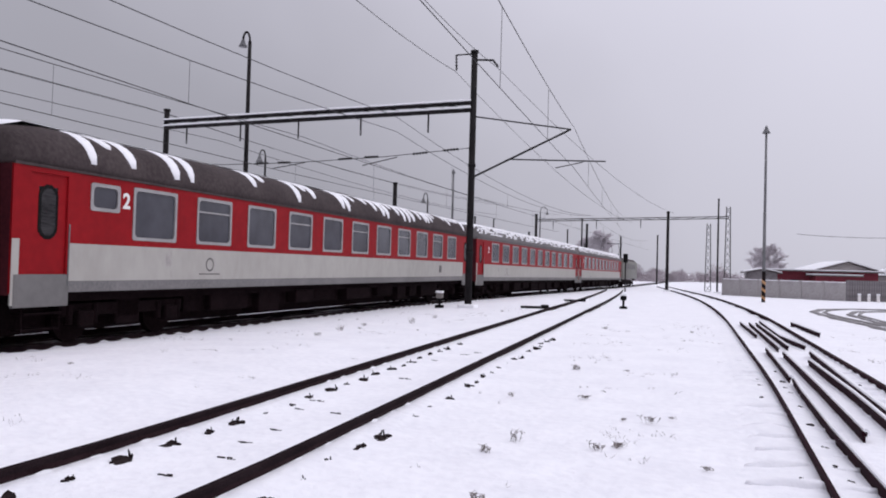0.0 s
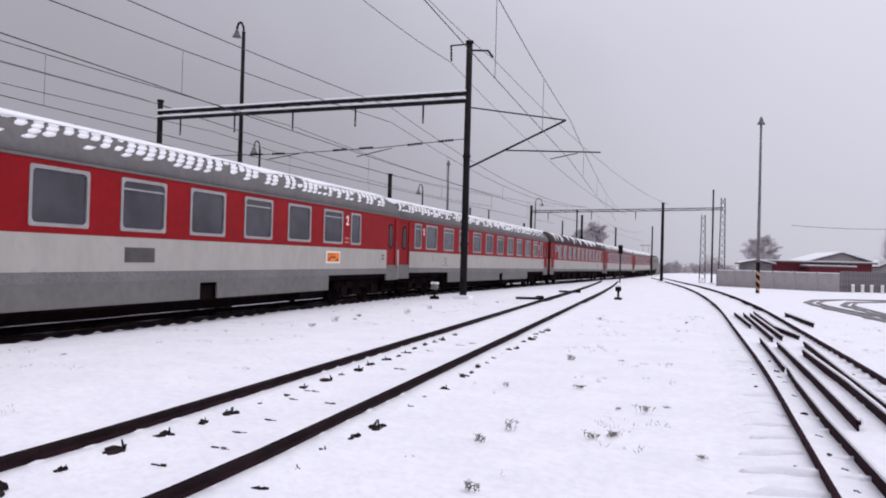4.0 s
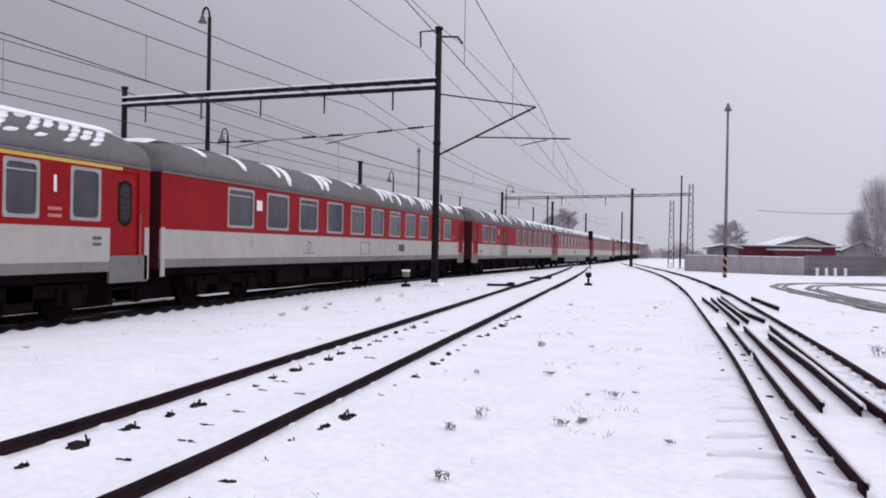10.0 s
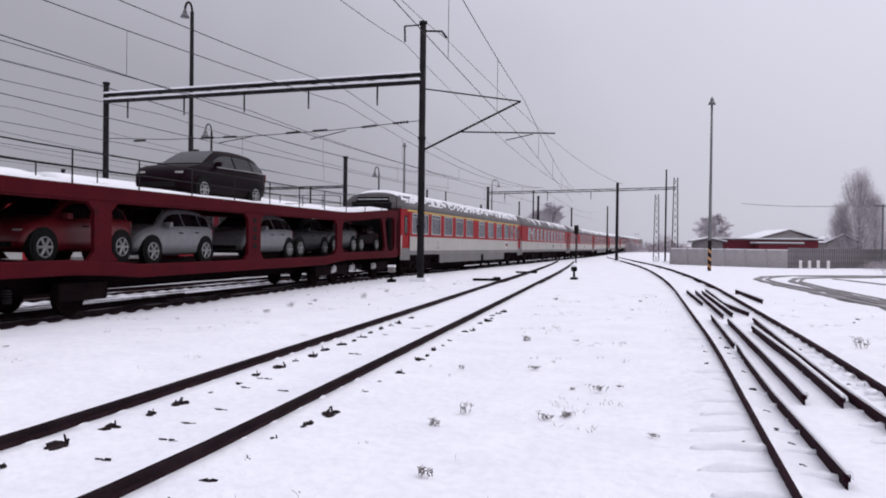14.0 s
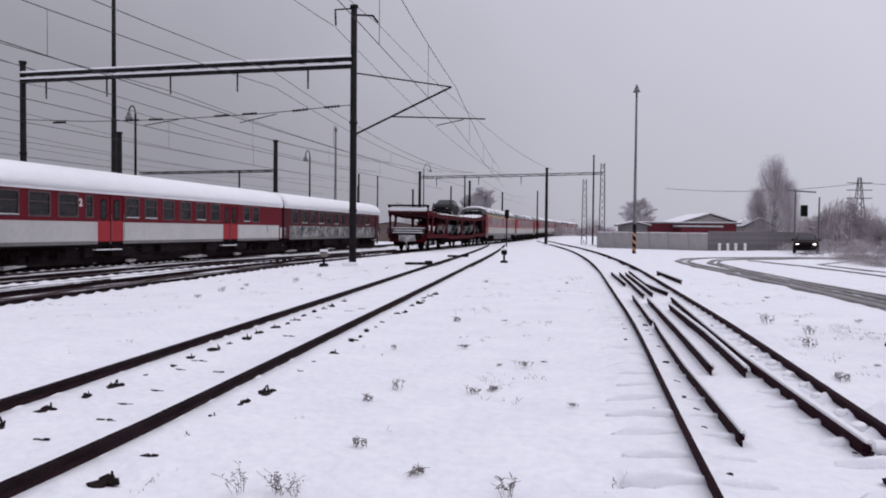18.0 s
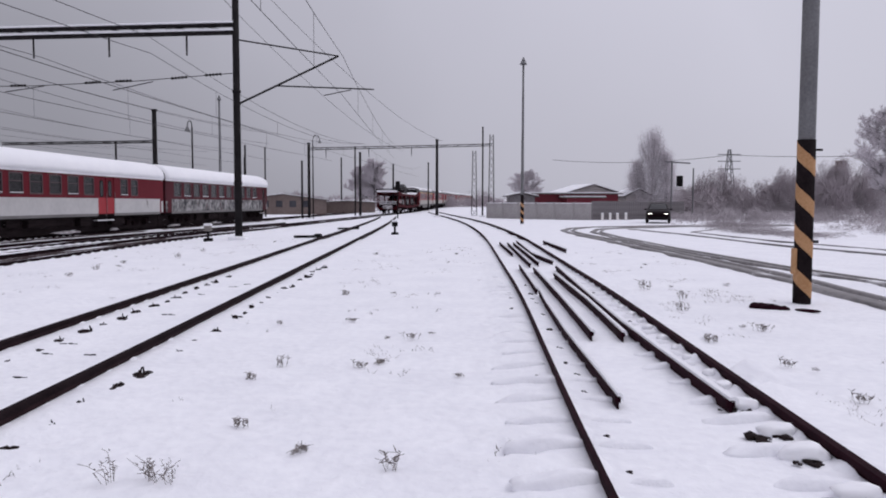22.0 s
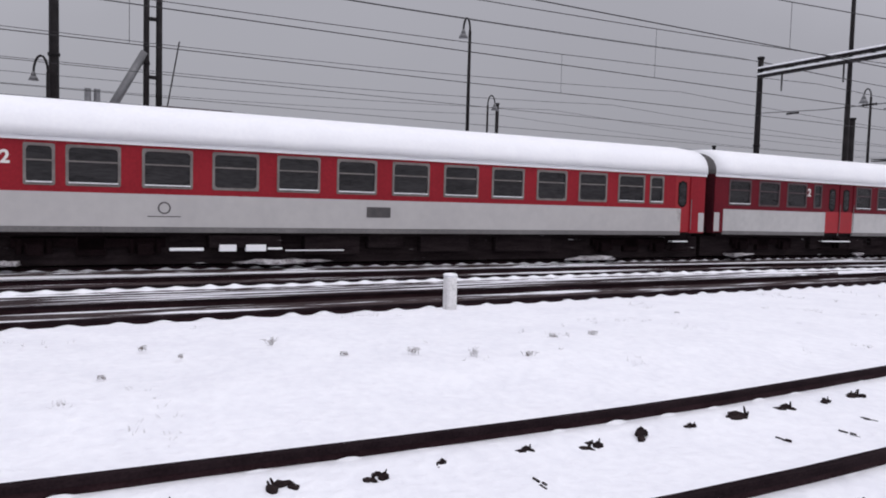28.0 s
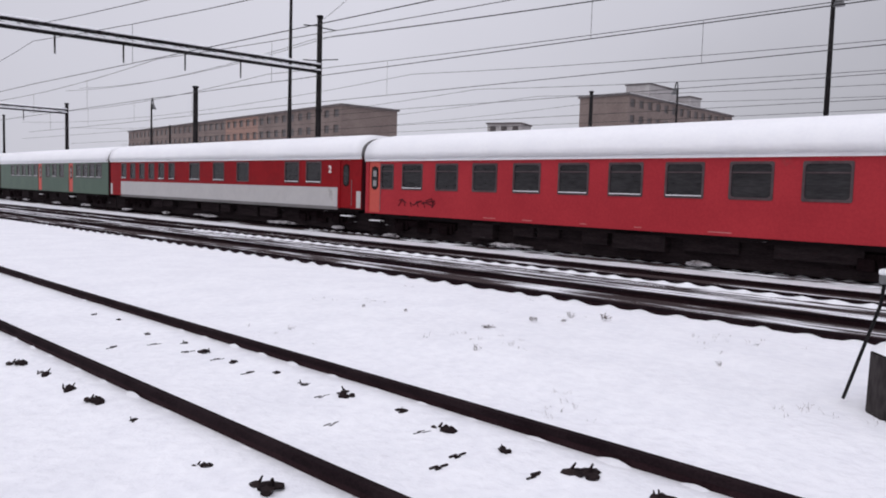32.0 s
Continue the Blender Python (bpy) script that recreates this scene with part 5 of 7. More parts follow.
def car_carrier():
    th = thing("car_carrier_wagon", far, "oxide red double-deck car carrier wagon with snow on its decks", "railway wagon")
    L = CARRIER_L / 2 - 0.1

    def deck_z(y):
        """The upper deck's edge rises towards both ends."""
        return 2.66 + 0.32 * smooth_step(6.5, 13.3, y) + 0.2 * smooth_step(-8.5, -13.2, y)

    def sill_z(y):
        return 1.04 + 0.13 * smooth_step(5, 7, abs(y))

    ys = [-L + 2 * L * k / 26 for k in range(27)]
    bm = bmesh.new()
    sweep(bm, [(0, y, deck_z(y)) for y in ys], [(-1.36, -0.16), (1.36, -0.16), (1.36, -0.08), (-1.36, -0.08)])
    part("upper_deck", bm, WAGON, th, "oxide red upper deck")
    for s in (-1, 1):
        bm = bmesh.new()
        sweep(bm, [(s * 1.39, y, deck_z(y)) for y in ys], [(-0.03, -0.33), (0.03, -0.33), (0.03, -0.30), (0.05, -0.28), (0.05, -0.03), (0.03, 0.0), (-0.03, 0.0)])
        part("deck_fascia", bm, WAGON, th, "oxide red edge beam of the upper deck")
        bm = bmesh.new()
        sweep(bm, [(s * 1.39, y, sill_z(y)) for y in ys], [(-0.03, -0.30), (0.03, -0.30), (0.05, -0.27), (0.05, -0.03), (0.03, 0.0), (-0.03, 0.0)])
        part("side_sill", bm, WAGON, th, "oxide red side sill")
    bm = bmesh.new()
    sweep(bm, [(0, y, deck_z(y) - 0.08 + 0.06 * noise.noise((y * 0.7, 0, 4))) for y in ys if y < 13], [(-1.34, -0.0), (1.34, -0.0), (1.25, 0.14), (0.5, 0.24), (-0.4, 0.2), (-1.25, 0.16)])
    part("deck_snow", bm, SNOW_ROOF, th, "snow lying on the upper deck", True)
    bm = bmesh.new()
    sweep(bm, [(0, y, sill_z(y)) for y in ys], [(-1.36, -0.14), (1.36, -0.14), (1.36, -0.05), (-1.36, -0.05)])
    part("lower_deck", bm, BOGIE, th, "dark lower deck")
    bm = bmesh.new()
    box(bm, -0.35, 0.35, -L + 0.2, L - 0.2, 0.45, 0.9)
    part("centre_sill", bm, BOGIE, th)
    for y, w, lean in ((-13.0, 0.12, 0.0), (-11.5, 0.16, 0.35), (-6.4, 0.26, 0), (0.0, 0.36, 0.0), (6.45, 0.26, 0.0), (11.45, 0.17, -0.35), (13.1, 0.14, 0.0)):
        for s in (-1, 1):
            bm = bmesh.new()
            xa, xb = sorted((s * 1.34, s * 1.43))
            z0, z1 = sill_z(y) - 0.02, deck_z(y) - 0.31
            outline = [(y - w - 0.22 - lean, z0), (y - w - lean, z0 + 0.2), (y - w, z1 - 0.2), (y - w - 0.22, z1), (y + w + 0.22, z1), (y + w, z1 - 0.2), (y + w - lean, z0 + 0.2), (y + w + 0.22 - lean, z0)]
            va, vb = [bm.verts.new((xa, p, q)) for p, q in outline], [bm.verts.new((xb, p, q)) for p, q in outline]
            bm.faces.new(va)
            bm.faces.new(vb[::-1])
            for k in range(8):
                bm.faces.new((va[k], va[(k + 1) % 8], vb[(k + 1) % 8], vb[k]))
            post = part("side_post", bm, WAGON, th)
            if y == 0:
                for k in range(4):
                    bm = bmesh.new()
                    xc, xd = sorted((s * 1.43, s * 1.436))
                    soft_box(bm, xc, xd, -0.1, 0.1, 1.35 + 0.24 * k, 1.5 + 0.24 * k, 0.003)
                    part("lightening_hole", bm, BLACK, post, "dark hole in the post")
    for s in (-1, 1):
        top = [(s * 1.36, y, deck_z(y) + 0.66) for y in ys[2:]]
        for name, dz, r in (("guard_rail", 0.0, 0.016), ("guard_rail", -0.33, 0.013)):
            bm = bmesh.new()
            pipe(bm, [(x, y, z + dz) for x, y, z in top], r)
            part(name, bm, STEEL_DARK, th, "thin guard rail")
        for y in ys[2::2]:
            bm = bmesh.new()
            tube(bm, (s * 1.36, y, deck_z(y) - 0.1), (s * 1.36, y, deck_z(y) + 0.67), 0.018, n=5)
            part("rail_post", bm, STEEL_DARK, th)
    for y in (-12.2, -10.4, -6.6, 5.6, 7.4, 12.0):
        for s in (-1, 1):
            bm = bmesh.new()
            tube(bm, (s * 0.69, y, 0.42), (s * 0.82, y, 0.42), 0.42, n=20)
            part("wheel", bm, BOGIE, th)
            bm = bmesh.new()
            soft_box(bm, s * 1.05 - 0.12, s * 1.05 + 0.12, y - 0.7, y + 0.7, 0.34, 0.72, 0.04)
            part("axle_guard", bm, BOGIE, th)
    for e in (-1, 1):
        for s in (-1, 1):
            bm = bmesh.new()
            tube(bm, (s * 0.87, e * L, 1.02), (s * 0.87, e * (L + 0.32), 1.02), 0.1, n=10)
            tube(bm, (s * 0.87, e * (L + 0.3), 1.02), (s * 0.87, e * (L + 0.38), 1.02), 0.24, n=12)
            part("buffer", bm, BOGIE, th)
    bm = bmesh.new()
    box(bm, -1.3, 1.3, -L - 0.05, -L + 0.1, 0.6, 1.12)
    headstock = part("headstock", bm, WAGON, th, "oxide red headstock")
    bm = bmesh.new()
    soft_box(bm, -0.62, 0.62, -L - 0.09, -L - 0.05, 0.66, 1.1, 0.02)
    part("headstock_snow", bm, DIRTY_SNOW, headstock, "snow blown onto the headstock")
    bm = bmesh.new()
    soft_box(bm, -0.14, 0.14, -L - 0.35, -L - 0.05, 0.62, 0.84, 0.04)
    pipe(bm, [(0, -L - 0.32, 0.7), (0.02, -L - 0.36, 0.45), (0.06, -L - 0.3, 0.2), (0.1, -L - 0.15, 0.36)], 0.05, 6)
    part("coupling", bm, DIRTY_SNOW, th, "snowy hanging screw coupling")
    for k, (wide, z) in enumerate(((1.12, 1.20), (1.06, 1.36), (1.22, 1.52))):
        bm = bmesh.new()
        box(bm, -wide, wide, -L - 0.04 + 0.1 * k, -L + 0.75, z, z + 0.05)
        ramp = part("end_ramp", bm, BOGIE, th, "folded end ramp plate")
        bm = bmesh.new()
        soft_box(bm, -wide + 0.02, wide - 0.03, -L - 0.06 + 0.1 * k, -L + 0.72, z + 0.05, z + 0.105, 0.025)
        part("ramp_snow", bm, SNOW_ROOF, ramp, "snow on the folded ramp", True)
    for y, z in ((-12.75, 1.45), (-11.35, 1.4)):
        bm = bmesh.new()
        box(bm, 1.432, 1.44, y - 0.13, y + 0.13, z, z + 0.34)
        part("wagon_card", bm, PAINT_MARK, th, "pale card on the side post")
    for y in (-12.9, -11.3, -9.6, 6.5, 8.4, 10.9):
        bm = bmesh.new()
        t = bmesh.new()
        bmesh.ops.create_icosphere(t, subdivisions=2, radius=1)
        for v in t.verts:
            v.co *= 1 + 0.8 * noise.noise((v.co.x * 1.5, v.co.y * 2 + y, v.co.z * 2))
        join(bm, t, Matrix.Translation((1.17, y, 0.55)) @ Matrix.Diagonal((0.05, 0.3, 0.14, 1)))
        t.free()
        part("snow_lump", bm, DIRTY_SNOW, th, "snow caught on the running gear", True)
        for dy in (-0.28, 0.28):
            bm = bmesh.new()
            for k in range(5):
                tube(bm, (1.1, y + 0.8 + dy, 0.4 + 0.055 * k), (1.1, y + 0.8 + dy, 0.43 + 0.055 * k), 0.085 if k % 2 else 0.07, n=8)
            part("spring", bm, STEEL_DARK, th, "coil spring")
    bm = bmesh.new()
    soft_box(bm, -1.40, 1.40, -L - 0.1, -L + 0.7, deck_z(-L) - 0.02, deck_z(-L) + 0.17, 0.04)
    part("end_snow", bm, SNOW_ROOF, th, "snow bar along the deck's end")
    bm = bmesh.new()
    soft_box(bm, -1.44, 1.44, -L - 0.14, -L + 0.7, deck_z(-L) + 0.27, deck_z(-L) + 0.38, 0.02)
    for s in (-1, 1):
        xa, xb = sorted((s * 1.36, s * 1.42))
        box(bm, xa, xb, -L, -L + 0.5, deck_z(-L) - 0.1, deck_z(-L) + 0.28)
    part("end_flap", bm, BOGIE, th, "dark raised end flap")
    return th


carrier_at = -5 * COACH - CARRIER_L / 2 - 0.3
add_mover(car_carrier(), carrier_at)
for dy, dz, paint, text, tall, long, base in ((11.2, 1.13, CAR_DARK, "small dark car on the carrier's lower deck", 0.8, 0.62, 0.95), (8.35, 1.11, CAR_SILVER_SHADED, "silver hatchback on the carrier's lower deck", 0.92, 0.72, 1.0), (5.35, 1.03, CAR_GREY, "dark grey car on the carrier's lower deck", 0.93, 0.68, 1.05), (2.25, 0.99, CAR_WHITE_SHADED, "pale silver hatchback on the carrier's lower deck", 0.96, 0.76, 1.2), (-2.75, 0.99, CAR_WHITE_SHADED, "white hatchback on the carrier's lower deck", 0.95, 0.76, 1.15), (-6.2, 1.1, CAR_RED, "dull red car on the carrier's lower deck", 0.93, 0.74, 1.15)):
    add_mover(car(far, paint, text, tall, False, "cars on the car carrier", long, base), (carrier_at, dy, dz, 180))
add_mover(car(far, CAR_DARK, "dark people carrier with bright window trim on the carrier's upper deck", 1.04, False, "cars on the car carrier", 1.03, 1.41, True), (carrier_at, -0.3, 2.6, 180))

# ---- parked train ----
PK = "coaches of the parked train"


def at(y):
    return on_track(parked_x, y)


def parked(y0, y1, label, drop=0.0, **more):
    c = (y0 + y1) / 2
    shift = 0.52
    more.setdefault("band", WHITE_CLEAN)
    more.setdefault("frame_mat", DARK_FRAME)
    more["windows"] = [(y - c, w, z0, z1) for y, w, z0, z1 in more["windows"]]
    more["doors"] = [(y - c, w) for y, w in more["doors"]]
    if more.get("mark_y") is not None:
        more["mark_y"] -= c
    return coach(at(c + shift) @ pose(0, 0, -drop), label, y1 - y0 - 0.1, group=PK, name="parked_coach", snow="full", ledge=True, deep=True, glass_mat=GLASS_OLD, band_z=(0.9, 1.04, 1.86), **more)


def row(ys, w=1.2, z0=2.02, z1=2.98):
    return [(y, w, z0, z1) for y in ys]


parked(-2.0, 22.2, "parked red and white coach under thick snow", windows=row([1.37 + 1.71 * k for k in range(11)]) + row([0.2, 19.65], 0.65), doors=[(-1.2, 0.72), (20.95, 0.75)], paint=PARK_RED, seed=11, logo_y=-7.1, mark_y=-0.5, band_ends=1.2, bar=0.6, frame_mat=PARK_FRAME, vents=((-1.2, 0.75),))
parked(-25.8, -2.1, "parked faded red coach with graffiti under thick snow", 0.1, windows=row([-22.8 + 1.9 * k for k in range(9)], 1.17, 1.95, 2.94) + row([-5.45], 1.0, 1.95, 2.94) + row([-4.1, -24.3], 0.8, 1.95, 2.94), doors=[(-3.0, 0.85), (-25.1, 0.7)], paint=RED_OLD, band=False, seed=12, mark_y=-4.75, bar=0.72, logo=False, mark_mat=ORANGE)
first_parked = [o for o in scene.objects if o.name.startswith("parked_coach") and not o.parent][0]
for ya, yb, za, zb in ((-6.95, -6.1, 0.42, 0.5), (-5.7, -5.25, 0.4, 0.58), (-5.0, -4.45, 0.4, 0.58), (-4.4, -4.0, 0.44, 0.5), (-3.9, -2.2, 0.40, 0.43)):
    bm = bmesh.new()
    soft_box(bm, 1.2, 1.33, ya, yb, za, zb, 0.02)
    part("box_snow", bm, SNOW_ROOF, first_parked, "snow caught on the underfloor boxes")
# plain strokes and small worn markings on the faded red coach
red_coach = [o for o in scene.objects if o.name.startswith("parked_coach") and not o.parent][-1]
scrawl_rnd = random.Random(77)
for k in range(6):
    bm = bmesh.new()
    y0, z0 = -9.6 + 0.38 * k, 1.28 + scrawl_rnd.uniform(-0.05, 0.05)
    pipe(bm, [(HALF + 0.006, y0 + scrawl_rnd.uniform(-0.12, 0.2) * j, z0 + 0.16 * (j % 2) + 0.06 * j * scrawl_rnd.uniform(0.3, 1)) for j in range(5)], 0.022, 4)
    part("paint_stroke", bm, DARK_RED, red_coach, "dark sprayed paint stroke")
for k in range(5):
    bm = bmesh.new()
    y0 = -5.2 + 2.1 * k + scrawl_rnd.uniform(-0.2, 0.2)
    box(bm, HALF + 0.001, HALF + 0.005, y0, y0 + scrawl_rnd.uniform(0.2, 0.7), 1.03, 1.06)
    part("worn_lettering", bm, FADED_PINK, red_coach, "faint row of worn lettering")
parked(-51.8, -25.9, "parked red and white couchette coach under snow", windows=row([-49.6, -48.3, -47.0, -45.7, -44.4, -43.1], 0.75) + row([-40.4, -37.8, -35.4, -31.1, -29.4], 1.15), doors=[(-27.1, 0.75)], seed=13, mark_y=-28.2, band_ends=1.6, bar=0, logo=False)
parked(22.4, 48.8, "parked red and white railcar with wide bright red doors", windows=row([23.9, 25.56, 27.2], 1.2) + row([28.5], 0.5) + row([31.55, 33.05, 34.6, 36.2, 37.8, 39.35], 1.05) + row([43.3, 44.6], 0.9), doors=[(29.5, 0.9), (30.42, 0.9), (40.75, 0.9), (41.67, 0.9)], paint=PURPLE_RED, band=WHITE_DULL, seed=14, mark_y=27.95, band_ends=0.5, bar=0.6, logo=False)
railcar = [o for o in scene.objects if o.name.startswith("parked_coach") and not o.parent][-1]
for yy in (29.5, 30.42, 40.75, 41.67):
    bm = bmesh.new()
    box(bm, HALF - 0.034, HALF - 0.012, yy - 35.6 - 0.44, yy - 35.6 + 0.44, 1.02, 1.9)
    part("kick_panel", bm, BRIGHT_RED, railcar, "bright red lower door panel")
parked(48.9, 72.6, "parked grimy dark red end coach smeared with graffiti", windows=row([51 + 1.75 * k for k in range(11)], 1.2), doors=[(71.3, 0.8)], paint=DARK_RED, seed=15, band=SMEAR, band_ends=1.0, bar=0, logo=False)
parked(-78.0, -51.9, "parked green coach with orange doors under snow", windows=row([-74 + 1.6 * k for k in range(5)] + [-64.5 + 1.6 * k for k in range(3)] + [-57.6 + 1.3 * k for k in range(4)], 1.0), doors=[(-66.5, 0.9), (-59.3, 0.9)], paint=GREEN, band=False, seed=16, bar=0.6, logo=False)
parked(-104, -78.1, "parked green railcar under thick snow", windows=row([-100 + 1.6 * k for k in range(12)], 1.0), doors=[(-80.2, 0.9)], paint=GREEN, band=False, seed=17, bar=0.6, logo=False)

# ---- masts, gantries, lamps ----
def footing(bm, x, y, w=0.35, h=0.12):
    soft_box(bm, x - w, x + w, y - w, y + w, -0.05, h, 0.05)


def mast(x, y, top, label, r=0.15, foot=True, lattice=False, name="catenary_mast"):
    g = ground_z(x, y)
    th = thing(name, pose(x, y, g), label, "mast", "catenary masts")
    h = top - g
    bm = bmesh.new()
    if lattice:
        w = 0.3
        for sx in (-w, w):
            for sy in (-w, w):
                tube(bm, (sx, sy, 0), (sx * 0.6, sy * 0.6, h), 0.035, n=5)
        n = int(h / 0.7)
        for k in range(n):
            za, zb = h * k / n, h * (k + 1) / n
            f, f2 = 1 - 0.4 * k / n, 1 - 0.4 * (k + 1) / n
            for a, b in (((-w, -w), (w, -w)), ((w, -w), (w, w)), ((w, w), (-w, w)), ((-w, w), (-w, -w))):
                tube(bm, (a[0] * f, a[1] * f, za), (b[0] * f2, b[1] * f2, zb), 0.02, n=4)
    else:
        tube(bm, (0, 0, 0), (0, 0, h), r, r * 0.85, 12)
        for z in (h - 0.06, h * 0.55, 2.2):
            tube(bm, (0, 0, z - 0.05), (0, 0, z + 0.05), r * 1.12, n=12)
    post = part("post", bm, STEEL_DARK, th, "", not lattice)
    if foot:
        bm = bmesh.new()
        footing(bm, 0, 0)
        part("footing", bm, SNOW_ROOF, th, "snow-covered footing")
    return th


def insulator(bm, a, b, r=0.05, n=5):
    a, b = Vector(a), Vector(b)
    for k in range(n):
        p, q = a + (b - a) * (k + 0.15) / n, a + (b - a) * (k + 0.75) / n
        tube(bm, p, q, r, r * 0.6, 8)
    tube(bm, a, b, 0.014, n=5)


def beam(p, q, label, depth=0.3, hangers=5, snow=True):
    """A trussed cross beam between two masts, with hangers under it and snow along its top."""
    p, q = Vector(p), Vector(q)
    th = thing("gantry_beam", Matrix(), label, "gantry beam", "gantry beams")
    d = (q - p)
    n = Vector((-d.y, d.x, 0)).normalized() * 0.14
    up = Vector((0, 0, depth))
    bm = bmesh.new()
    for s in (n, -n):
        for z in (Vector(), up):
            tube(bm, p + s + z, q + s + z, 0.06 if depth > 0.25 else 0.032, n=6)
    part("chords", bm, STEEL_DARK, th)
    k = max(4, int(d.length / 1.25))
    bm = bmesh.new()
    for i in range(k):
        a, b = p + d * i / k, p + d * (i + 1) / k
        for s in (n, -n):
            tube(bm, a + s, b + s + up, 0.012 if depth > 0.25 else 0.01, n=4)
            tube(bm, b + s, b + s + up, 0.018 if depth > 0.25 else 0.01, n=4)
        tube(bm, a + n + up, b - n + up, 0.016, n=4)
    tagged(part("lacing", bm, STEEL_DARK, th, "fine truss lacing"), kind="stuff")
    if snow:
        bm = bmesh.new()
        m = 24
        pts = [p + d * i / m + up + Vector((0, 0, 0.05)) for i in range(m + 1)]
        sweep(bm, [tuple(v) for v in pts], [(-0.2, -0.01), (0.2, -0.01), (0.17, 0.07), (0, 0.11), (-0.17, 0.07)])
        part("snow_cap", bm, SNOW_ROOF, th, "line of snow on the beam", True)
        bm = bmesh.new()
        sweep(bm, [tuple(p + d * i / m) for i in range(m + 1)], [(-0.19, 0.05), (0.19, 0.05), (0.17, 0.13), (0, 0.17), (-0.17, 0.13)])
        part("lower_snow", bm, SNOW_ROOF, th, "snow lying along the lower chords", True)
    for i in range(hangers):
        a = p + d * (i + 0.6) / hangers
        bm = bmesh.new()
        tube(bm, a, a - Vector((0, 0, 0.55)), 0.04, n=6)
        h = part("hanger", bm, STEEL_DARK, th)
        bm = bmesh.new()
        insulator(bm, a - Vector((0, 0, 0.55)), a - Vector((0.0, 0.0, 0.85)))
        part("insulator", bm, STEEL_DARK, h)
    return th


def lamp_post(x, y, top, label, goose=None, r=0.075, stripes=0.0, material=None, bell=0.28):
    """A slim yard lamp: a bell on top, or on a curved neck reaching towards goose."""
    g = ground_z(x, y)
    th = thing("lamp_post", pose(x, y, g), label, "lamp post", "yard lamp posts")
    h = top - g
    bm = bmesh.new()
    tube(bm, (0, 0, 0), (0, 0, h * 0.5), r * 1.35, r * 1.1, 10)
    tube(bm, (0, 0, h * 0.5), (0, 0, h - 0.6), r, r * 0.8, 10)
    tip = Vector((0, 0, h - 0.35))
    if goose:
        gx, gy = goose
        arc = [Vector((gx * (1 - math.cos(a)) / 2, gy * (1 - math.cos(a)) / 2, h - 0.6 + 0.55 * math.sin(a))) for a in [math.pi * k / 8 for k in range(9)]]
        pipe(bm, arc, r * 0.55, 6)
        tip = arc[-1] + Vector((0, 0, -0.05))
    else:
        tube(bm, (0, 0, h - 0.65), (0, 0, h - 0.3), r * 0.8, n=8)
    part("post", bm, material or STEEL_DARK, th, "", True)
    bm = bmesh.new()
    b = bell
    tube(bm, tip + Vector((0, 0, -b * 0.9)), tip + Vector((0, 0, -b * 0.25)), b * 0.75, b * 0.42, 14)
    tube(bm, tip + Vector((0, 0, -b * 0.25)), tip + Vector((0, 0, b * 0.55)), b * 0.42, b * 0.14, 14)
    part("lamp_head", bm, STEEL_GREY, th, "bell-shaped lamp head", True)
    if stripes:
        helix(th, r * 1.36, 0.05, stripes, 0.5)
    return th


def helix(th, r, z0, z1, pitch):
    """Black and yellow warning bands wound round a pole."""
    bm = bmesh.new()
    tube(bm, (0, 0, z0), (0, 0, z1), r + 0.003, r + 0.003, 20)
    part("black_sleeve", bm, POLE_BLACK, th, "black warning bands", True)
    n = 20
    turns = int((z1 - z0) / pitch)
    for k in range(turns):
        bm = bmesh.new()
        base = z0 + pitch * k
        lo, hi = [], []
        for i in range(n):
            a = 2 * math.pi * i / n
            lift = abs(((i / n + 0.62) % 1.0) * 2 - 1) * pitch * 0.62
            zl, zh = base + lift + pitch * 0.1, base + lift + pitch * 0.5
            lo.append(bm.verts.new(((r + 0.006) * math.cos(a), (r + 0.006) * math.sin(a), min(z1, zl))))
            hi.append(bm.verts.new(((r + 0.006) * math.cos(a), (r + 0.006) * math.sin(a), min(z1, zh))))
        for i in range(n):
            bm.faces.new((lo[i], lo[(i + 1) % n], hi[(i + 1) % n], hi[i]))
        part("yellow_band", bm, YELLOW, th, "worn yellow warning band", True)


# main gantry by the train
m1 = mast(-8.64, 29.77, 10.44, "tall dark catenary mast with cross arms beside the track", 0.15)
bm = bmesh.new()
zl = -ground_z(-8.64, 29.77)
tube(bm, (0.12, 0, 7.72 + zl), (3.77, 1.35, 7.34 + zl), 0.03, n=6)
tube(bm, (0.12, 0, 5.29 + zl), (3.77, 1.35, 7.34 + zl), 0.045, n=6)
tube(bm, (1.45, 0.55, 6.04 + zl), (5.2, 1.3, 6.0 + zl), 0.03, n=6)
tube(bm, (3.2, 1.2, 5.75 + zl), (4.3, 1.25, 5.98 + zl), 0.02, n=5)
part("cantilever", bm, STEEL_DARK, m1, "steel cantilever arm over the side track")
bm = bmesh.new()
tube(bm, (0, 0, 10.3 + zl), (-0.75, -0.1, 10.26 + zl), 0.03, n=6)
tube(bm, (0, 0, 10.05 + zl), (0.75, 0.1, 10.02 + zl), 0.04, n=6)
part("top_bracket", bm, STEEL_DARK, m1)
for a, b in (((-0.75, -0.1, 10.26 + zl), (-0.6, -0.5, 9.5 + zl)), ((0.75, 0.1, 10.02 + zl), (1.1, -0.4, 9.6 + zl))):
    bm = bmesh.new()
    insulator(bm, a, b, 0.05)
    part("insulator", bm, STEEL_DARK, m1)
bm = bmesh.new()
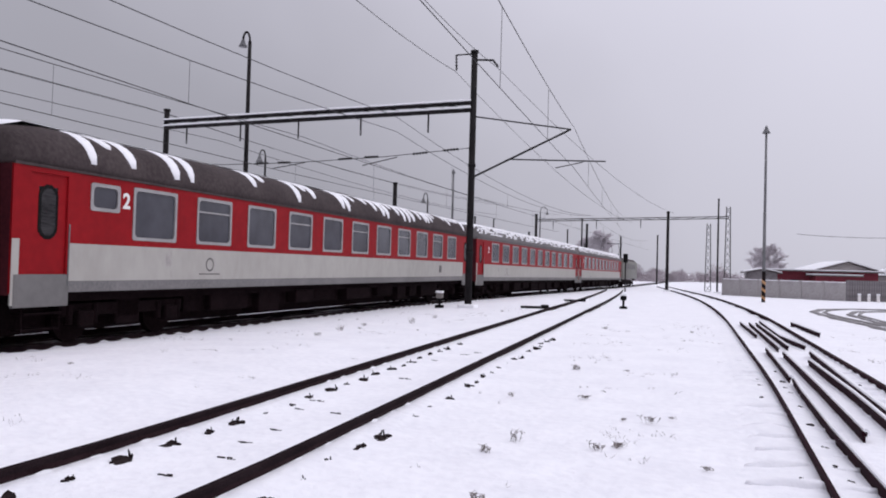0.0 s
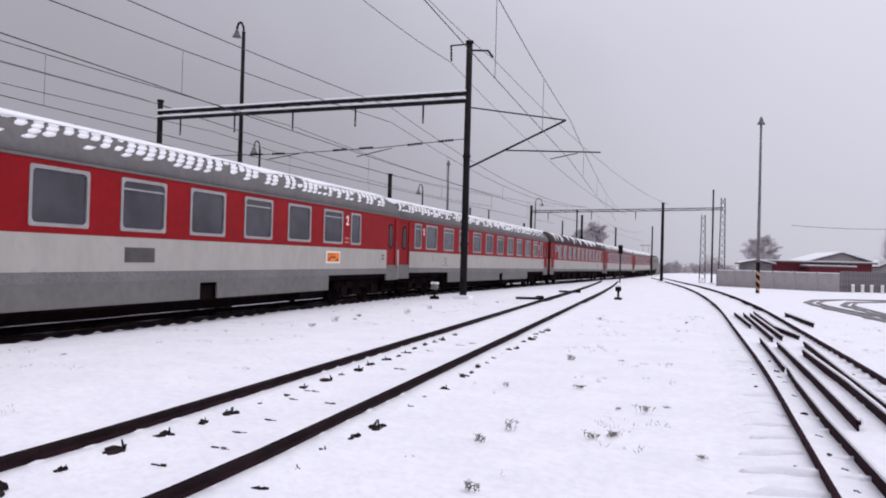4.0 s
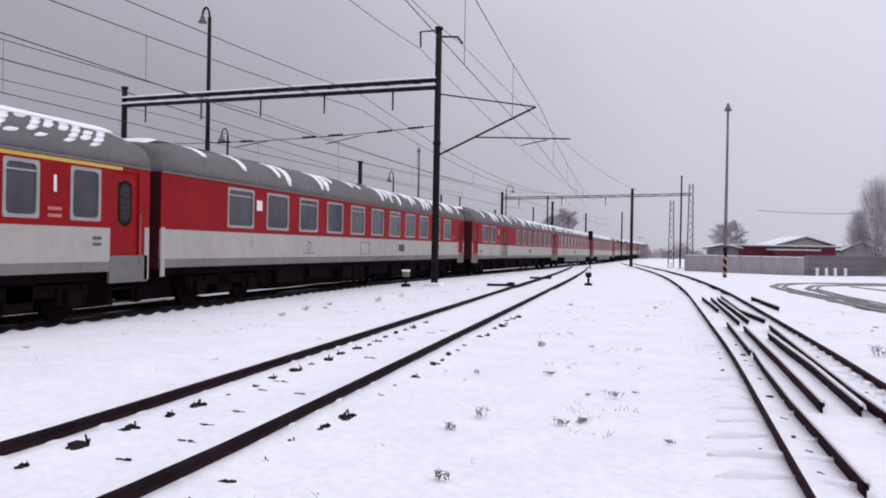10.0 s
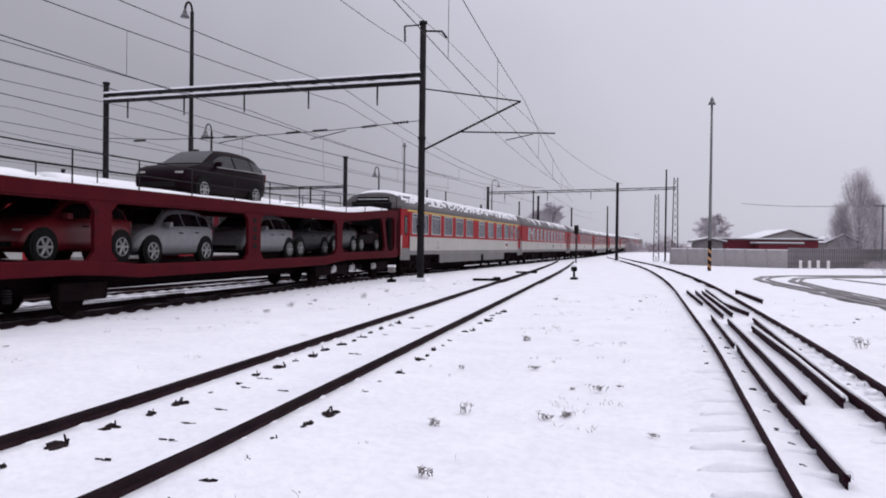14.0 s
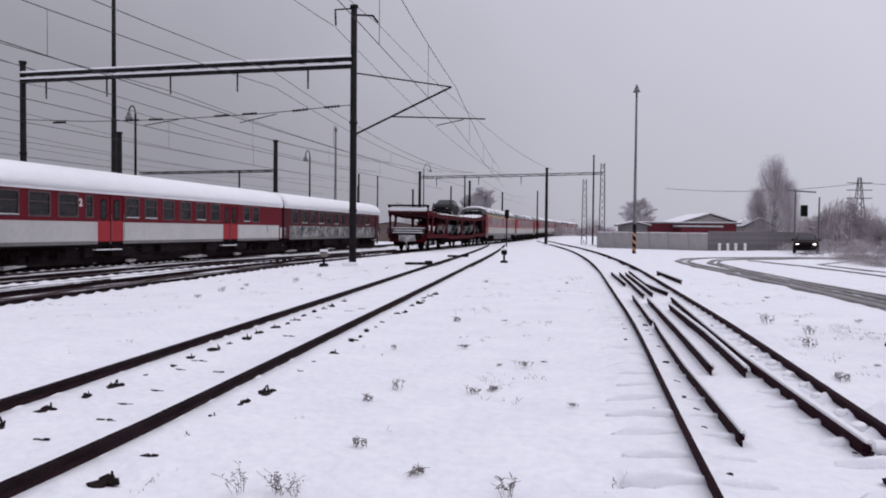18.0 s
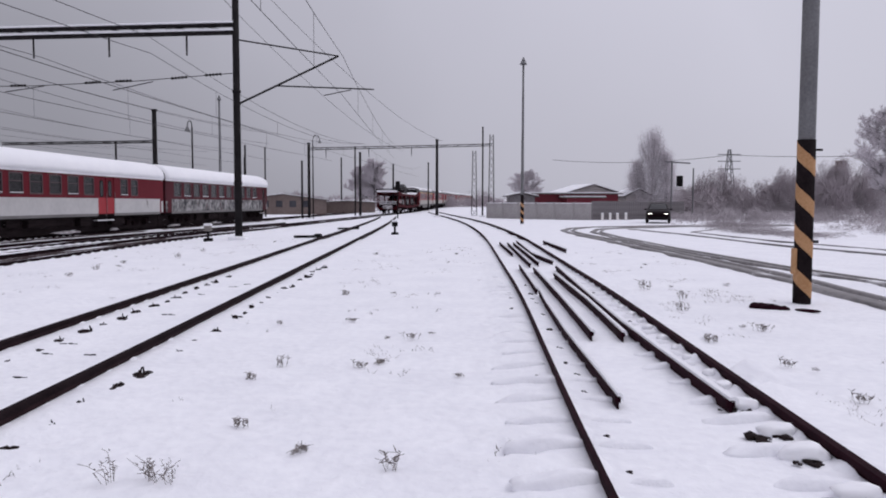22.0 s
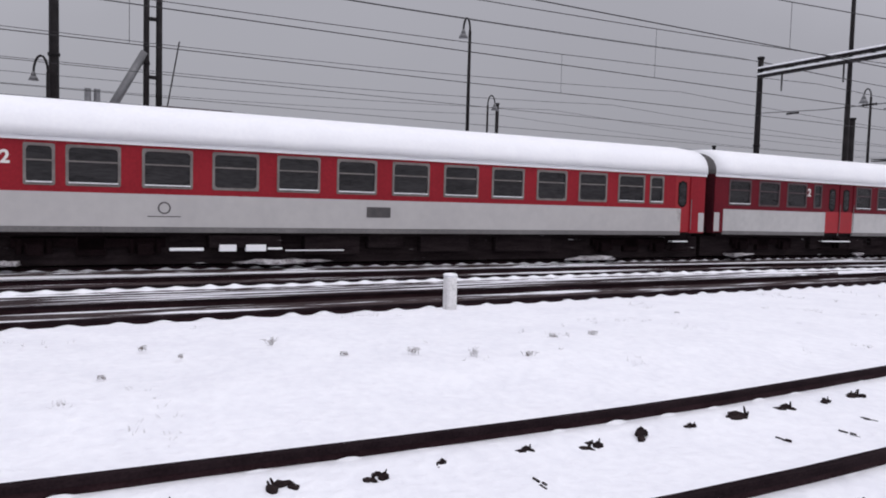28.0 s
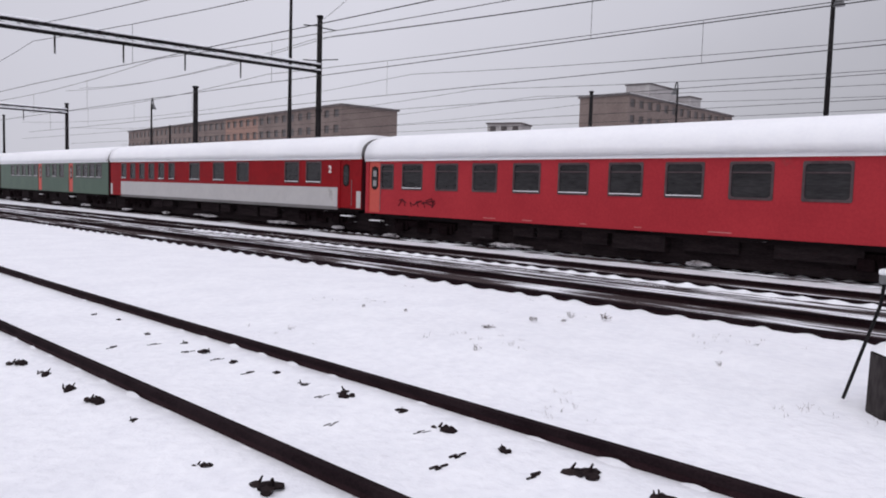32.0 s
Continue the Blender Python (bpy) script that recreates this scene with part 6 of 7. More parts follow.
pipe(bm, [(-0.1, 0, 6.45 + zl), (-4.0, 0.4, 6.22 + zl), (-8.5, 0.85, 6.1 + zl), (-12.5, 1.25, 6.12 + zl), (-16.1, 1.6, 6.3 + zl)], 0.016, 5)
side = part("cross_span", bm, STEEL_DARK, m1, "insulated cross-span wire under the gantry")
for k in (0.6, 2.0, 4.3, 5.6, 8.8, 10.0, 13.8):
    bm = bmesh.new()
    insulator(bm, (-k, k * 0.1, 6.44 - 0.2 * smooth_step(0, 4, k) - 0.12 * smooth_step(4, 8.5, k) + zl), (-k - 0.7, k * 0.1 + 0.07, 6.44 - 0.2 * smooth_step(0, 4, k + 0.7) - 0.12 * smooth_step(4, 8.5, k + 0.7) + zl), 0.06)
    part("insulator", bm, STEEL_DARK, side)
for k in (3.4, 8.0):
    bm = bmesh.new()
    tube(bm, (-k, k * 0.1, 6.25 + zl - 0.02 * k), (-k - 1.6, k * 0.1, 5.85 + zl), 0.02, n=5)
    part("steady_arm", bm, STEEL_DARK, side)
mast(-24.77, 31.4, 8.97, "dark catenary mast at the gantry's far end", 0.15)
beam((-8.7, 29.77, 8.0), (-24.77, 31.4, 8.05), "dark trussed gantry beam with snow along the top")

mast(-2.47, 80, 7.75, "dark catenary mast by the curve", 0.16)
mast(-15.66, 79, 7.35, "dark catenary mast by the curve", 0.16)
mast(3.2, 80.1, 8.25, "tall latticed steel mast by the fence", lattice=True)
mast(2.3, 80.6, 9.1, "slim tall mast by the fence", 0.09)
mast(1.5, 85.5, 6.9, "latticed steel mast by the curve", lattice=True)
beam((-2.47, 80, 6.95), (3.2, 80.1, 7.1), "far gantry beam over the curve", 0.2, 0, False)
beam((-2.47, 80, 6.95), (-15.66, 79, 6.6), "far gantry beam over the main track", 0.2, 3, False)
for x, y, top, r in ((-17.3, 83.4, 5.7, 0.12), (-13.0, 94.3, 8.0, 0.1), (-12.4, 94.4, 7.3, 0.16), (-8.8, 99.8, 6.1, 0.12), (-20.3, 50.7, 7.5, 0.17), (-26.6, 41.9, 7.05, 0.17), (-24.7, 96.5, 8.0, 0.1), (-29.0, 1.5, 11.5, 0.17), (-24.4, -45, 7.6, 0.17), (-39.2, 45.3, 6.3, 0.14), (-34, 120, 8, 0.14), (-20, 128, 8.4, 0.14), (-6, 140, 8.2, 0.14)):
    mast(x, y, top, "dark catenary mast among the yard tracks", r, False)
beam((-20.3, 50.7, 5.3), (-31, 51.5, 5.2), "thin far gantry beam", 0.12, 0, False)

# double mast with its strut
dm = mast(-28.79, 4.35, 11.5, "twin-post dark anchor mast with a slanting strut", 0.11, False)
bm = bmesh.new()
tube(bm, (0, 0.42, 0), (0, 0.42, 11.8), 0.12, 0.1, 12)
for z in (2, 4, 6, 8):
    box(bm, -0.05, 0.05, 0, 0.42, z, z + 0.12)
part("second_post", bm, STEEL_DARK, dm, "", True)
bm = bmesh.new()
tube(bm, (0, -0.05, 6.9), (0, -1.6, 4.0), 0.14, 0.16, 10)
part("strut", bm, STEEL_GREY, dm, "grey slanting strut", True)
bm = bmesh.new()
tube(bm, (0, 1.1, 7.4), (0, 0.62, 4.6), 0.025, n=6)
part("stay_rod", bm, STEEL_DARK, dm)

# gantries on the other side of the yard
m_gr = mast(-25.9, -34.5, 10.7, "dark catenary mast with brackets at a gantry's end", 0.16)
bm = bmesh.new()
tube(bm, (0.1, 0, 10.5), (0.9, -0.2, 10.45), 0.03, n=6)
tube(bm, (-0.1, 0, 10.45), (-0.9, 0.2, 10.4), 0.03, n=6)
tube(bm, (0.1, 0, 8.7), (0.9, -0.2, 8.65), 0.03, n=6)
tube(bm, (-0.1, 0, 8.75), (-1.1, 0.2, 8.9), 0.03, n=6)
part("brackets", bm, STEEL_DARK, m_gr)
mast(-9.0, -35.8, 9.0, "dark catenary mast at the gantry's near end", 0.16)
beam((-25.9, -34.5, 7.75), (-9.0, -35.8, 7.75), "dark trussed gantry beam with snow on top", 0.32, 6)
mast(-26.4, -71.5, 8.3, "far dark gantry mast", 0.16)
mast(-9.5, -73, 8.3, "far dark gantry mast", 0.16)
beam((-26.4, -71.5, 7.4), (-9.5, -73, 7.4), "far trussed gantry beam", 0.3, 3)

# concrete pillar mast
pm = thing("concrete_pillar_mast", pose(-7.34, -2.12, ground_z(-7.3, -2.3)), "weathered concrete pillar mast on a snow-capped block", "mast", "catenary masts")
bm = bmesh.new()
tube(bm, (0, 0, 0.3), (0, 0, 3.95), 0.15, 0.141, 20)
part("post", bm, PILLAR_POST, pm, "streaked concrete post", True)
bm = bmesh.new()
tube(bm, (0, 0, 3.95), (0, 0, 9.6), 0.142, 0.125, 20)
tube(bm, (0, 0, 3.9), (0, 0, 3.98), 0.148, n=20)
part("upper_post", bm, STEEL_DARK, pm, "dark upper post", True)
bm = bmesh.new()
n8 = [(0.285 * math.cos(radians(22.5 + 45 * k)) * 1.05, 0.285 * math.sin(radians(22.5 + 45 * k)) * 1.05) for k in range(8)]
lo = [bm.verts.new((x * 1.03, y * 1.03, -0.1)) for x, y in n8]
hi = [bm.verts.new((x, y, 0.47)) for x, y in n8]
for k in range(8):
    bm.faces.new((lo[k], lo[(k + 1) % 8], hi[(k + 1) % 8], hi[k]))
bm.faces.new(hi)
bm.faces.new(lo[::-1])
bmesh.ops.bevel(bm, geom=bm.edges[:], offset=0.03, segments=2, affect="EDGES")
part("foundation_block", bm, PILLAR, pm, "dark stained concrete block")
bm = bmesh.new()
ring = [[bm.verts.new((x * f, y * f, z + 0.015 * noise.noise((x * 5, y * 5, z)))) for x, y in n8] for f, z in ((0.98, 0.46), (0.95, 0.485), (0.75, 0.51), (0.45, 0.525))]
for a, b in zip(ring, ring[1:]):
    for k in range(8):
        bm.faces.new((a[k], a[(k + 1) % 8], b[(k + 1) % 8], b[k]))
bm.faces.new(ring[-1])
part("snow_cap", bm, SNOW_ROOF, pm, "cap of snow on the block", True)
for z, w in ((1.72, 0.012), (1.98, 0.012)):
    bm = bmesh.new()
    tube(bm, (0, 0, z - w), (0, 0, z + w), 0.156, n=20)
    part("steel_band", bm, STEEL_DARK, pm)
bm = bmesh.new()
soft_box(bm, -0.04, 0.04, -0.19, -0.13, 1.6, 1.95, 0.02)
part("switch_box", bm, BLACK, pm, "small black box on the post")
bm = bmesh.new()
tube(bm, (0.2, 0.1, 7.6), (3.6, 0.3, 7.3), 0.03, n=6)
tube(bm, (0.2, 0.1, 5.4), (3.6, 0.3, 7.3), 0.04, n=6)
part("cantilever", bm, STEEL_DARK, pm)
post = thing("track_marker", pose(-7.45, -2.5, ground_z(-7.5, -2.5)), "bent marker rod with a snow-capped knob beside the pillar", "marker")
bm = bmesh.new()
pipe(bm, [(0, -0.12, 0), (0.0, 0.02, 0.5), (0.0, 0.1, 0.78), (0, 0.12, 1.0)], 0.014, 6)
part("rod", bm, STEEL_DARK, post)
bm = bmesh.new()
soft_box(bm, -0.035, 0.035, 0.08, 0.17, 0.94, 1.02, 0.02)
part("knob", bm, STEEL_GREY, post)
bm = bmesh.new()
soft_box(bm, -0.04, 0.04, 0.075, 0.175, 1.01, 1.06, 0.02)
part("snow_cap", bm, SNOW_ROOF, post)

# lamps
lamp_post(-25.97, 40.37, 15.6, "tall yard lamp with a curved neck and bell head", (-0.35, -0.2), 0.13, bell=0.36)
lamp_post(-29.0, 17.65, 9.7, "yard lamp with a curved neck and bell head", (-0.22, -0.2), 0.08)
lamp_post(-38.3, 24.8, 8.0, "yard lamp with a short curved neck", (0.3, 0.3), 0.07, bell=0.3)
lamp_post(-30.6, 50.2, 10.0, "yard lamp with a curved neck and bell head", (-0.35, -0.25), 0.09, bell=0.4)
lamp_post(-23.07, 65.7, 8.3, "yard lamp with a curved neck and bell head", (-0.35, -0.15), 0.08, bell=0.35)
lamp_post(-20.9, 66.4, 10.7, "slim tall yard lamp", None, 0.11, material=STEEL_GREY)
lamp_post(-32.4, -11.0, 9.9, "slim yard lamp with a bell head", (0.3, 0.3), 0.1, bell=0.3)
lamp_post(-28.6, 1.3, 6.1, "small bell lamp on a dark post", (-0.4, -0.4), 0.07, bell=0.22)
lamp_post(-62.3, -32.8, 11.6, "yard lamp with a curved neck before the flats", (-0.5, -0.5), 0.1, bell=0.45)
lamp_post(-26.4, -37.9, 13.5, "slim tall yard lamp post", None, 0.1)
lamp_post(-30.6, -64.2, 8.8, "yard lamp with a curved neck", (-0.3, -0.3), 0.09, bell=0.35)
lamp_post(4.3, 53.0, 11.4, "tall grey lamp post with a warning-striped foot", None, 0.085, 2.0, STEEL_GREY, 0.34)
lamp_post(-15.3, 79.3, 8.2, "small yard lamp beside a far mast", (0.7, 0.1), 0.06, bell=0.25)

# striped pole near the road
sp = thing("striped_pole", pose(5.38, 11.7, ground_z(5.4, 11.7)), "grey pole with black and yellow warning bands", "pole")
bm = bmesh.new()
tube(bm, (0, 0, -0.1), (0, 0, 9.0), 0.128, 0.115, 20)
part("pole", bm, STEEL_GREY, sp, "grey upper pole", True)
helix(sp, 0.13, 0.0, 2.5, 0.62)
bm = bmesh.new()
soft_box(bm, -0.18, -0.12, -0.08, 0.02, 0.45, 0.85, 0.012)
part("plate", bm, YELLOW, sp, "yellow and black plate fixed to the pole")
bm = bmesh.new()
tube(bm, (0.14, 0, 2.35), (0.24, 0, 2.35), 0.02, n=6)
tube(bm, (0.14, 0, 0.95), (0.22, 0, 0.95), 0.025, n=6)
part("bolt", bm, STEEL_DARK, sp)


# ---- overhead lines ----
def sag(a, b, drop, n=14):
    a, b = Vector(a), Vector(b)
    return [a + (b - a) * k / n - Vector((0, 0, 4 * drop * (k / n) * (1 - k / n))) for k in range(n + 1)]


def overhead(points, z_contact, z_carry, label, droppers=True, r=0.012, drop=0.9):
    """Carrying wire and contact wire over one track, support by support."""
    th = thing("overhead_line", Matrix(), label, "overhead line", "overhead lines")
    carry = z_carry if isinstance(z_carry, tuple) else (z_carry,) * len(points)
    for (xa, ya), (xb, yb), za, zb in zip(points, points[1:], carry, carry[1:]):
        top = sag((xa, ya, za), (xb, yb, zb), drop)
        bm = bmesh.new()
        pipe(bm, top, r, 4)
        part("carrying_wire", bm, WIRE, th)
        bm = bmesh.new()
        low = sag((xa, ya, z_contact), (xb, yb, z_contact), 0.05)
        pipe(bm, low, r, 4)
        part("contact_wire", bm, WIRE, th)
        if droppers:
            for k in range(2, 13, 3):
                bm = bmesh.new()
                tube(bm, top[k], low[k], 0.007, n=4)
                part("dropper", bm, WIRE, th)
    return th


overhead([(near_x(-36), -36), (-3.72, -2.3), (-4.7, 31.1), (near_x(72), 79)], 5.75, (8.2, 9.0, 7.35, 7.2), "overhead wires above the side track", drop=0.5)
overhead([(-12.1, -73), (-12.1, -35.5), (-12.15, 30.2), (main_x(80), 80), (main_x(140), 140)], 5.55, 7.3, "overhead wires above the main track", drop=1.03)
overhead([(-17.2, -73), (-17.2, -35), (-16.8, 30.6), (-13.2, 79)], 5.5, 7.25, "overhead wires above the middle track", drop=0.55)
overhead([(-23.5, -72), (-22.8, -34.7), (-21.4, 31), (-19.8, 79)], 5.6, 7.25, "overhead wires above the parked coaches", drop=0.5)
for x, z in ((-28.5, 7.6), (-33.5, 7.4), (-39, 7.6), (-45, 7.8)):
    overhead([(x, -90), (x, -30), (x, 30), (x + 2, 95)], z - 1.75, z, "overhead wires above a far yard track", False, 0.011, 0.8)
for y in (-90, -30, 30, 95):
    mast(-45.0 if y != 95 else -43.0, y, 8.6, "dark catenary mast beyond the far yard tracks", 0.14, False)
    mast(-26.8, y, 8.2, "dark catenary mast beside the far yard tracks", 0.13, False) if y != 30 and y != -30 else None


def feeder(points, label, drop=0.9, r=0.013):
    th = thing("feeder_wire", Matrix(), label, "wire", "feeder wires")
    for a, b in zip(points, points[1:]):
        bm = bmesh.new()
        pipe(bm, sag(a, b, drop), r, 4)
        part("wire", bm, WIRE, th)
    return th


feeder([(-25.9, -34.5, 10.4), (-8.2, -2.4, 9.9), (-9.3, 29.3, 9.5), (-6.0, 80, 6.6)], "feeder wire strung from mast to mast")
feeder([(-9.0, -35.8, 9.2), (-6.0, -2.3, 9.6), (-7.6, 29.4, 9.6), (-1.9, 80, 7.6)], "feeder wire strung from mast to mast")
feeder([(-12.1, -35.5, 7.95), (-12.2, 30.2, 7.95), (main_x(80), 80, 7.3)], "second carrying wire above the main track", 1.0)
for dx, dz in ((0.0, 0.0), (-1.2, 0.35)):
    feeder([(-26.5 + dx, -72, 9.4 + dz), (-25.5 + dx, -34.5, 9.4 + dz), (-24.8 + dx, 31.4, 8.75 + dz), (-19 + dx, 79, 8.2 + dz)], "feeder wire over the yard", 0.6)
loop_th = thing("wire_loop", Matrix(), "coiled spare wire hanging from the overhead line", "wire")
bm = bmesh.new()
pipe(bm, [(-24.2 + 0.0 * a, -13.5 + 0.75 * math.cos(a), 9.4 + 0.62 * math.sin(a)) for a in [2 * math.pi * k / 18 for k in range(18)]], 0.014, 4)
part("coil", bm, WIRE, loop_th)

# ---- beyond the siding ----
road_car = car(pose(13, 50, 0), CAR_DARK, "dark car with lit headlights on the snowy road", 0.95, True, "")


def fence_run(points, w, h, material, label, cap=True, name="fence", gap=0.0):
    th = thing(name, Matrix(), label, "fence")
    bm = bmesh.new()
    box(bm, -w / 2 + 0.05, w / 2 - 0.05, -0.04, 0.04, 0, h)
    panel = mesh_of("panel", bm, material)
    bm = bmesh.new()
    soft_box(bm, -0.09, 0.09, -0.09, 0.09, 0, h + 0.1, 0.02)
    post = mesh_of("post", bm, material)
    bm = bmesh.new()
    soft_box(bm, -w / 2 + 0.03, w / 2 - 0.03, -0.07, 0.07, h, h + 0.06, 0.02)
    snow = mesh_of("snow_cap", bm, SNOW_ROOF)
    for (xa, ya), (xb, yb) in zip(points, points[1:]):
        n = max(1, round(math.hypot(xb - xa, yb - ya) / w))
        ang = math.degrees(math.atan2(yb - ya, xb - xa))
        for k in range(n):
            f = (k + 0.5) / n
            x, y = xa + (xb - xa) * f, ya + (yb - ya) * f
            m = pose(x, y, ground_z(x, y) - 0.1 + 0.04 * noise.noise((x, y, 0)), 0, 0, ang)
            p = part("panel", panel, None, th)
            m = m @ Matrix.Diagonal(((math.hypot(xb - xa, yb - ya) / n) / w * (1 - gap), 1, 1, 1))
            p.matrix_local = m
            if cap:
                c = part("snow_cap", snow, None, th)
                c.matrix_local = m
            q = part("post", post, None, th)
            x, y = xa + (xb - xa) * k / n, ya + (yb - ya) * k / n
            q.matrix_local = pose(x, y, ground_z(x, y) - 0.1, 0, 0, ang)
    return th


fence_run([(2.6, 73.4), (5.3, 69.7), (11.2, 65.0)], 2.0, 1.5, FENCE, "pale grey concrete panel fence dusted with snow")
fence_run([(11.2, 65.0), (17, 70), (22, 76)], 0.26, 1.6, BARK, "dark grey paling fence behind the road", False, "paling_fence", 0.35)


def low_house(m, w, d, h, wall, rise, label, windows=(), roof_mat=None, overhang=0.4):
    th = thing("house", m, label, "building")
    bm = bmesh.new()
    holes = [(a, b, c, e) for a, b, c, e in windows]
    t = bmesh.new()
    holes_wall(t, -0.2, 0.0, -w / 2, w / 2, -0.6, h, holes)
    join(bm, t, pose(0, -d / 2, 0, 0, 0, -90))
    t.free()
    box(bm, -w / 2, w / 2, d / 2 - 0.2, d / 2, -0.6, h)
    for s in (-1, 1):
        xa, xb = sorted((s * w / 2, s * (w / 2 - 0.2)))
        box(bm, xa, xb, -d / 2 + 0.2, d / 2 - 0.2, -0.6, h)
    if rise:
        for y in (-d / 2, d / 2 - 0.2):
            vs = [bm.verts.new(p) for p in ((-w / 2, y, h), (w / 2, y, h), (0, y, h + rise), (-w / 2, y + 0.2, h), (w / 2, y + 0.2, h), (0, y + 0.2, h + rise))]
            bm.faces.new(vs[:3])
            bm.faces.new(vs[3:])
            bm.faces.new((vs[0], vs[2], vs[5], vs[3]))
            bm.faces.new((vs[1], vs[2], vs[5], vs[4]))
    walls = part("wall", bm, wall, th)
    for a, b, c, e in holes:
        bm = bmesh.new()
        t = bmesh.new()
        box(t, -0.14, -0.1, a, b, c, e)
        join(bm, t, pose(0, -d / 2, 0, 0, 0, -90))
        t.free()
        part("window", bm, GLASS, walls)
    for name, lift, mt, o in (("roof", 0.0, roof_mat or ROOF_FELT, overhang), ("roof_snow", 0.1, SNOW_ROOF, overhang - 0.06)):
        bm = bmesh.new()
        z = h + lift
        outline = [(-w / 2 - o, z), (0, z + rise), (w / 2 + o, z), (w / 2 + o, z + 0.1), (0, z + rise + 0.1), (-w / 2 - o, z + 0.1)] if rise else [(-w / 2 - o, z), (w / 2 + o, z), (w / 2 + o, z + 0.12), (-w / 2 - o, z + 0.12)]
        sweep(bm, [(0, -d / 2 - o, 0), (0, d / 2 + o, 0)], outline)
        part(name, bm, mt, th)
    return th


low_house(pose(11.8, 84, -0.3, 0, 0, 4), 9.5, 5, 2.4, BRICK_RED, 0, "low red shed with a flat snowy roof", [(-3, -2.2, 0.8, 1.6), (0.5, 1.4, 0.8, 1.6)])
low_house(pose(15.2, 96, -0.4, 0, 0, 8), 8.2, 8, 2.3, PLASTER, 1.35, "pale gabled house behind the red shed", [(-1.5, -0.6, 1.0, 1.9), (1.2, 2.1, 1.0, 1.9)], ROOF_FELT, 0.5)
low_house(pose(6.2, 79.5, -0.3, 0, 0, 3), 2.6, 2.4, 2.1, BARK, 0.35, "small dark hut with a snow-laden roof")
low_house(pose(12.6, 80.5, -0.3, 0, 0, 4), 3.6, 3.0, 2.0, BRICK_RED, 0, "small red lean-to with thick snow on its roof")
low_house(pose(20.0, 90, -0.4, 0, 0, 8), 3.0, 4, 2.2, PLASTER, 0.9, "small pale gabled shed")
low_house(pose(-27.5, 118, -0.6, 0, 0, 12), 13, 8, 1.9, BLOCK_WALL, 0.9, "long low station building with a snowy roof", [(-5 + 2 * k, -4 + 2 * k, 0.9, 1.9) for k in range(5)])
low_house(pose(-19, 128, -0.6, 0, 0, 8), 9, 6, 1.5, BLOCK_WALL, 0.3, "long low shed with a snowy roof")


# ---- trees and bushes ----
def grow(bm, twigs, rnd, p, d, length, r, depth, up):
    n = 3
    for k in range(n):
        q = p + d * length / n
        if r > 0.012:
            tube(bm, p, q, r, r * 0.86, 5, False)
        else:
            twigs.append((p.copy(), q.copy()))
        p, r = q, r * 0.86
        d = (d + Vector((rnd.uniform(-0.22, 0.22), rnd.uniform(-0.22, 0.22), rnd.uniform(-0.05, 0.15) * up))).normalized()
        if depth:
            for _ in range(2 if k < n - 1 else 3):
                side = Vector((rnd.uniform(-1, 1), rnd.uniform(-1, 1), rnd.uniform(-0.1, 0.9) * up)).normalized()
                grow(bm, twigs, rnd, p, (d * 0.55 + side * 0.75).normalized(), length * rnd.uniform(0.45, 0.68), r * 0.58, depth - 1, up)
        else:
            for _ in range(9):
                e = Vector((rnd.uniform(-1, 1), rnd.uniform(-1, 1), rnd.uniform(-0.5, 1))).normalized()
                twigs.append((p.copy(), p + (d * 0.4 + e * 0.8) * length * 0.6))


def ribbons(twigs, w):
    verts, faces = [], []
    for k, (a, b) in enumerate(twigs):
        d = b - a
        s = Vector((-d.y, d.x, 0.3 * d.z))
        s = s.normalized() * w if s.length > 1e-6 else Vector((w, 0, 0))
        o = d.cross(s)
        o = o.normalized() * w if o.length > 1e-6 else Vector((0, w, 0))
        i = len(verts)
        verts += [a + s, a - s * 0.5 + o, a - s * 0.5 - o, b]
        faces += [(i, i + 1, i + 3), (i + 1, i + 2, i + 3), (i + 2, i, i + 3)]
    me = bpy.data.meshes.new("crown")
    me.from_pydata([tuple(v) for v in verts], [], faces)
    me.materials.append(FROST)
    return me


def frosted_tree(x, y, height, label, seed, depth=3, trunk=0.35, spread=0.55, up=1.0, tw=0.018):
    rnd = random.Random(seed)
    th = thing("frosted_tree", pose(x, y, ground_z(x, y) - 0.05), label, "tree", "frosted bare trees")
    bm, twigs = bmesh.new(), []
    p, r = Vector((0, 0, 0)), height * 0.018
    d = Vector((0, 0, 1))
    n = 7
    for k in range(n):
        q = p + d * height / n * 0.92
        tube(bm, p, q, r, r * 0.84, 7, False)
        p, r = q, r * 0.84
        d = (d + Vector((rnd.uniform(-0.06, 0.06), rnd.uniform(-0.06, 0.06), 0))).normalized()
        if (k + 1) / n > trunk:
            for _ in range(4):
                a = rnd.uniform(0, 6.28)
                f = 0.45 + 0.6 * math.sin(math.pi * min(1.0, 0.12 + 0.8 * (k + 1) / n))
                side = Vector((math.cos(a) * spread, math.sin(a) * spread, rnd.uniform(0.3, 0.9) * up)).normalized()
                grow(bm, twigs, rnd, p, side, height * 0.26 * f * rnd.uniform(0.7, 1.15), r * 0.5, depth - 1, up)
    part("trunk", bm, BARK, th)
    part("crown", ribbons(twigs, tw), None, th, "hoar-frosted twigs")
    return th


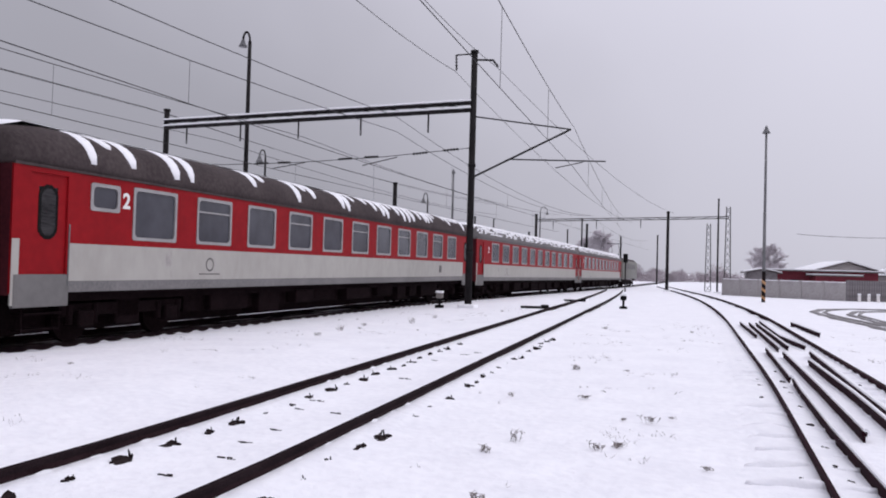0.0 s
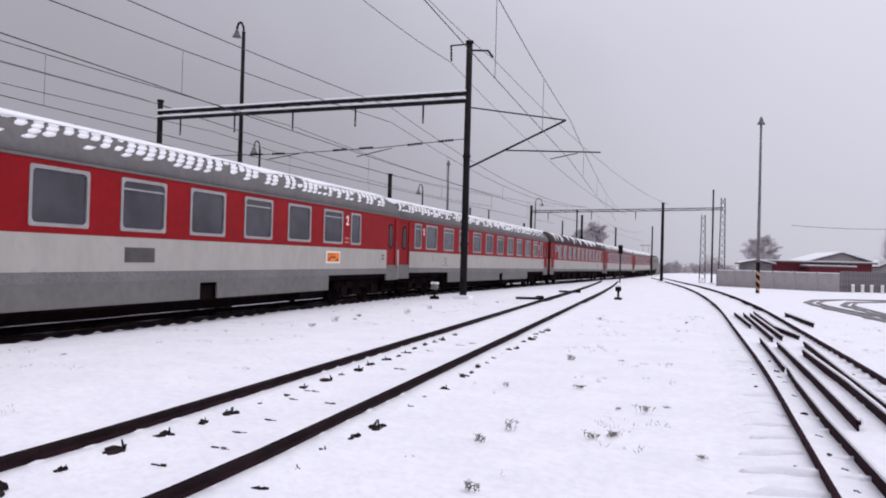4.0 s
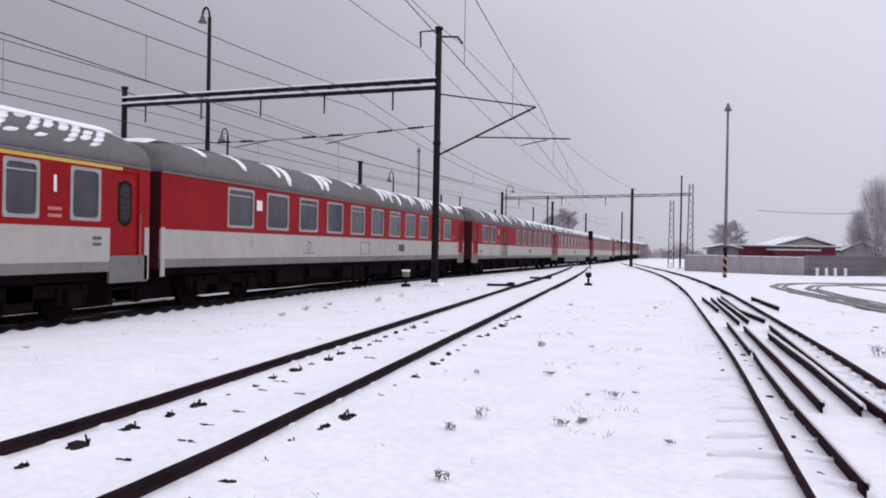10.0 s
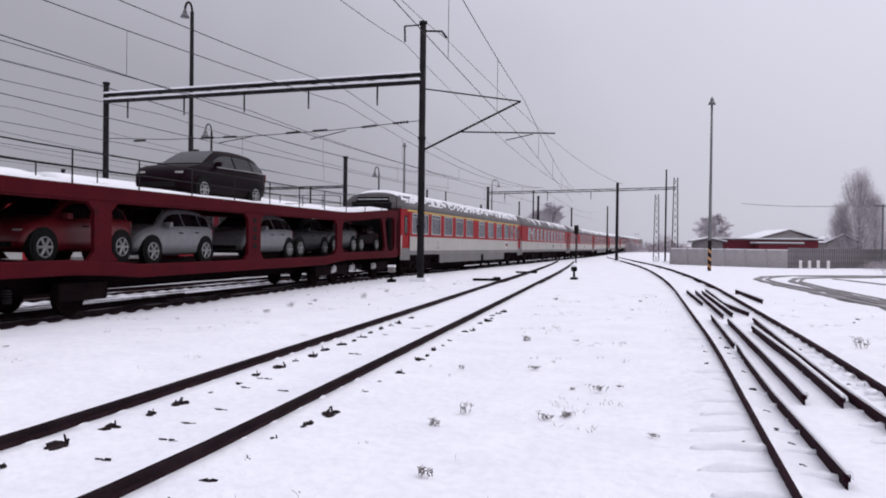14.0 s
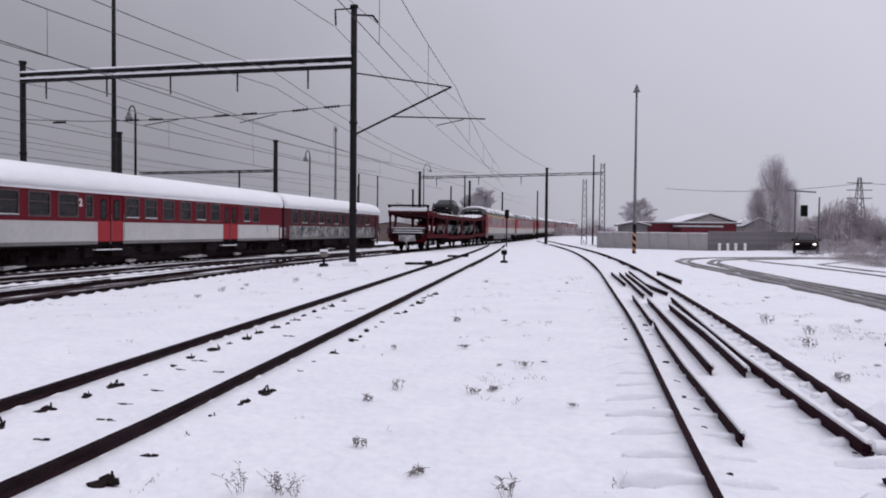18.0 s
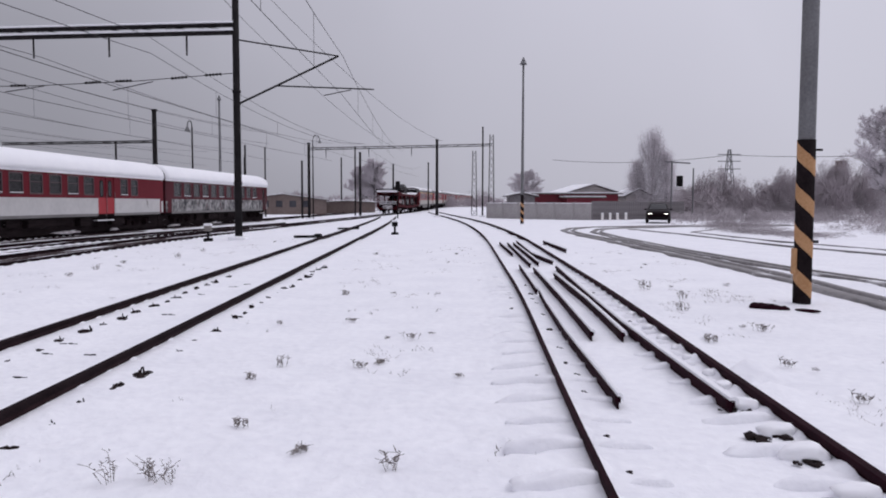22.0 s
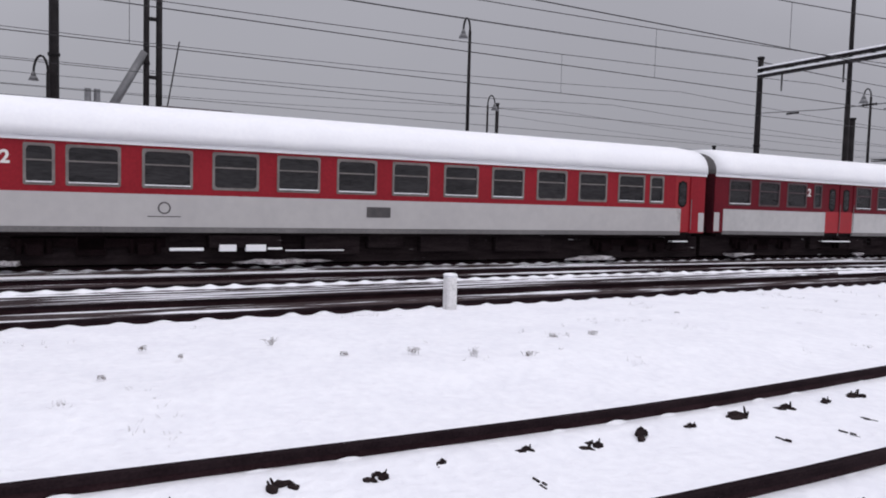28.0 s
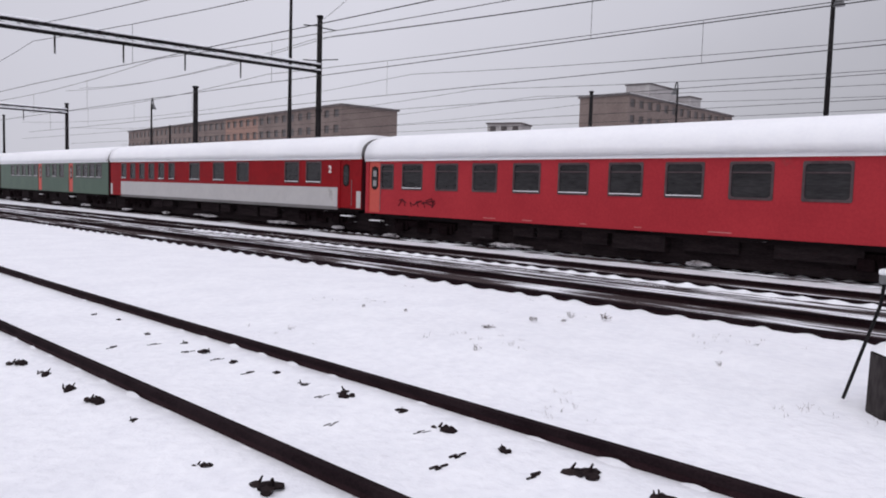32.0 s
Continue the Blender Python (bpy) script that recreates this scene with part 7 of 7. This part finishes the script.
def column_tree(x, y, height, radius, label, seed):
    """A slender tree of steep limbs in fine frosted twigs, its outline soft and tapering."""
    rnd = random.Random(seed)
    th = thing("frosted_tree", pose(x, y, ground_z(x, y) - 0.05), label, "tree", "frosted bare trees")
    bm, twigs = bmesh.new(), []
    tube(bm, (0, 0, 0), (0.1, 0, height * 0.5), height * 0.02, height * 0.011, 7, False)
    tube(bm, (0.1, 0, height * 0.5), (0.0, 0.1, height * 0.93), height * 0.011, 0.01, 6, False)
    for k in range(int(45 * radius)):
        f = rnd.random() ** 0.9
        z0 = height * (0.06 + 0.72 * f)
        a = rnd.uniform(0, 6.283)
        out = radius * (1 - 0.78 * f ** 1.5) * math.sqrt(rnd.uniform(0.03, 1.1))
        top = min(height * rnd.uniform(0.97, 1.02), z0 + height * rnd.uniform(0.16, 0.34))
        start, end = Vector((0.06, 0.03, z0)), Vector((out * math.cos(a), out * math.sin(a), top))
        bend = (start + end) / 2 + Vector((0.3 * out * math.cos(a), 0.3 * out * math.sin(a), -0.06 * height))
        limb = [start * (1 - t) ** 2 + bend * (2 * t * (1 - t)) + end * t ** 2 for t in (0, 0.25, 0.5, 0.75, 1.0)]
        for j in range(4):
            tube(bm, limb[j], limb[j + 1], 0.03 - 0.006 * j, 0.024 - 0.006 * j, 4, False)
        for _ in range(170):
            t = rnd.random() ** 0.6
            q = start * (1 - t) ** 2 + bend * (2 * t * (1 - t)) + end * t ** 2
            e = Vector((rnd.gauss(0, 1), rnd.gauss(0, 1), rnd.uniform(-0.3, 1.3))).normalized()
            g = q + Vector((rnd.gauss(0, 0.22), rnd.gauss(0, 0.22), rnd.gauss(0, 0.22)))
            twigs.append((g, g + e * rnd.uniform(0.14, 0.36)))
    part("trunk", bm, BARK, th)
    part("crown", ribbons(twigs, 0.009), None, th, "hoar-frosted twigs")
    return th


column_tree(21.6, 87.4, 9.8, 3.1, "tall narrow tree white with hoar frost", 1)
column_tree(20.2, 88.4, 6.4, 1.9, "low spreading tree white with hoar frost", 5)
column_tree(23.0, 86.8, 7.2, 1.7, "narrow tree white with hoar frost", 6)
frosted_tree(7.9, 95, 4.9, "round bare tree dusted with frost", 2, 3, 0.3, 1.0, 0.7, 0.014)
frosted_tree(38.5, 70, 8.6, "bare frosted tree at the bank", 3, 3, 0.25, 0.8, 0.9, 0.016)
frosted_tree(43, 74, 8.0, "bare frosted tree at the bank", 4, 3, 0.25, 0.8, 0.9, 0.016)
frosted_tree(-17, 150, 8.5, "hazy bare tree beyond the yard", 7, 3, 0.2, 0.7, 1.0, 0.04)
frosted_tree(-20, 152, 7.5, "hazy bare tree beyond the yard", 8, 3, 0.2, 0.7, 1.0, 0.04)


def thicket(name, points, count, radius, label, material, tw=0.02, depth=6.0, twigs=60, flat=1.0, short=1.0):
    """A belt of frosted brushwood: rounded clumps of thin twigs fanning up and out from their roots."""
    rnd = random.Random(len(points) + count)
    verts, faces = [], []
    for _ in range(count):
        k = rnd.randrange(len(points) - 1)
        f = rnd.random()
        (xa, ya, ha), (xb, yb, hb) = points[k], points[k + 1]
        bx, by = xa + (xb - xa) * f + rnd.uniform(-1.5, 1.5), ya + (yb - ya) * f + rnd.uniform(0, depth)
        h = (ha + (hb - ha) * f) * (0.8 + 0.7 * noise.noise((bx * 0.16, by * 0.1, 7))) * rnd.uniform(0.55, 1.1)
        r = radius * rnd.uniform(0.6, 1.3)
        z = ground_z(bx, by)
        for _ in range(twigs):
            th, up = rnd.uniform(0, 6.283), rnd.random() ** 0.7
            out = math.sqrt(max(0.0, 1 - up * up)) * rnd.uniform(0.5, 1.0)
            tip = Vector((bx + r * out * math.cos(th), by + r * out * math.sin(th), z + h * up * flat * rnd.uniform(0.75, 1.0)))
            a = tip + Vector((rnd.gauss(0, 0.15) * r - 0.25 * r * out * math.cos(th), rnd.gauss(0, 0.15) * r, -h * short * rnd.uniform(0.10, 0.28)))
            i = len(verts)
            s = Vector((tw, 0.3 * tw, 0))
            verts += [a - s, a + s, tip, a + Vector((0, tw, 0))]
            faces += [(i, i + 1, i + 2), (i + 1, i + 3, i + 2)]
    me = bpy.data.meshes.new(name)
    me.from_pydata([tuple(v) for v in verts], [], faces)
    me.materials.append(material)
    tagged(new(name, me), label, "bushes", kind="stuff")


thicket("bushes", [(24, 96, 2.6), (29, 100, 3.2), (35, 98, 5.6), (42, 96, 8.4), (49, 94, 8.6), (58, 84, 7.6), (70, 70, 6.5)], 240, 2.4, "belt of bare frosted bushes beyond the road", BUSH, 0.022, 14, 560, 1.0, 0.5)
thicket("low_brush", [(16.5, 50, 0.9), (24, 56, 1.3), (33, 54, 1.5), (44, 46, 1.6), (56, 40, 1.5)], 420, 1.1, "pale frosted grass and low brush on a bank", BRUSH, 0.022, 26, 110)
thicket("dry_grass", [(15.5, 31, 0.5), (15.0, 36, 0.5), (17, 46, 0.6)], 260, 0.8, "dry frosted grass poking out of the snow", BRUSH, 0.013, 5, 60)
thicket("dry_grass", [(20, 28, 0.6), (26, 33, 0.8), (34, 36, 0.9), (44, 34, 0.9)], 320, 1.0, "dry frosted grass poking out of the snow", BRUSH, 0.016, 14, 70)
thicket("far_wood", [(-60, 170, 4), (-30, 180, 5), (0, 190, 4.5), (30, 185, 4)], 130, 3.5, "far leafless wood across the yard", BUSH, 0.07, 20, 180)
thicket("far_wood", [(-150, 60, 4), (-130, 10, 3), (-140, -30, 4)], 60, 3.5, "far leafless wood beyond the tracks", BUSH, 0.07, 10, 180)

# short white posts before the paling fence
for x, y in ((11.9, 64.4), (12.6, 64.7), (13.3, 65.1), (14.1, 65.5)):
    st = thing("bollard", pose(x, y, ground_z(x, y)), "short white-painted post before the fence", "bollard", "white posts before the fence")
    bm = bmesh.new()
    soft_box(bm, -0.1, 0.1, -0.1, 0.1, -0.05, 0.55, 0.03)
    part("post", bm, PAINT_MARK, st)
    bm = bmesh.new()
    soft_box(bm, -0.11, 0.11, -0.11, 0.11, 0.54, 0.62, 0.03)
    part("snow_cap", bm, SNOW_ROOF, st, "cap of snow", True)

# signal frame beyond the road, pylon, chimney
sg = thing("signal_frame", pose(20.2, 72.2, ground_z(20, 72)), "dark signal frame with a hanging box", "signal")
bm = bmesh.new()
tube(bm, (-0.5, 0, 0), (-0.5, 0, 5.4), 0.08, n=8)
tube(bm, (1.5, 0, 0), (1.5, 0, 4.7), 0.07, n=8)
tube(bm, (-1.1, 0, 5.3), (1.2, 0, 5.15), 0.07, n=8)
part("frame", bm, STEEL_GREY, sg)
bm = bmesh.new()
soft_box(bm, 0.0, 0.5, -0.25, 0.25, 3.0, 4.0, 0.05)
part("box", bm, BLACK, sg)
py = thing("power_pylon", pose(52.1, 151.2, -0.5), "far latticed power pylon", "pylon")
bm = bmesh.new()
for s in (-1, 1):
    for e in (-1, 1):
        tube(bm, (s * 1.2, e * 1.2, 0), (s * 0.2, e * 0.2, 11.8), 0.09, n=5)
for z in (8.0, 9.5, 10.8):
    tube(bm, (-2.2, 0, z), (2.2, 0, z), 0.09, n=5)
for k in range(7):
    f0, f1 = 1.2 - 0.13 * k, 1.2 - 0.13 * (k + 1)
    tube(bm, (-f0, -f0, 1.5 * k), (f1, -f1, 1.5 * k + 1.5), 0.05, n=4)
    tube(bm, (f0, -f0, 1.5 * k), (-f1, -f1, 1.5 * k + 1.5), 0.05, n=4)
part("lattice", bm, STEEL_GREY, py)
feeder([(20, 170, 10.2), (52.1, 151.2, 10.2), (90, 120, 10.2)], "far power line beyond the bushes", 1.0, 0.04)
tw = thing("brick_tower", pose(57, 117, -0.6), "small dark brick tower above the bushes", "building")
bm = bmesh.new()
soft_box(bm, -0.6, 0.6, -0.6, 0.6, 0, 8, 0.1)
part("wall", bm, BLOCK_WALL, tw)

# plates by the striped pole
pl = thing("scrap_plate", pose(4.75, 11.0, ground_z(4.7, 11)), "rusty broken plate poking out of the snow", "scrap")
bm = bmesh.new()
scrap_rnd = random.Random(4)
for cx, cy, sx, sy, sz in ((-0.3, 0.03, 0.12, 0.09, 0.07), (-0.12, 0.0, 0.17, 0.1, 0.06), (0.05, -0.02, 0.12, 0.07, 0.05), (0.38, 0.0, 0.16, 0.05, 0.025)):
    t = bmesh.new()
    bmesh.ops.create_icosphere(t, subdivisions=2, radius=1)
    for v in t.verts:
        v.co *= 1 + scrap_rnd.uniform(-0.2, 0.2)
    join(bm, t, Matrix.Translation((cx, cy, 0.01)) @ Matrix.Diagonal((sx, sy, sz, 1)))
    t.free()
part("plate", bm, RUST, pl).matrix_local = pose(0, 0, 0, 0, 0, -32)


# ---- weeds in the snow ----
def weed_mesh(seed, h, n, spread):
    rnd = random.Random(seed)
    bm = bmesh.new()
    for _ in range(n):
        a = Vector((rnd.gauss(0, spread * 0.4), rnd.gauss(0, spread * 0.4), -0.02))
        hh = h * rnd.uniform(0.5, 1.1)
        lean = Vector((rnd.gauss(0, 0.35), rnd.gauss(0, 0.35), 1))
        pts = [a, a + lean * hh * 0.5, a + lean * hh * 0.8 + Vector((rnd.gauss(0, 0.02), 0, 0)), a + lean * hh + Vector((rnd.gauss(0, 0.05), rnd.gauss(0, 0.05), -0.02 * hh))]
        pipe(bm, pts, 0.003, 3)
        for _ in range(3):
            p = a + lean * hh * rnd.uniform(0.3, 0.95)
            q = p + Vector((rnd.uniform(-0.05, 0.05), rnd.uniform(-0.05, 0.05), rnd.uniform(-0.01, 0.04)))
            tube(bm, p, q, 0.008, 0.003, 3)
    return mesh_of("tuft", bm, WEED)


WEEDS = [weed_mesh(k, h, n, s) for k, (h, n, s) in enumerate(((0.16, 8, 0.09), (0.1, 10, 0.10), (0.3, 7, 0.08), (0.06, 14, 0.12), (0.12, 12, 0.15), (0.22, 12, 0.12)))]


def weed(x, y, kind, size=1.0, turn=0.0):
    th = thing("dry_weed", pose(x, y, ground_z(x, y), 0, 0, turn) @ Matrix.Scale(size, 4), "dry brown weed poking out of the snow", "weed", "dry weeds in the snow")
    part("tuft", WEEDS[kind], None, th)


for x, y, kind, size in ((-1.58, 7.0, 0, 0.9), (-1.73, 6.5, 1, 0.9), (-1.42, 5.1, 1, 0.9), (-0.28, 4.28, 0, 0.9), (-1.85, 4.0, 2, 0.8), (-1.62, 4.05, 5, 0.8), (-1.5, 4.0, 2, 0.6), (-1.79, 12.5, 1, 1.2), (-0.45, 8.5, 4, 0.8), (-0.66, 7.2, 3, 0.8), (0.11, 6.66, 3, 0.5), (3.4, 13.5, 5, 1.2), (3.3, 10.8, 5, 1.0), (2.97, 8.5, 1, 1.2), (3.26, 7.2, 4, 0.8), (3.3, 5.9, 4, 0.8), (-0.89, 4.56, 3, 0.8), (3.8, 9.2, 4, 1.0), (3.7, 12.2, 5, 1.0), (-8.5, 1.07, 1, 1), (-7.95, 1.34, 1, 0.8), (-8.28, 2.35, 5, 0.9), (-7.46, 2.86, 1, 0.9), (-7.3, 3.6, 4, 1), (-6.93, 4.1, 5, 0.8), (-6.7, 4.65, 4, 0.9), (-7.45, 6.2, 4, 0.9), (-7.3, 0.56, 1, 0.8), (-7.5, 5.6, 1, 1), (-9.3, -6.0, 4, 1.2), (-9.0, -6.3, 5, 0.8), (-6.5, -5.7, 0, 0.8), (-7.4, -8.5, 1, 0.7), (-7.6, -7.9, 1, 0.7), (-7.8, -3.8, 0, 0.6), (-7.5, 20.2, 5, 1.5), (-8.0, 16.6, 5, 1.3), (-7.8, 15.1, 4, 1.2), (-8.2, 18.5, 4, 1.2), (-7.6, 22.5, 5, 1.2), (-6.9, -1.9, 4, 0.8), (-6.95, -1.6, 1, 0.8), (-6.6, -2.0, 3, 0.7)):
    weed(x, y, kind, size * (0.5 if x < -6 else 0.75), x * 77 % 360)
wr = random.Random(9)
for k in range(27):
    zone = ((-2.4, 0.6, 6, 24), (-9.5, -6.3, -8, 28), (3.2, 5.2, 4, 24))[k % 3]
    weed(wr.uniform(zone[0], zone[1]), wr.uniform(zone[2], zone[3]), wr.choice((1, 3, 3, 4)), wr.uniform(0.3, 0.6), wr.uniform(0, 360))


def grass_flecks():
    """Tips of dead grass that show through the snow in loose clusters."""
    rnd = random.Random(31)
    verts, faces = [], []
    for x0, x1, y0, y1, count in ((-2.6, 0.7, 2.5, 26, 2600), (-10.3, -5.4, -10, 30, 5200), (3.0, 5.6, 3, 26, 3000)):
        for _ in range(count):
            x, y = rnd.uniform(x0, x1), rnd.uniform(y0, y1)
            if noise.noise((x * 0.8, y * 0.8, 21)) + 0.5 * noise.noise((x * 3, y * 3, 8)) < 0.42:
                continue
            z = ground_z(x, y) + 0.035 * noise.noise((x * 0.5, y * 0.5, 0)) + 0.02 * noise.noise((x * 1.9, y * 1.9, 3)) - 0.02
            for _ in range(3):
                a = Vector((x + rnd.gauss(0, 0.03), y + rnd.gauss(0, 0.03), z))
                b = a + Vector((rnd.gauss(0, 0.025), rnd.gauss(0, 0.025), rnd.uniform(0.015, 0.055)))
                w = rnd.uniform(0.002, 0.004)
                i = len(verts)
                verts += [(a.x - w, a.y, a.z), (a.x + w, a.y, a.z), tuple(b), (a.x, a.y + w, a.z)]
                faces += [(i, i + 1, i + 2), (i + 1, i + 3, i + 2)]
    me = bpy.data.meshes.new("grass_tips")
    me.from_pydata(verts, [], faces)
    me.materials.append(WEED)
    tagged(new("grass_tips", me), "tips of dead grass showing through the snow", "grass", kind="stuff")


grass_flecks()


# ---- small railway fittings ----
def stone_marker(x, y, h):
    th = thing("marker_stone", pose(x, y, ground_z(x, y)), "white-painted marker stone capped with snow", "marker stone")
    bm = bmesh.new()
    soft_box(bm, -0.09, 0.09, -0.09, 0.09, -0.1, h, 0.04)
    part("stone", bm, WORN_WHITE, th, "flaking white paint", True)
    bm = bmesh.new()
    soft_box(bm, -0.095, 0.095, -0.095, 0.095, h - 0.02, h + 0.05, 0.04)
    part("snow_cap", bm, SNOW_ROOF, th, "cap of snow", True)


stone_marker(-10.42, 5.88, 0.5)


def dwarf_signal(x, y, label, lean=0.0, h=0.7, w=0.2):
    th = thing("dwarf_signal", pose(x, y, ground_z(x, y), lean, 0, 0), label, "signal", "ground signals and switch stands")
    bm = bmesh.new()
    tube(bm, (0, 0, 0), (0, 0, h * 0.6), 0.05, n=8)
    soft_box(bm, -0.16, 0.16, -0.12, 0.12, -0.05, 0.1, 0.03)
    part("stand", bm, BLACK, th)
    bm = bmesh.new()
    soft_box(bm, -w, w, -0.1, 0.1, h * 0.6, h * 0.95, 0.05)
    part("head", bm, CONCRETE if x < -5 else BLACK, th)
    bm = bmesh.new()
    soft_box(bm, -w - 0.01, w + 0.01, -0.11, 0.11, h * 0.95, h * 1.1, 0.03)
    part("snow_cap", bm, SNOW_ROOF, th)


dwarf_signal(-2.9, 34.5, "dark dwarf signal standing in the snow", 0, 0.6, 0.13)
dwarf_signal(-9.6, 29.0, "snow-capped switch lantern beside the main track", 0, 0.6, 0.14)
for x, y, turn in ((-6.2, 31.1, 20), (-6.0, 41, 12)):
    sw = thing("switch_rod", pose(x, y, ground_z(x, y), 0, 0, turn), "dark switch rod lying beside the rail", "switch rod")
    bm = bmesh.new()
    soft_box(bm, -0.55, 0.35, -0.06, 0.06, 0, 0.1, 0.03)
    soft_box(bm, 0.3, 0.6, -0.14, 0.14, 0, 0.16, 0.04)
    part("rod", bm, BLACK, sw)
sm = thing("colour_light_signal", pose(-5.73, 70, ground_z(-5.7, 70)), "small dark light signal by the curve", "signal")
bm = bmesh.new()
tube(bm, (0, 0, 0), (0, 0, 3.2), 0.06, n=8)
part("post", bm, STEEL_DARK, sm)
bm = bmesh.new()
soft_box(bm, -0.2, 0.2, -0.1, 0.1, 2.6, 3.4, 0.06)
part("head", bm, BLACK, sm)

# ---- blocks of flats beyond the yard ----
def flats(m, length, depth, h, wall, label, storeys, bays, pink=(), roof_boxes=()):
    """A slab block along +y whose long face looks to +x."""
    th = thing("block_of_flats", m, label, "apartment building", "blocks of flats")
    bw, sh = length / bays, h / storeys
    hole = [(k * bw + bw * 0.24, k * bw + bw * 0.76) for k in range(bays)]
    for name, mt, wanted in (("wall", wall, False), ("pink_wall", BLOCK_PINK, True)):
        bm = bmesh.new()
        for k in range(bays):
            if (k in pink) != wanted:
                continue
            for j in range(storeys):
                a, b = k * bw, (k + 1) * bw
                z0, z1 = j * sh, (j + 1) * sh
                holes_wall(bm, depth / 2 - 0.3, depth / 2, a, b, z0, z1, [(hole[k][0], hole[k][1], z0 + sh * 0.32, z0 + sh * 0.82)])
        if not wanted:
            box(bm, -depth / 2, -depth / 2 + 0.3, 0, length, -1, h)
            for y in (0, length - 0.3):
                box(bm, -depth / 2 + 0.3, depth / 2 - 0.3, y, y + 0.3, -1, h)
        if len(bm.verts):
            body = part(name, bm, mt, th)
    bm = bmesh.new()
    box(bm, depth / 2 - 0.2, depth / 2 - 0.14, 0, bw * 0.52, 0, sh * 0.5)
    pane = mesh_of("window", bm, BLOCK_GLASS)
    for k in range(bays):
        for j in range(storeys):
            p = part("window", pane, None, th)
            p.matrix_local = Matrix.Translation((0, hole[k][0], j * sh + sh * 0.32))
    bm = bmesh.new()
    box(bm, -depth / 2 - 0.3, depth / 2 + 0.3, -0.3, length + 0.3, h, h + 0.35)
    part("roof", bm, ROOF_FELT, th)
    bm = bmesh.new()
    box(bm, -depth / 2, depth / 2, 0, length, h + 0.35, h + 0.5)
    part("roof_snow", bm, SNOW_ROOF, th)
    for y, w, hh in roof_boxes:
        bm = bmesh.new()
        soft_box(bm, -w / 2, w / 2, y - w / 2, y + w / 2, h + 0.35, h + 0.35 + hh, 0.05)
        part("roof_box", bm, wall, th)
    return th


ang = math.degrees(math.atan2(85.2 - 98.5, -106 + 222))
flats(pose(-104.0, -222, -0.5, 0, 0, ang), 116, 12, 16.4, BLOCK_WALL, "long brown five-storey block of flats", 6, 36, (21, 22, 23, 24, 25), [(10 + 12 * k, 1.2, 1.0) for k in range(9)])
flats(pose(-125, -80.3, -0.5, 0, 0, 90), 44, 10.5, 20.5, BLOCK_WALL, "tall brown block of flats with a blind end wall", 7, 14, (), ())
for x, y, w, d, z0, h in ((-141, -79.5, 11, 5, 20.35, 3.0), (-154, -78.5, 5, 4, 20.35, 2.2)):
    rb = thing("roof_house", pose(x, y, z0), "grey lift house on a block's roof", "building", "roof houses")
    bm = bmesh.new()
    soft_box(bm, -w / 2, w / 2, -d / 2, d / 2, 0, h, 0.08)
    part("wall", bm, FENCE, rb)
    bm = bmesh.new()
    box(bm, -w / 2 - 0.2, w / 2 + 0.2, -d / 2 - 0.2, d / 2 + 0.2, h, h + 0.25)
    part("roof", bm, ROOF_FELT, rb)
flats(pose(-154, -132, -0.5, 0, 0, 20), 9, 8, 19.5, FENCE, "small far grey tower block", 7, 3)
bb = thing("relay_box", pose(-32.5, 6.5, ground_z(-32, 5)), "dark flat-roofed relay cabin dusted with snow", "cabin")
bm = bmesh.new()
soft_box(bm, -1.4, 1.4, -1.2, 1.2, 0, 5.2, 0.05)
part("wall", bm, LOCO, bb)
bm = bmesh.new()
box(bm, -1.6, 1.6, -1.4, 1.4, 5.2, 5.35)
part("roof", bm, ROOF_FELT, bb)
ch = thing("chimney", pose(-59.9, 5.8, -0.5), "pair of grey chimney pots behind the coaches", "chimney")
for dy in (-0.35, 0.25):
    bm = bmesh.new()
    tube(bm, (0, dy, 0), (0, dy, 9.4), 0.22, n=12)
    part("flue", bm, STEEL_GREY, ch)

# ---- what moves ----
# how far the first joint has run past its reference place, by time
RUN = [(0, -22.9), (1, -11.4), (2.5, 6.2), (7.5, 65.5), (10, 95.2), (12, 119.2), (13, 130.6), (16, 165.9), (19, 199.8), (23, 245.3), (32, 349.3)]


def run(t):
    for (a, u), (b, v) in zip(RUN, RUN[1:]):
        if t <= b:
            return u + (v - u) * (t - a) / (b - a)
    return RUN[-1][1]


def motions():
    times = [0, 1, 2, 3, 4, 5, 6, 7, 8, 9, 10, 11, 12, 13, 14, 15, 16, 17, 18, 19, 20, 21, 22, 23, 24, 25, 26, 27, 28, 29, 30, 31, 32]
    for ob, offset in MOVERS:
        base, dy, dz, turn = offset if isinstance(offset, tuple) else (offset, 0, 0, 0)
        walk(ob, [(t, on_track(main_x, GAP_Y + run(t) + base) @ pose(0, dy, dz, 0, 0, turn)) for t in times])
    drive = [(0, -26.0, 74), (14, -18.8, 66), (17, -16.7, 63.5), (18, -16.0, 63), (19, -15.3, 62), (20, -14.7, 61.2), (23, -14.4, 57.5), (24.5, -14.1, 56), (28, -13.9, 55), (32, -13.9, 55)]
    walk(road_car, [(t, pose(-r * math.sin(radians(a)), r * math.cos(radians(a)), ground_z(12, 50) + 0.0, 0, 0, 180 + a)) for t, a, r in drive])


motions()
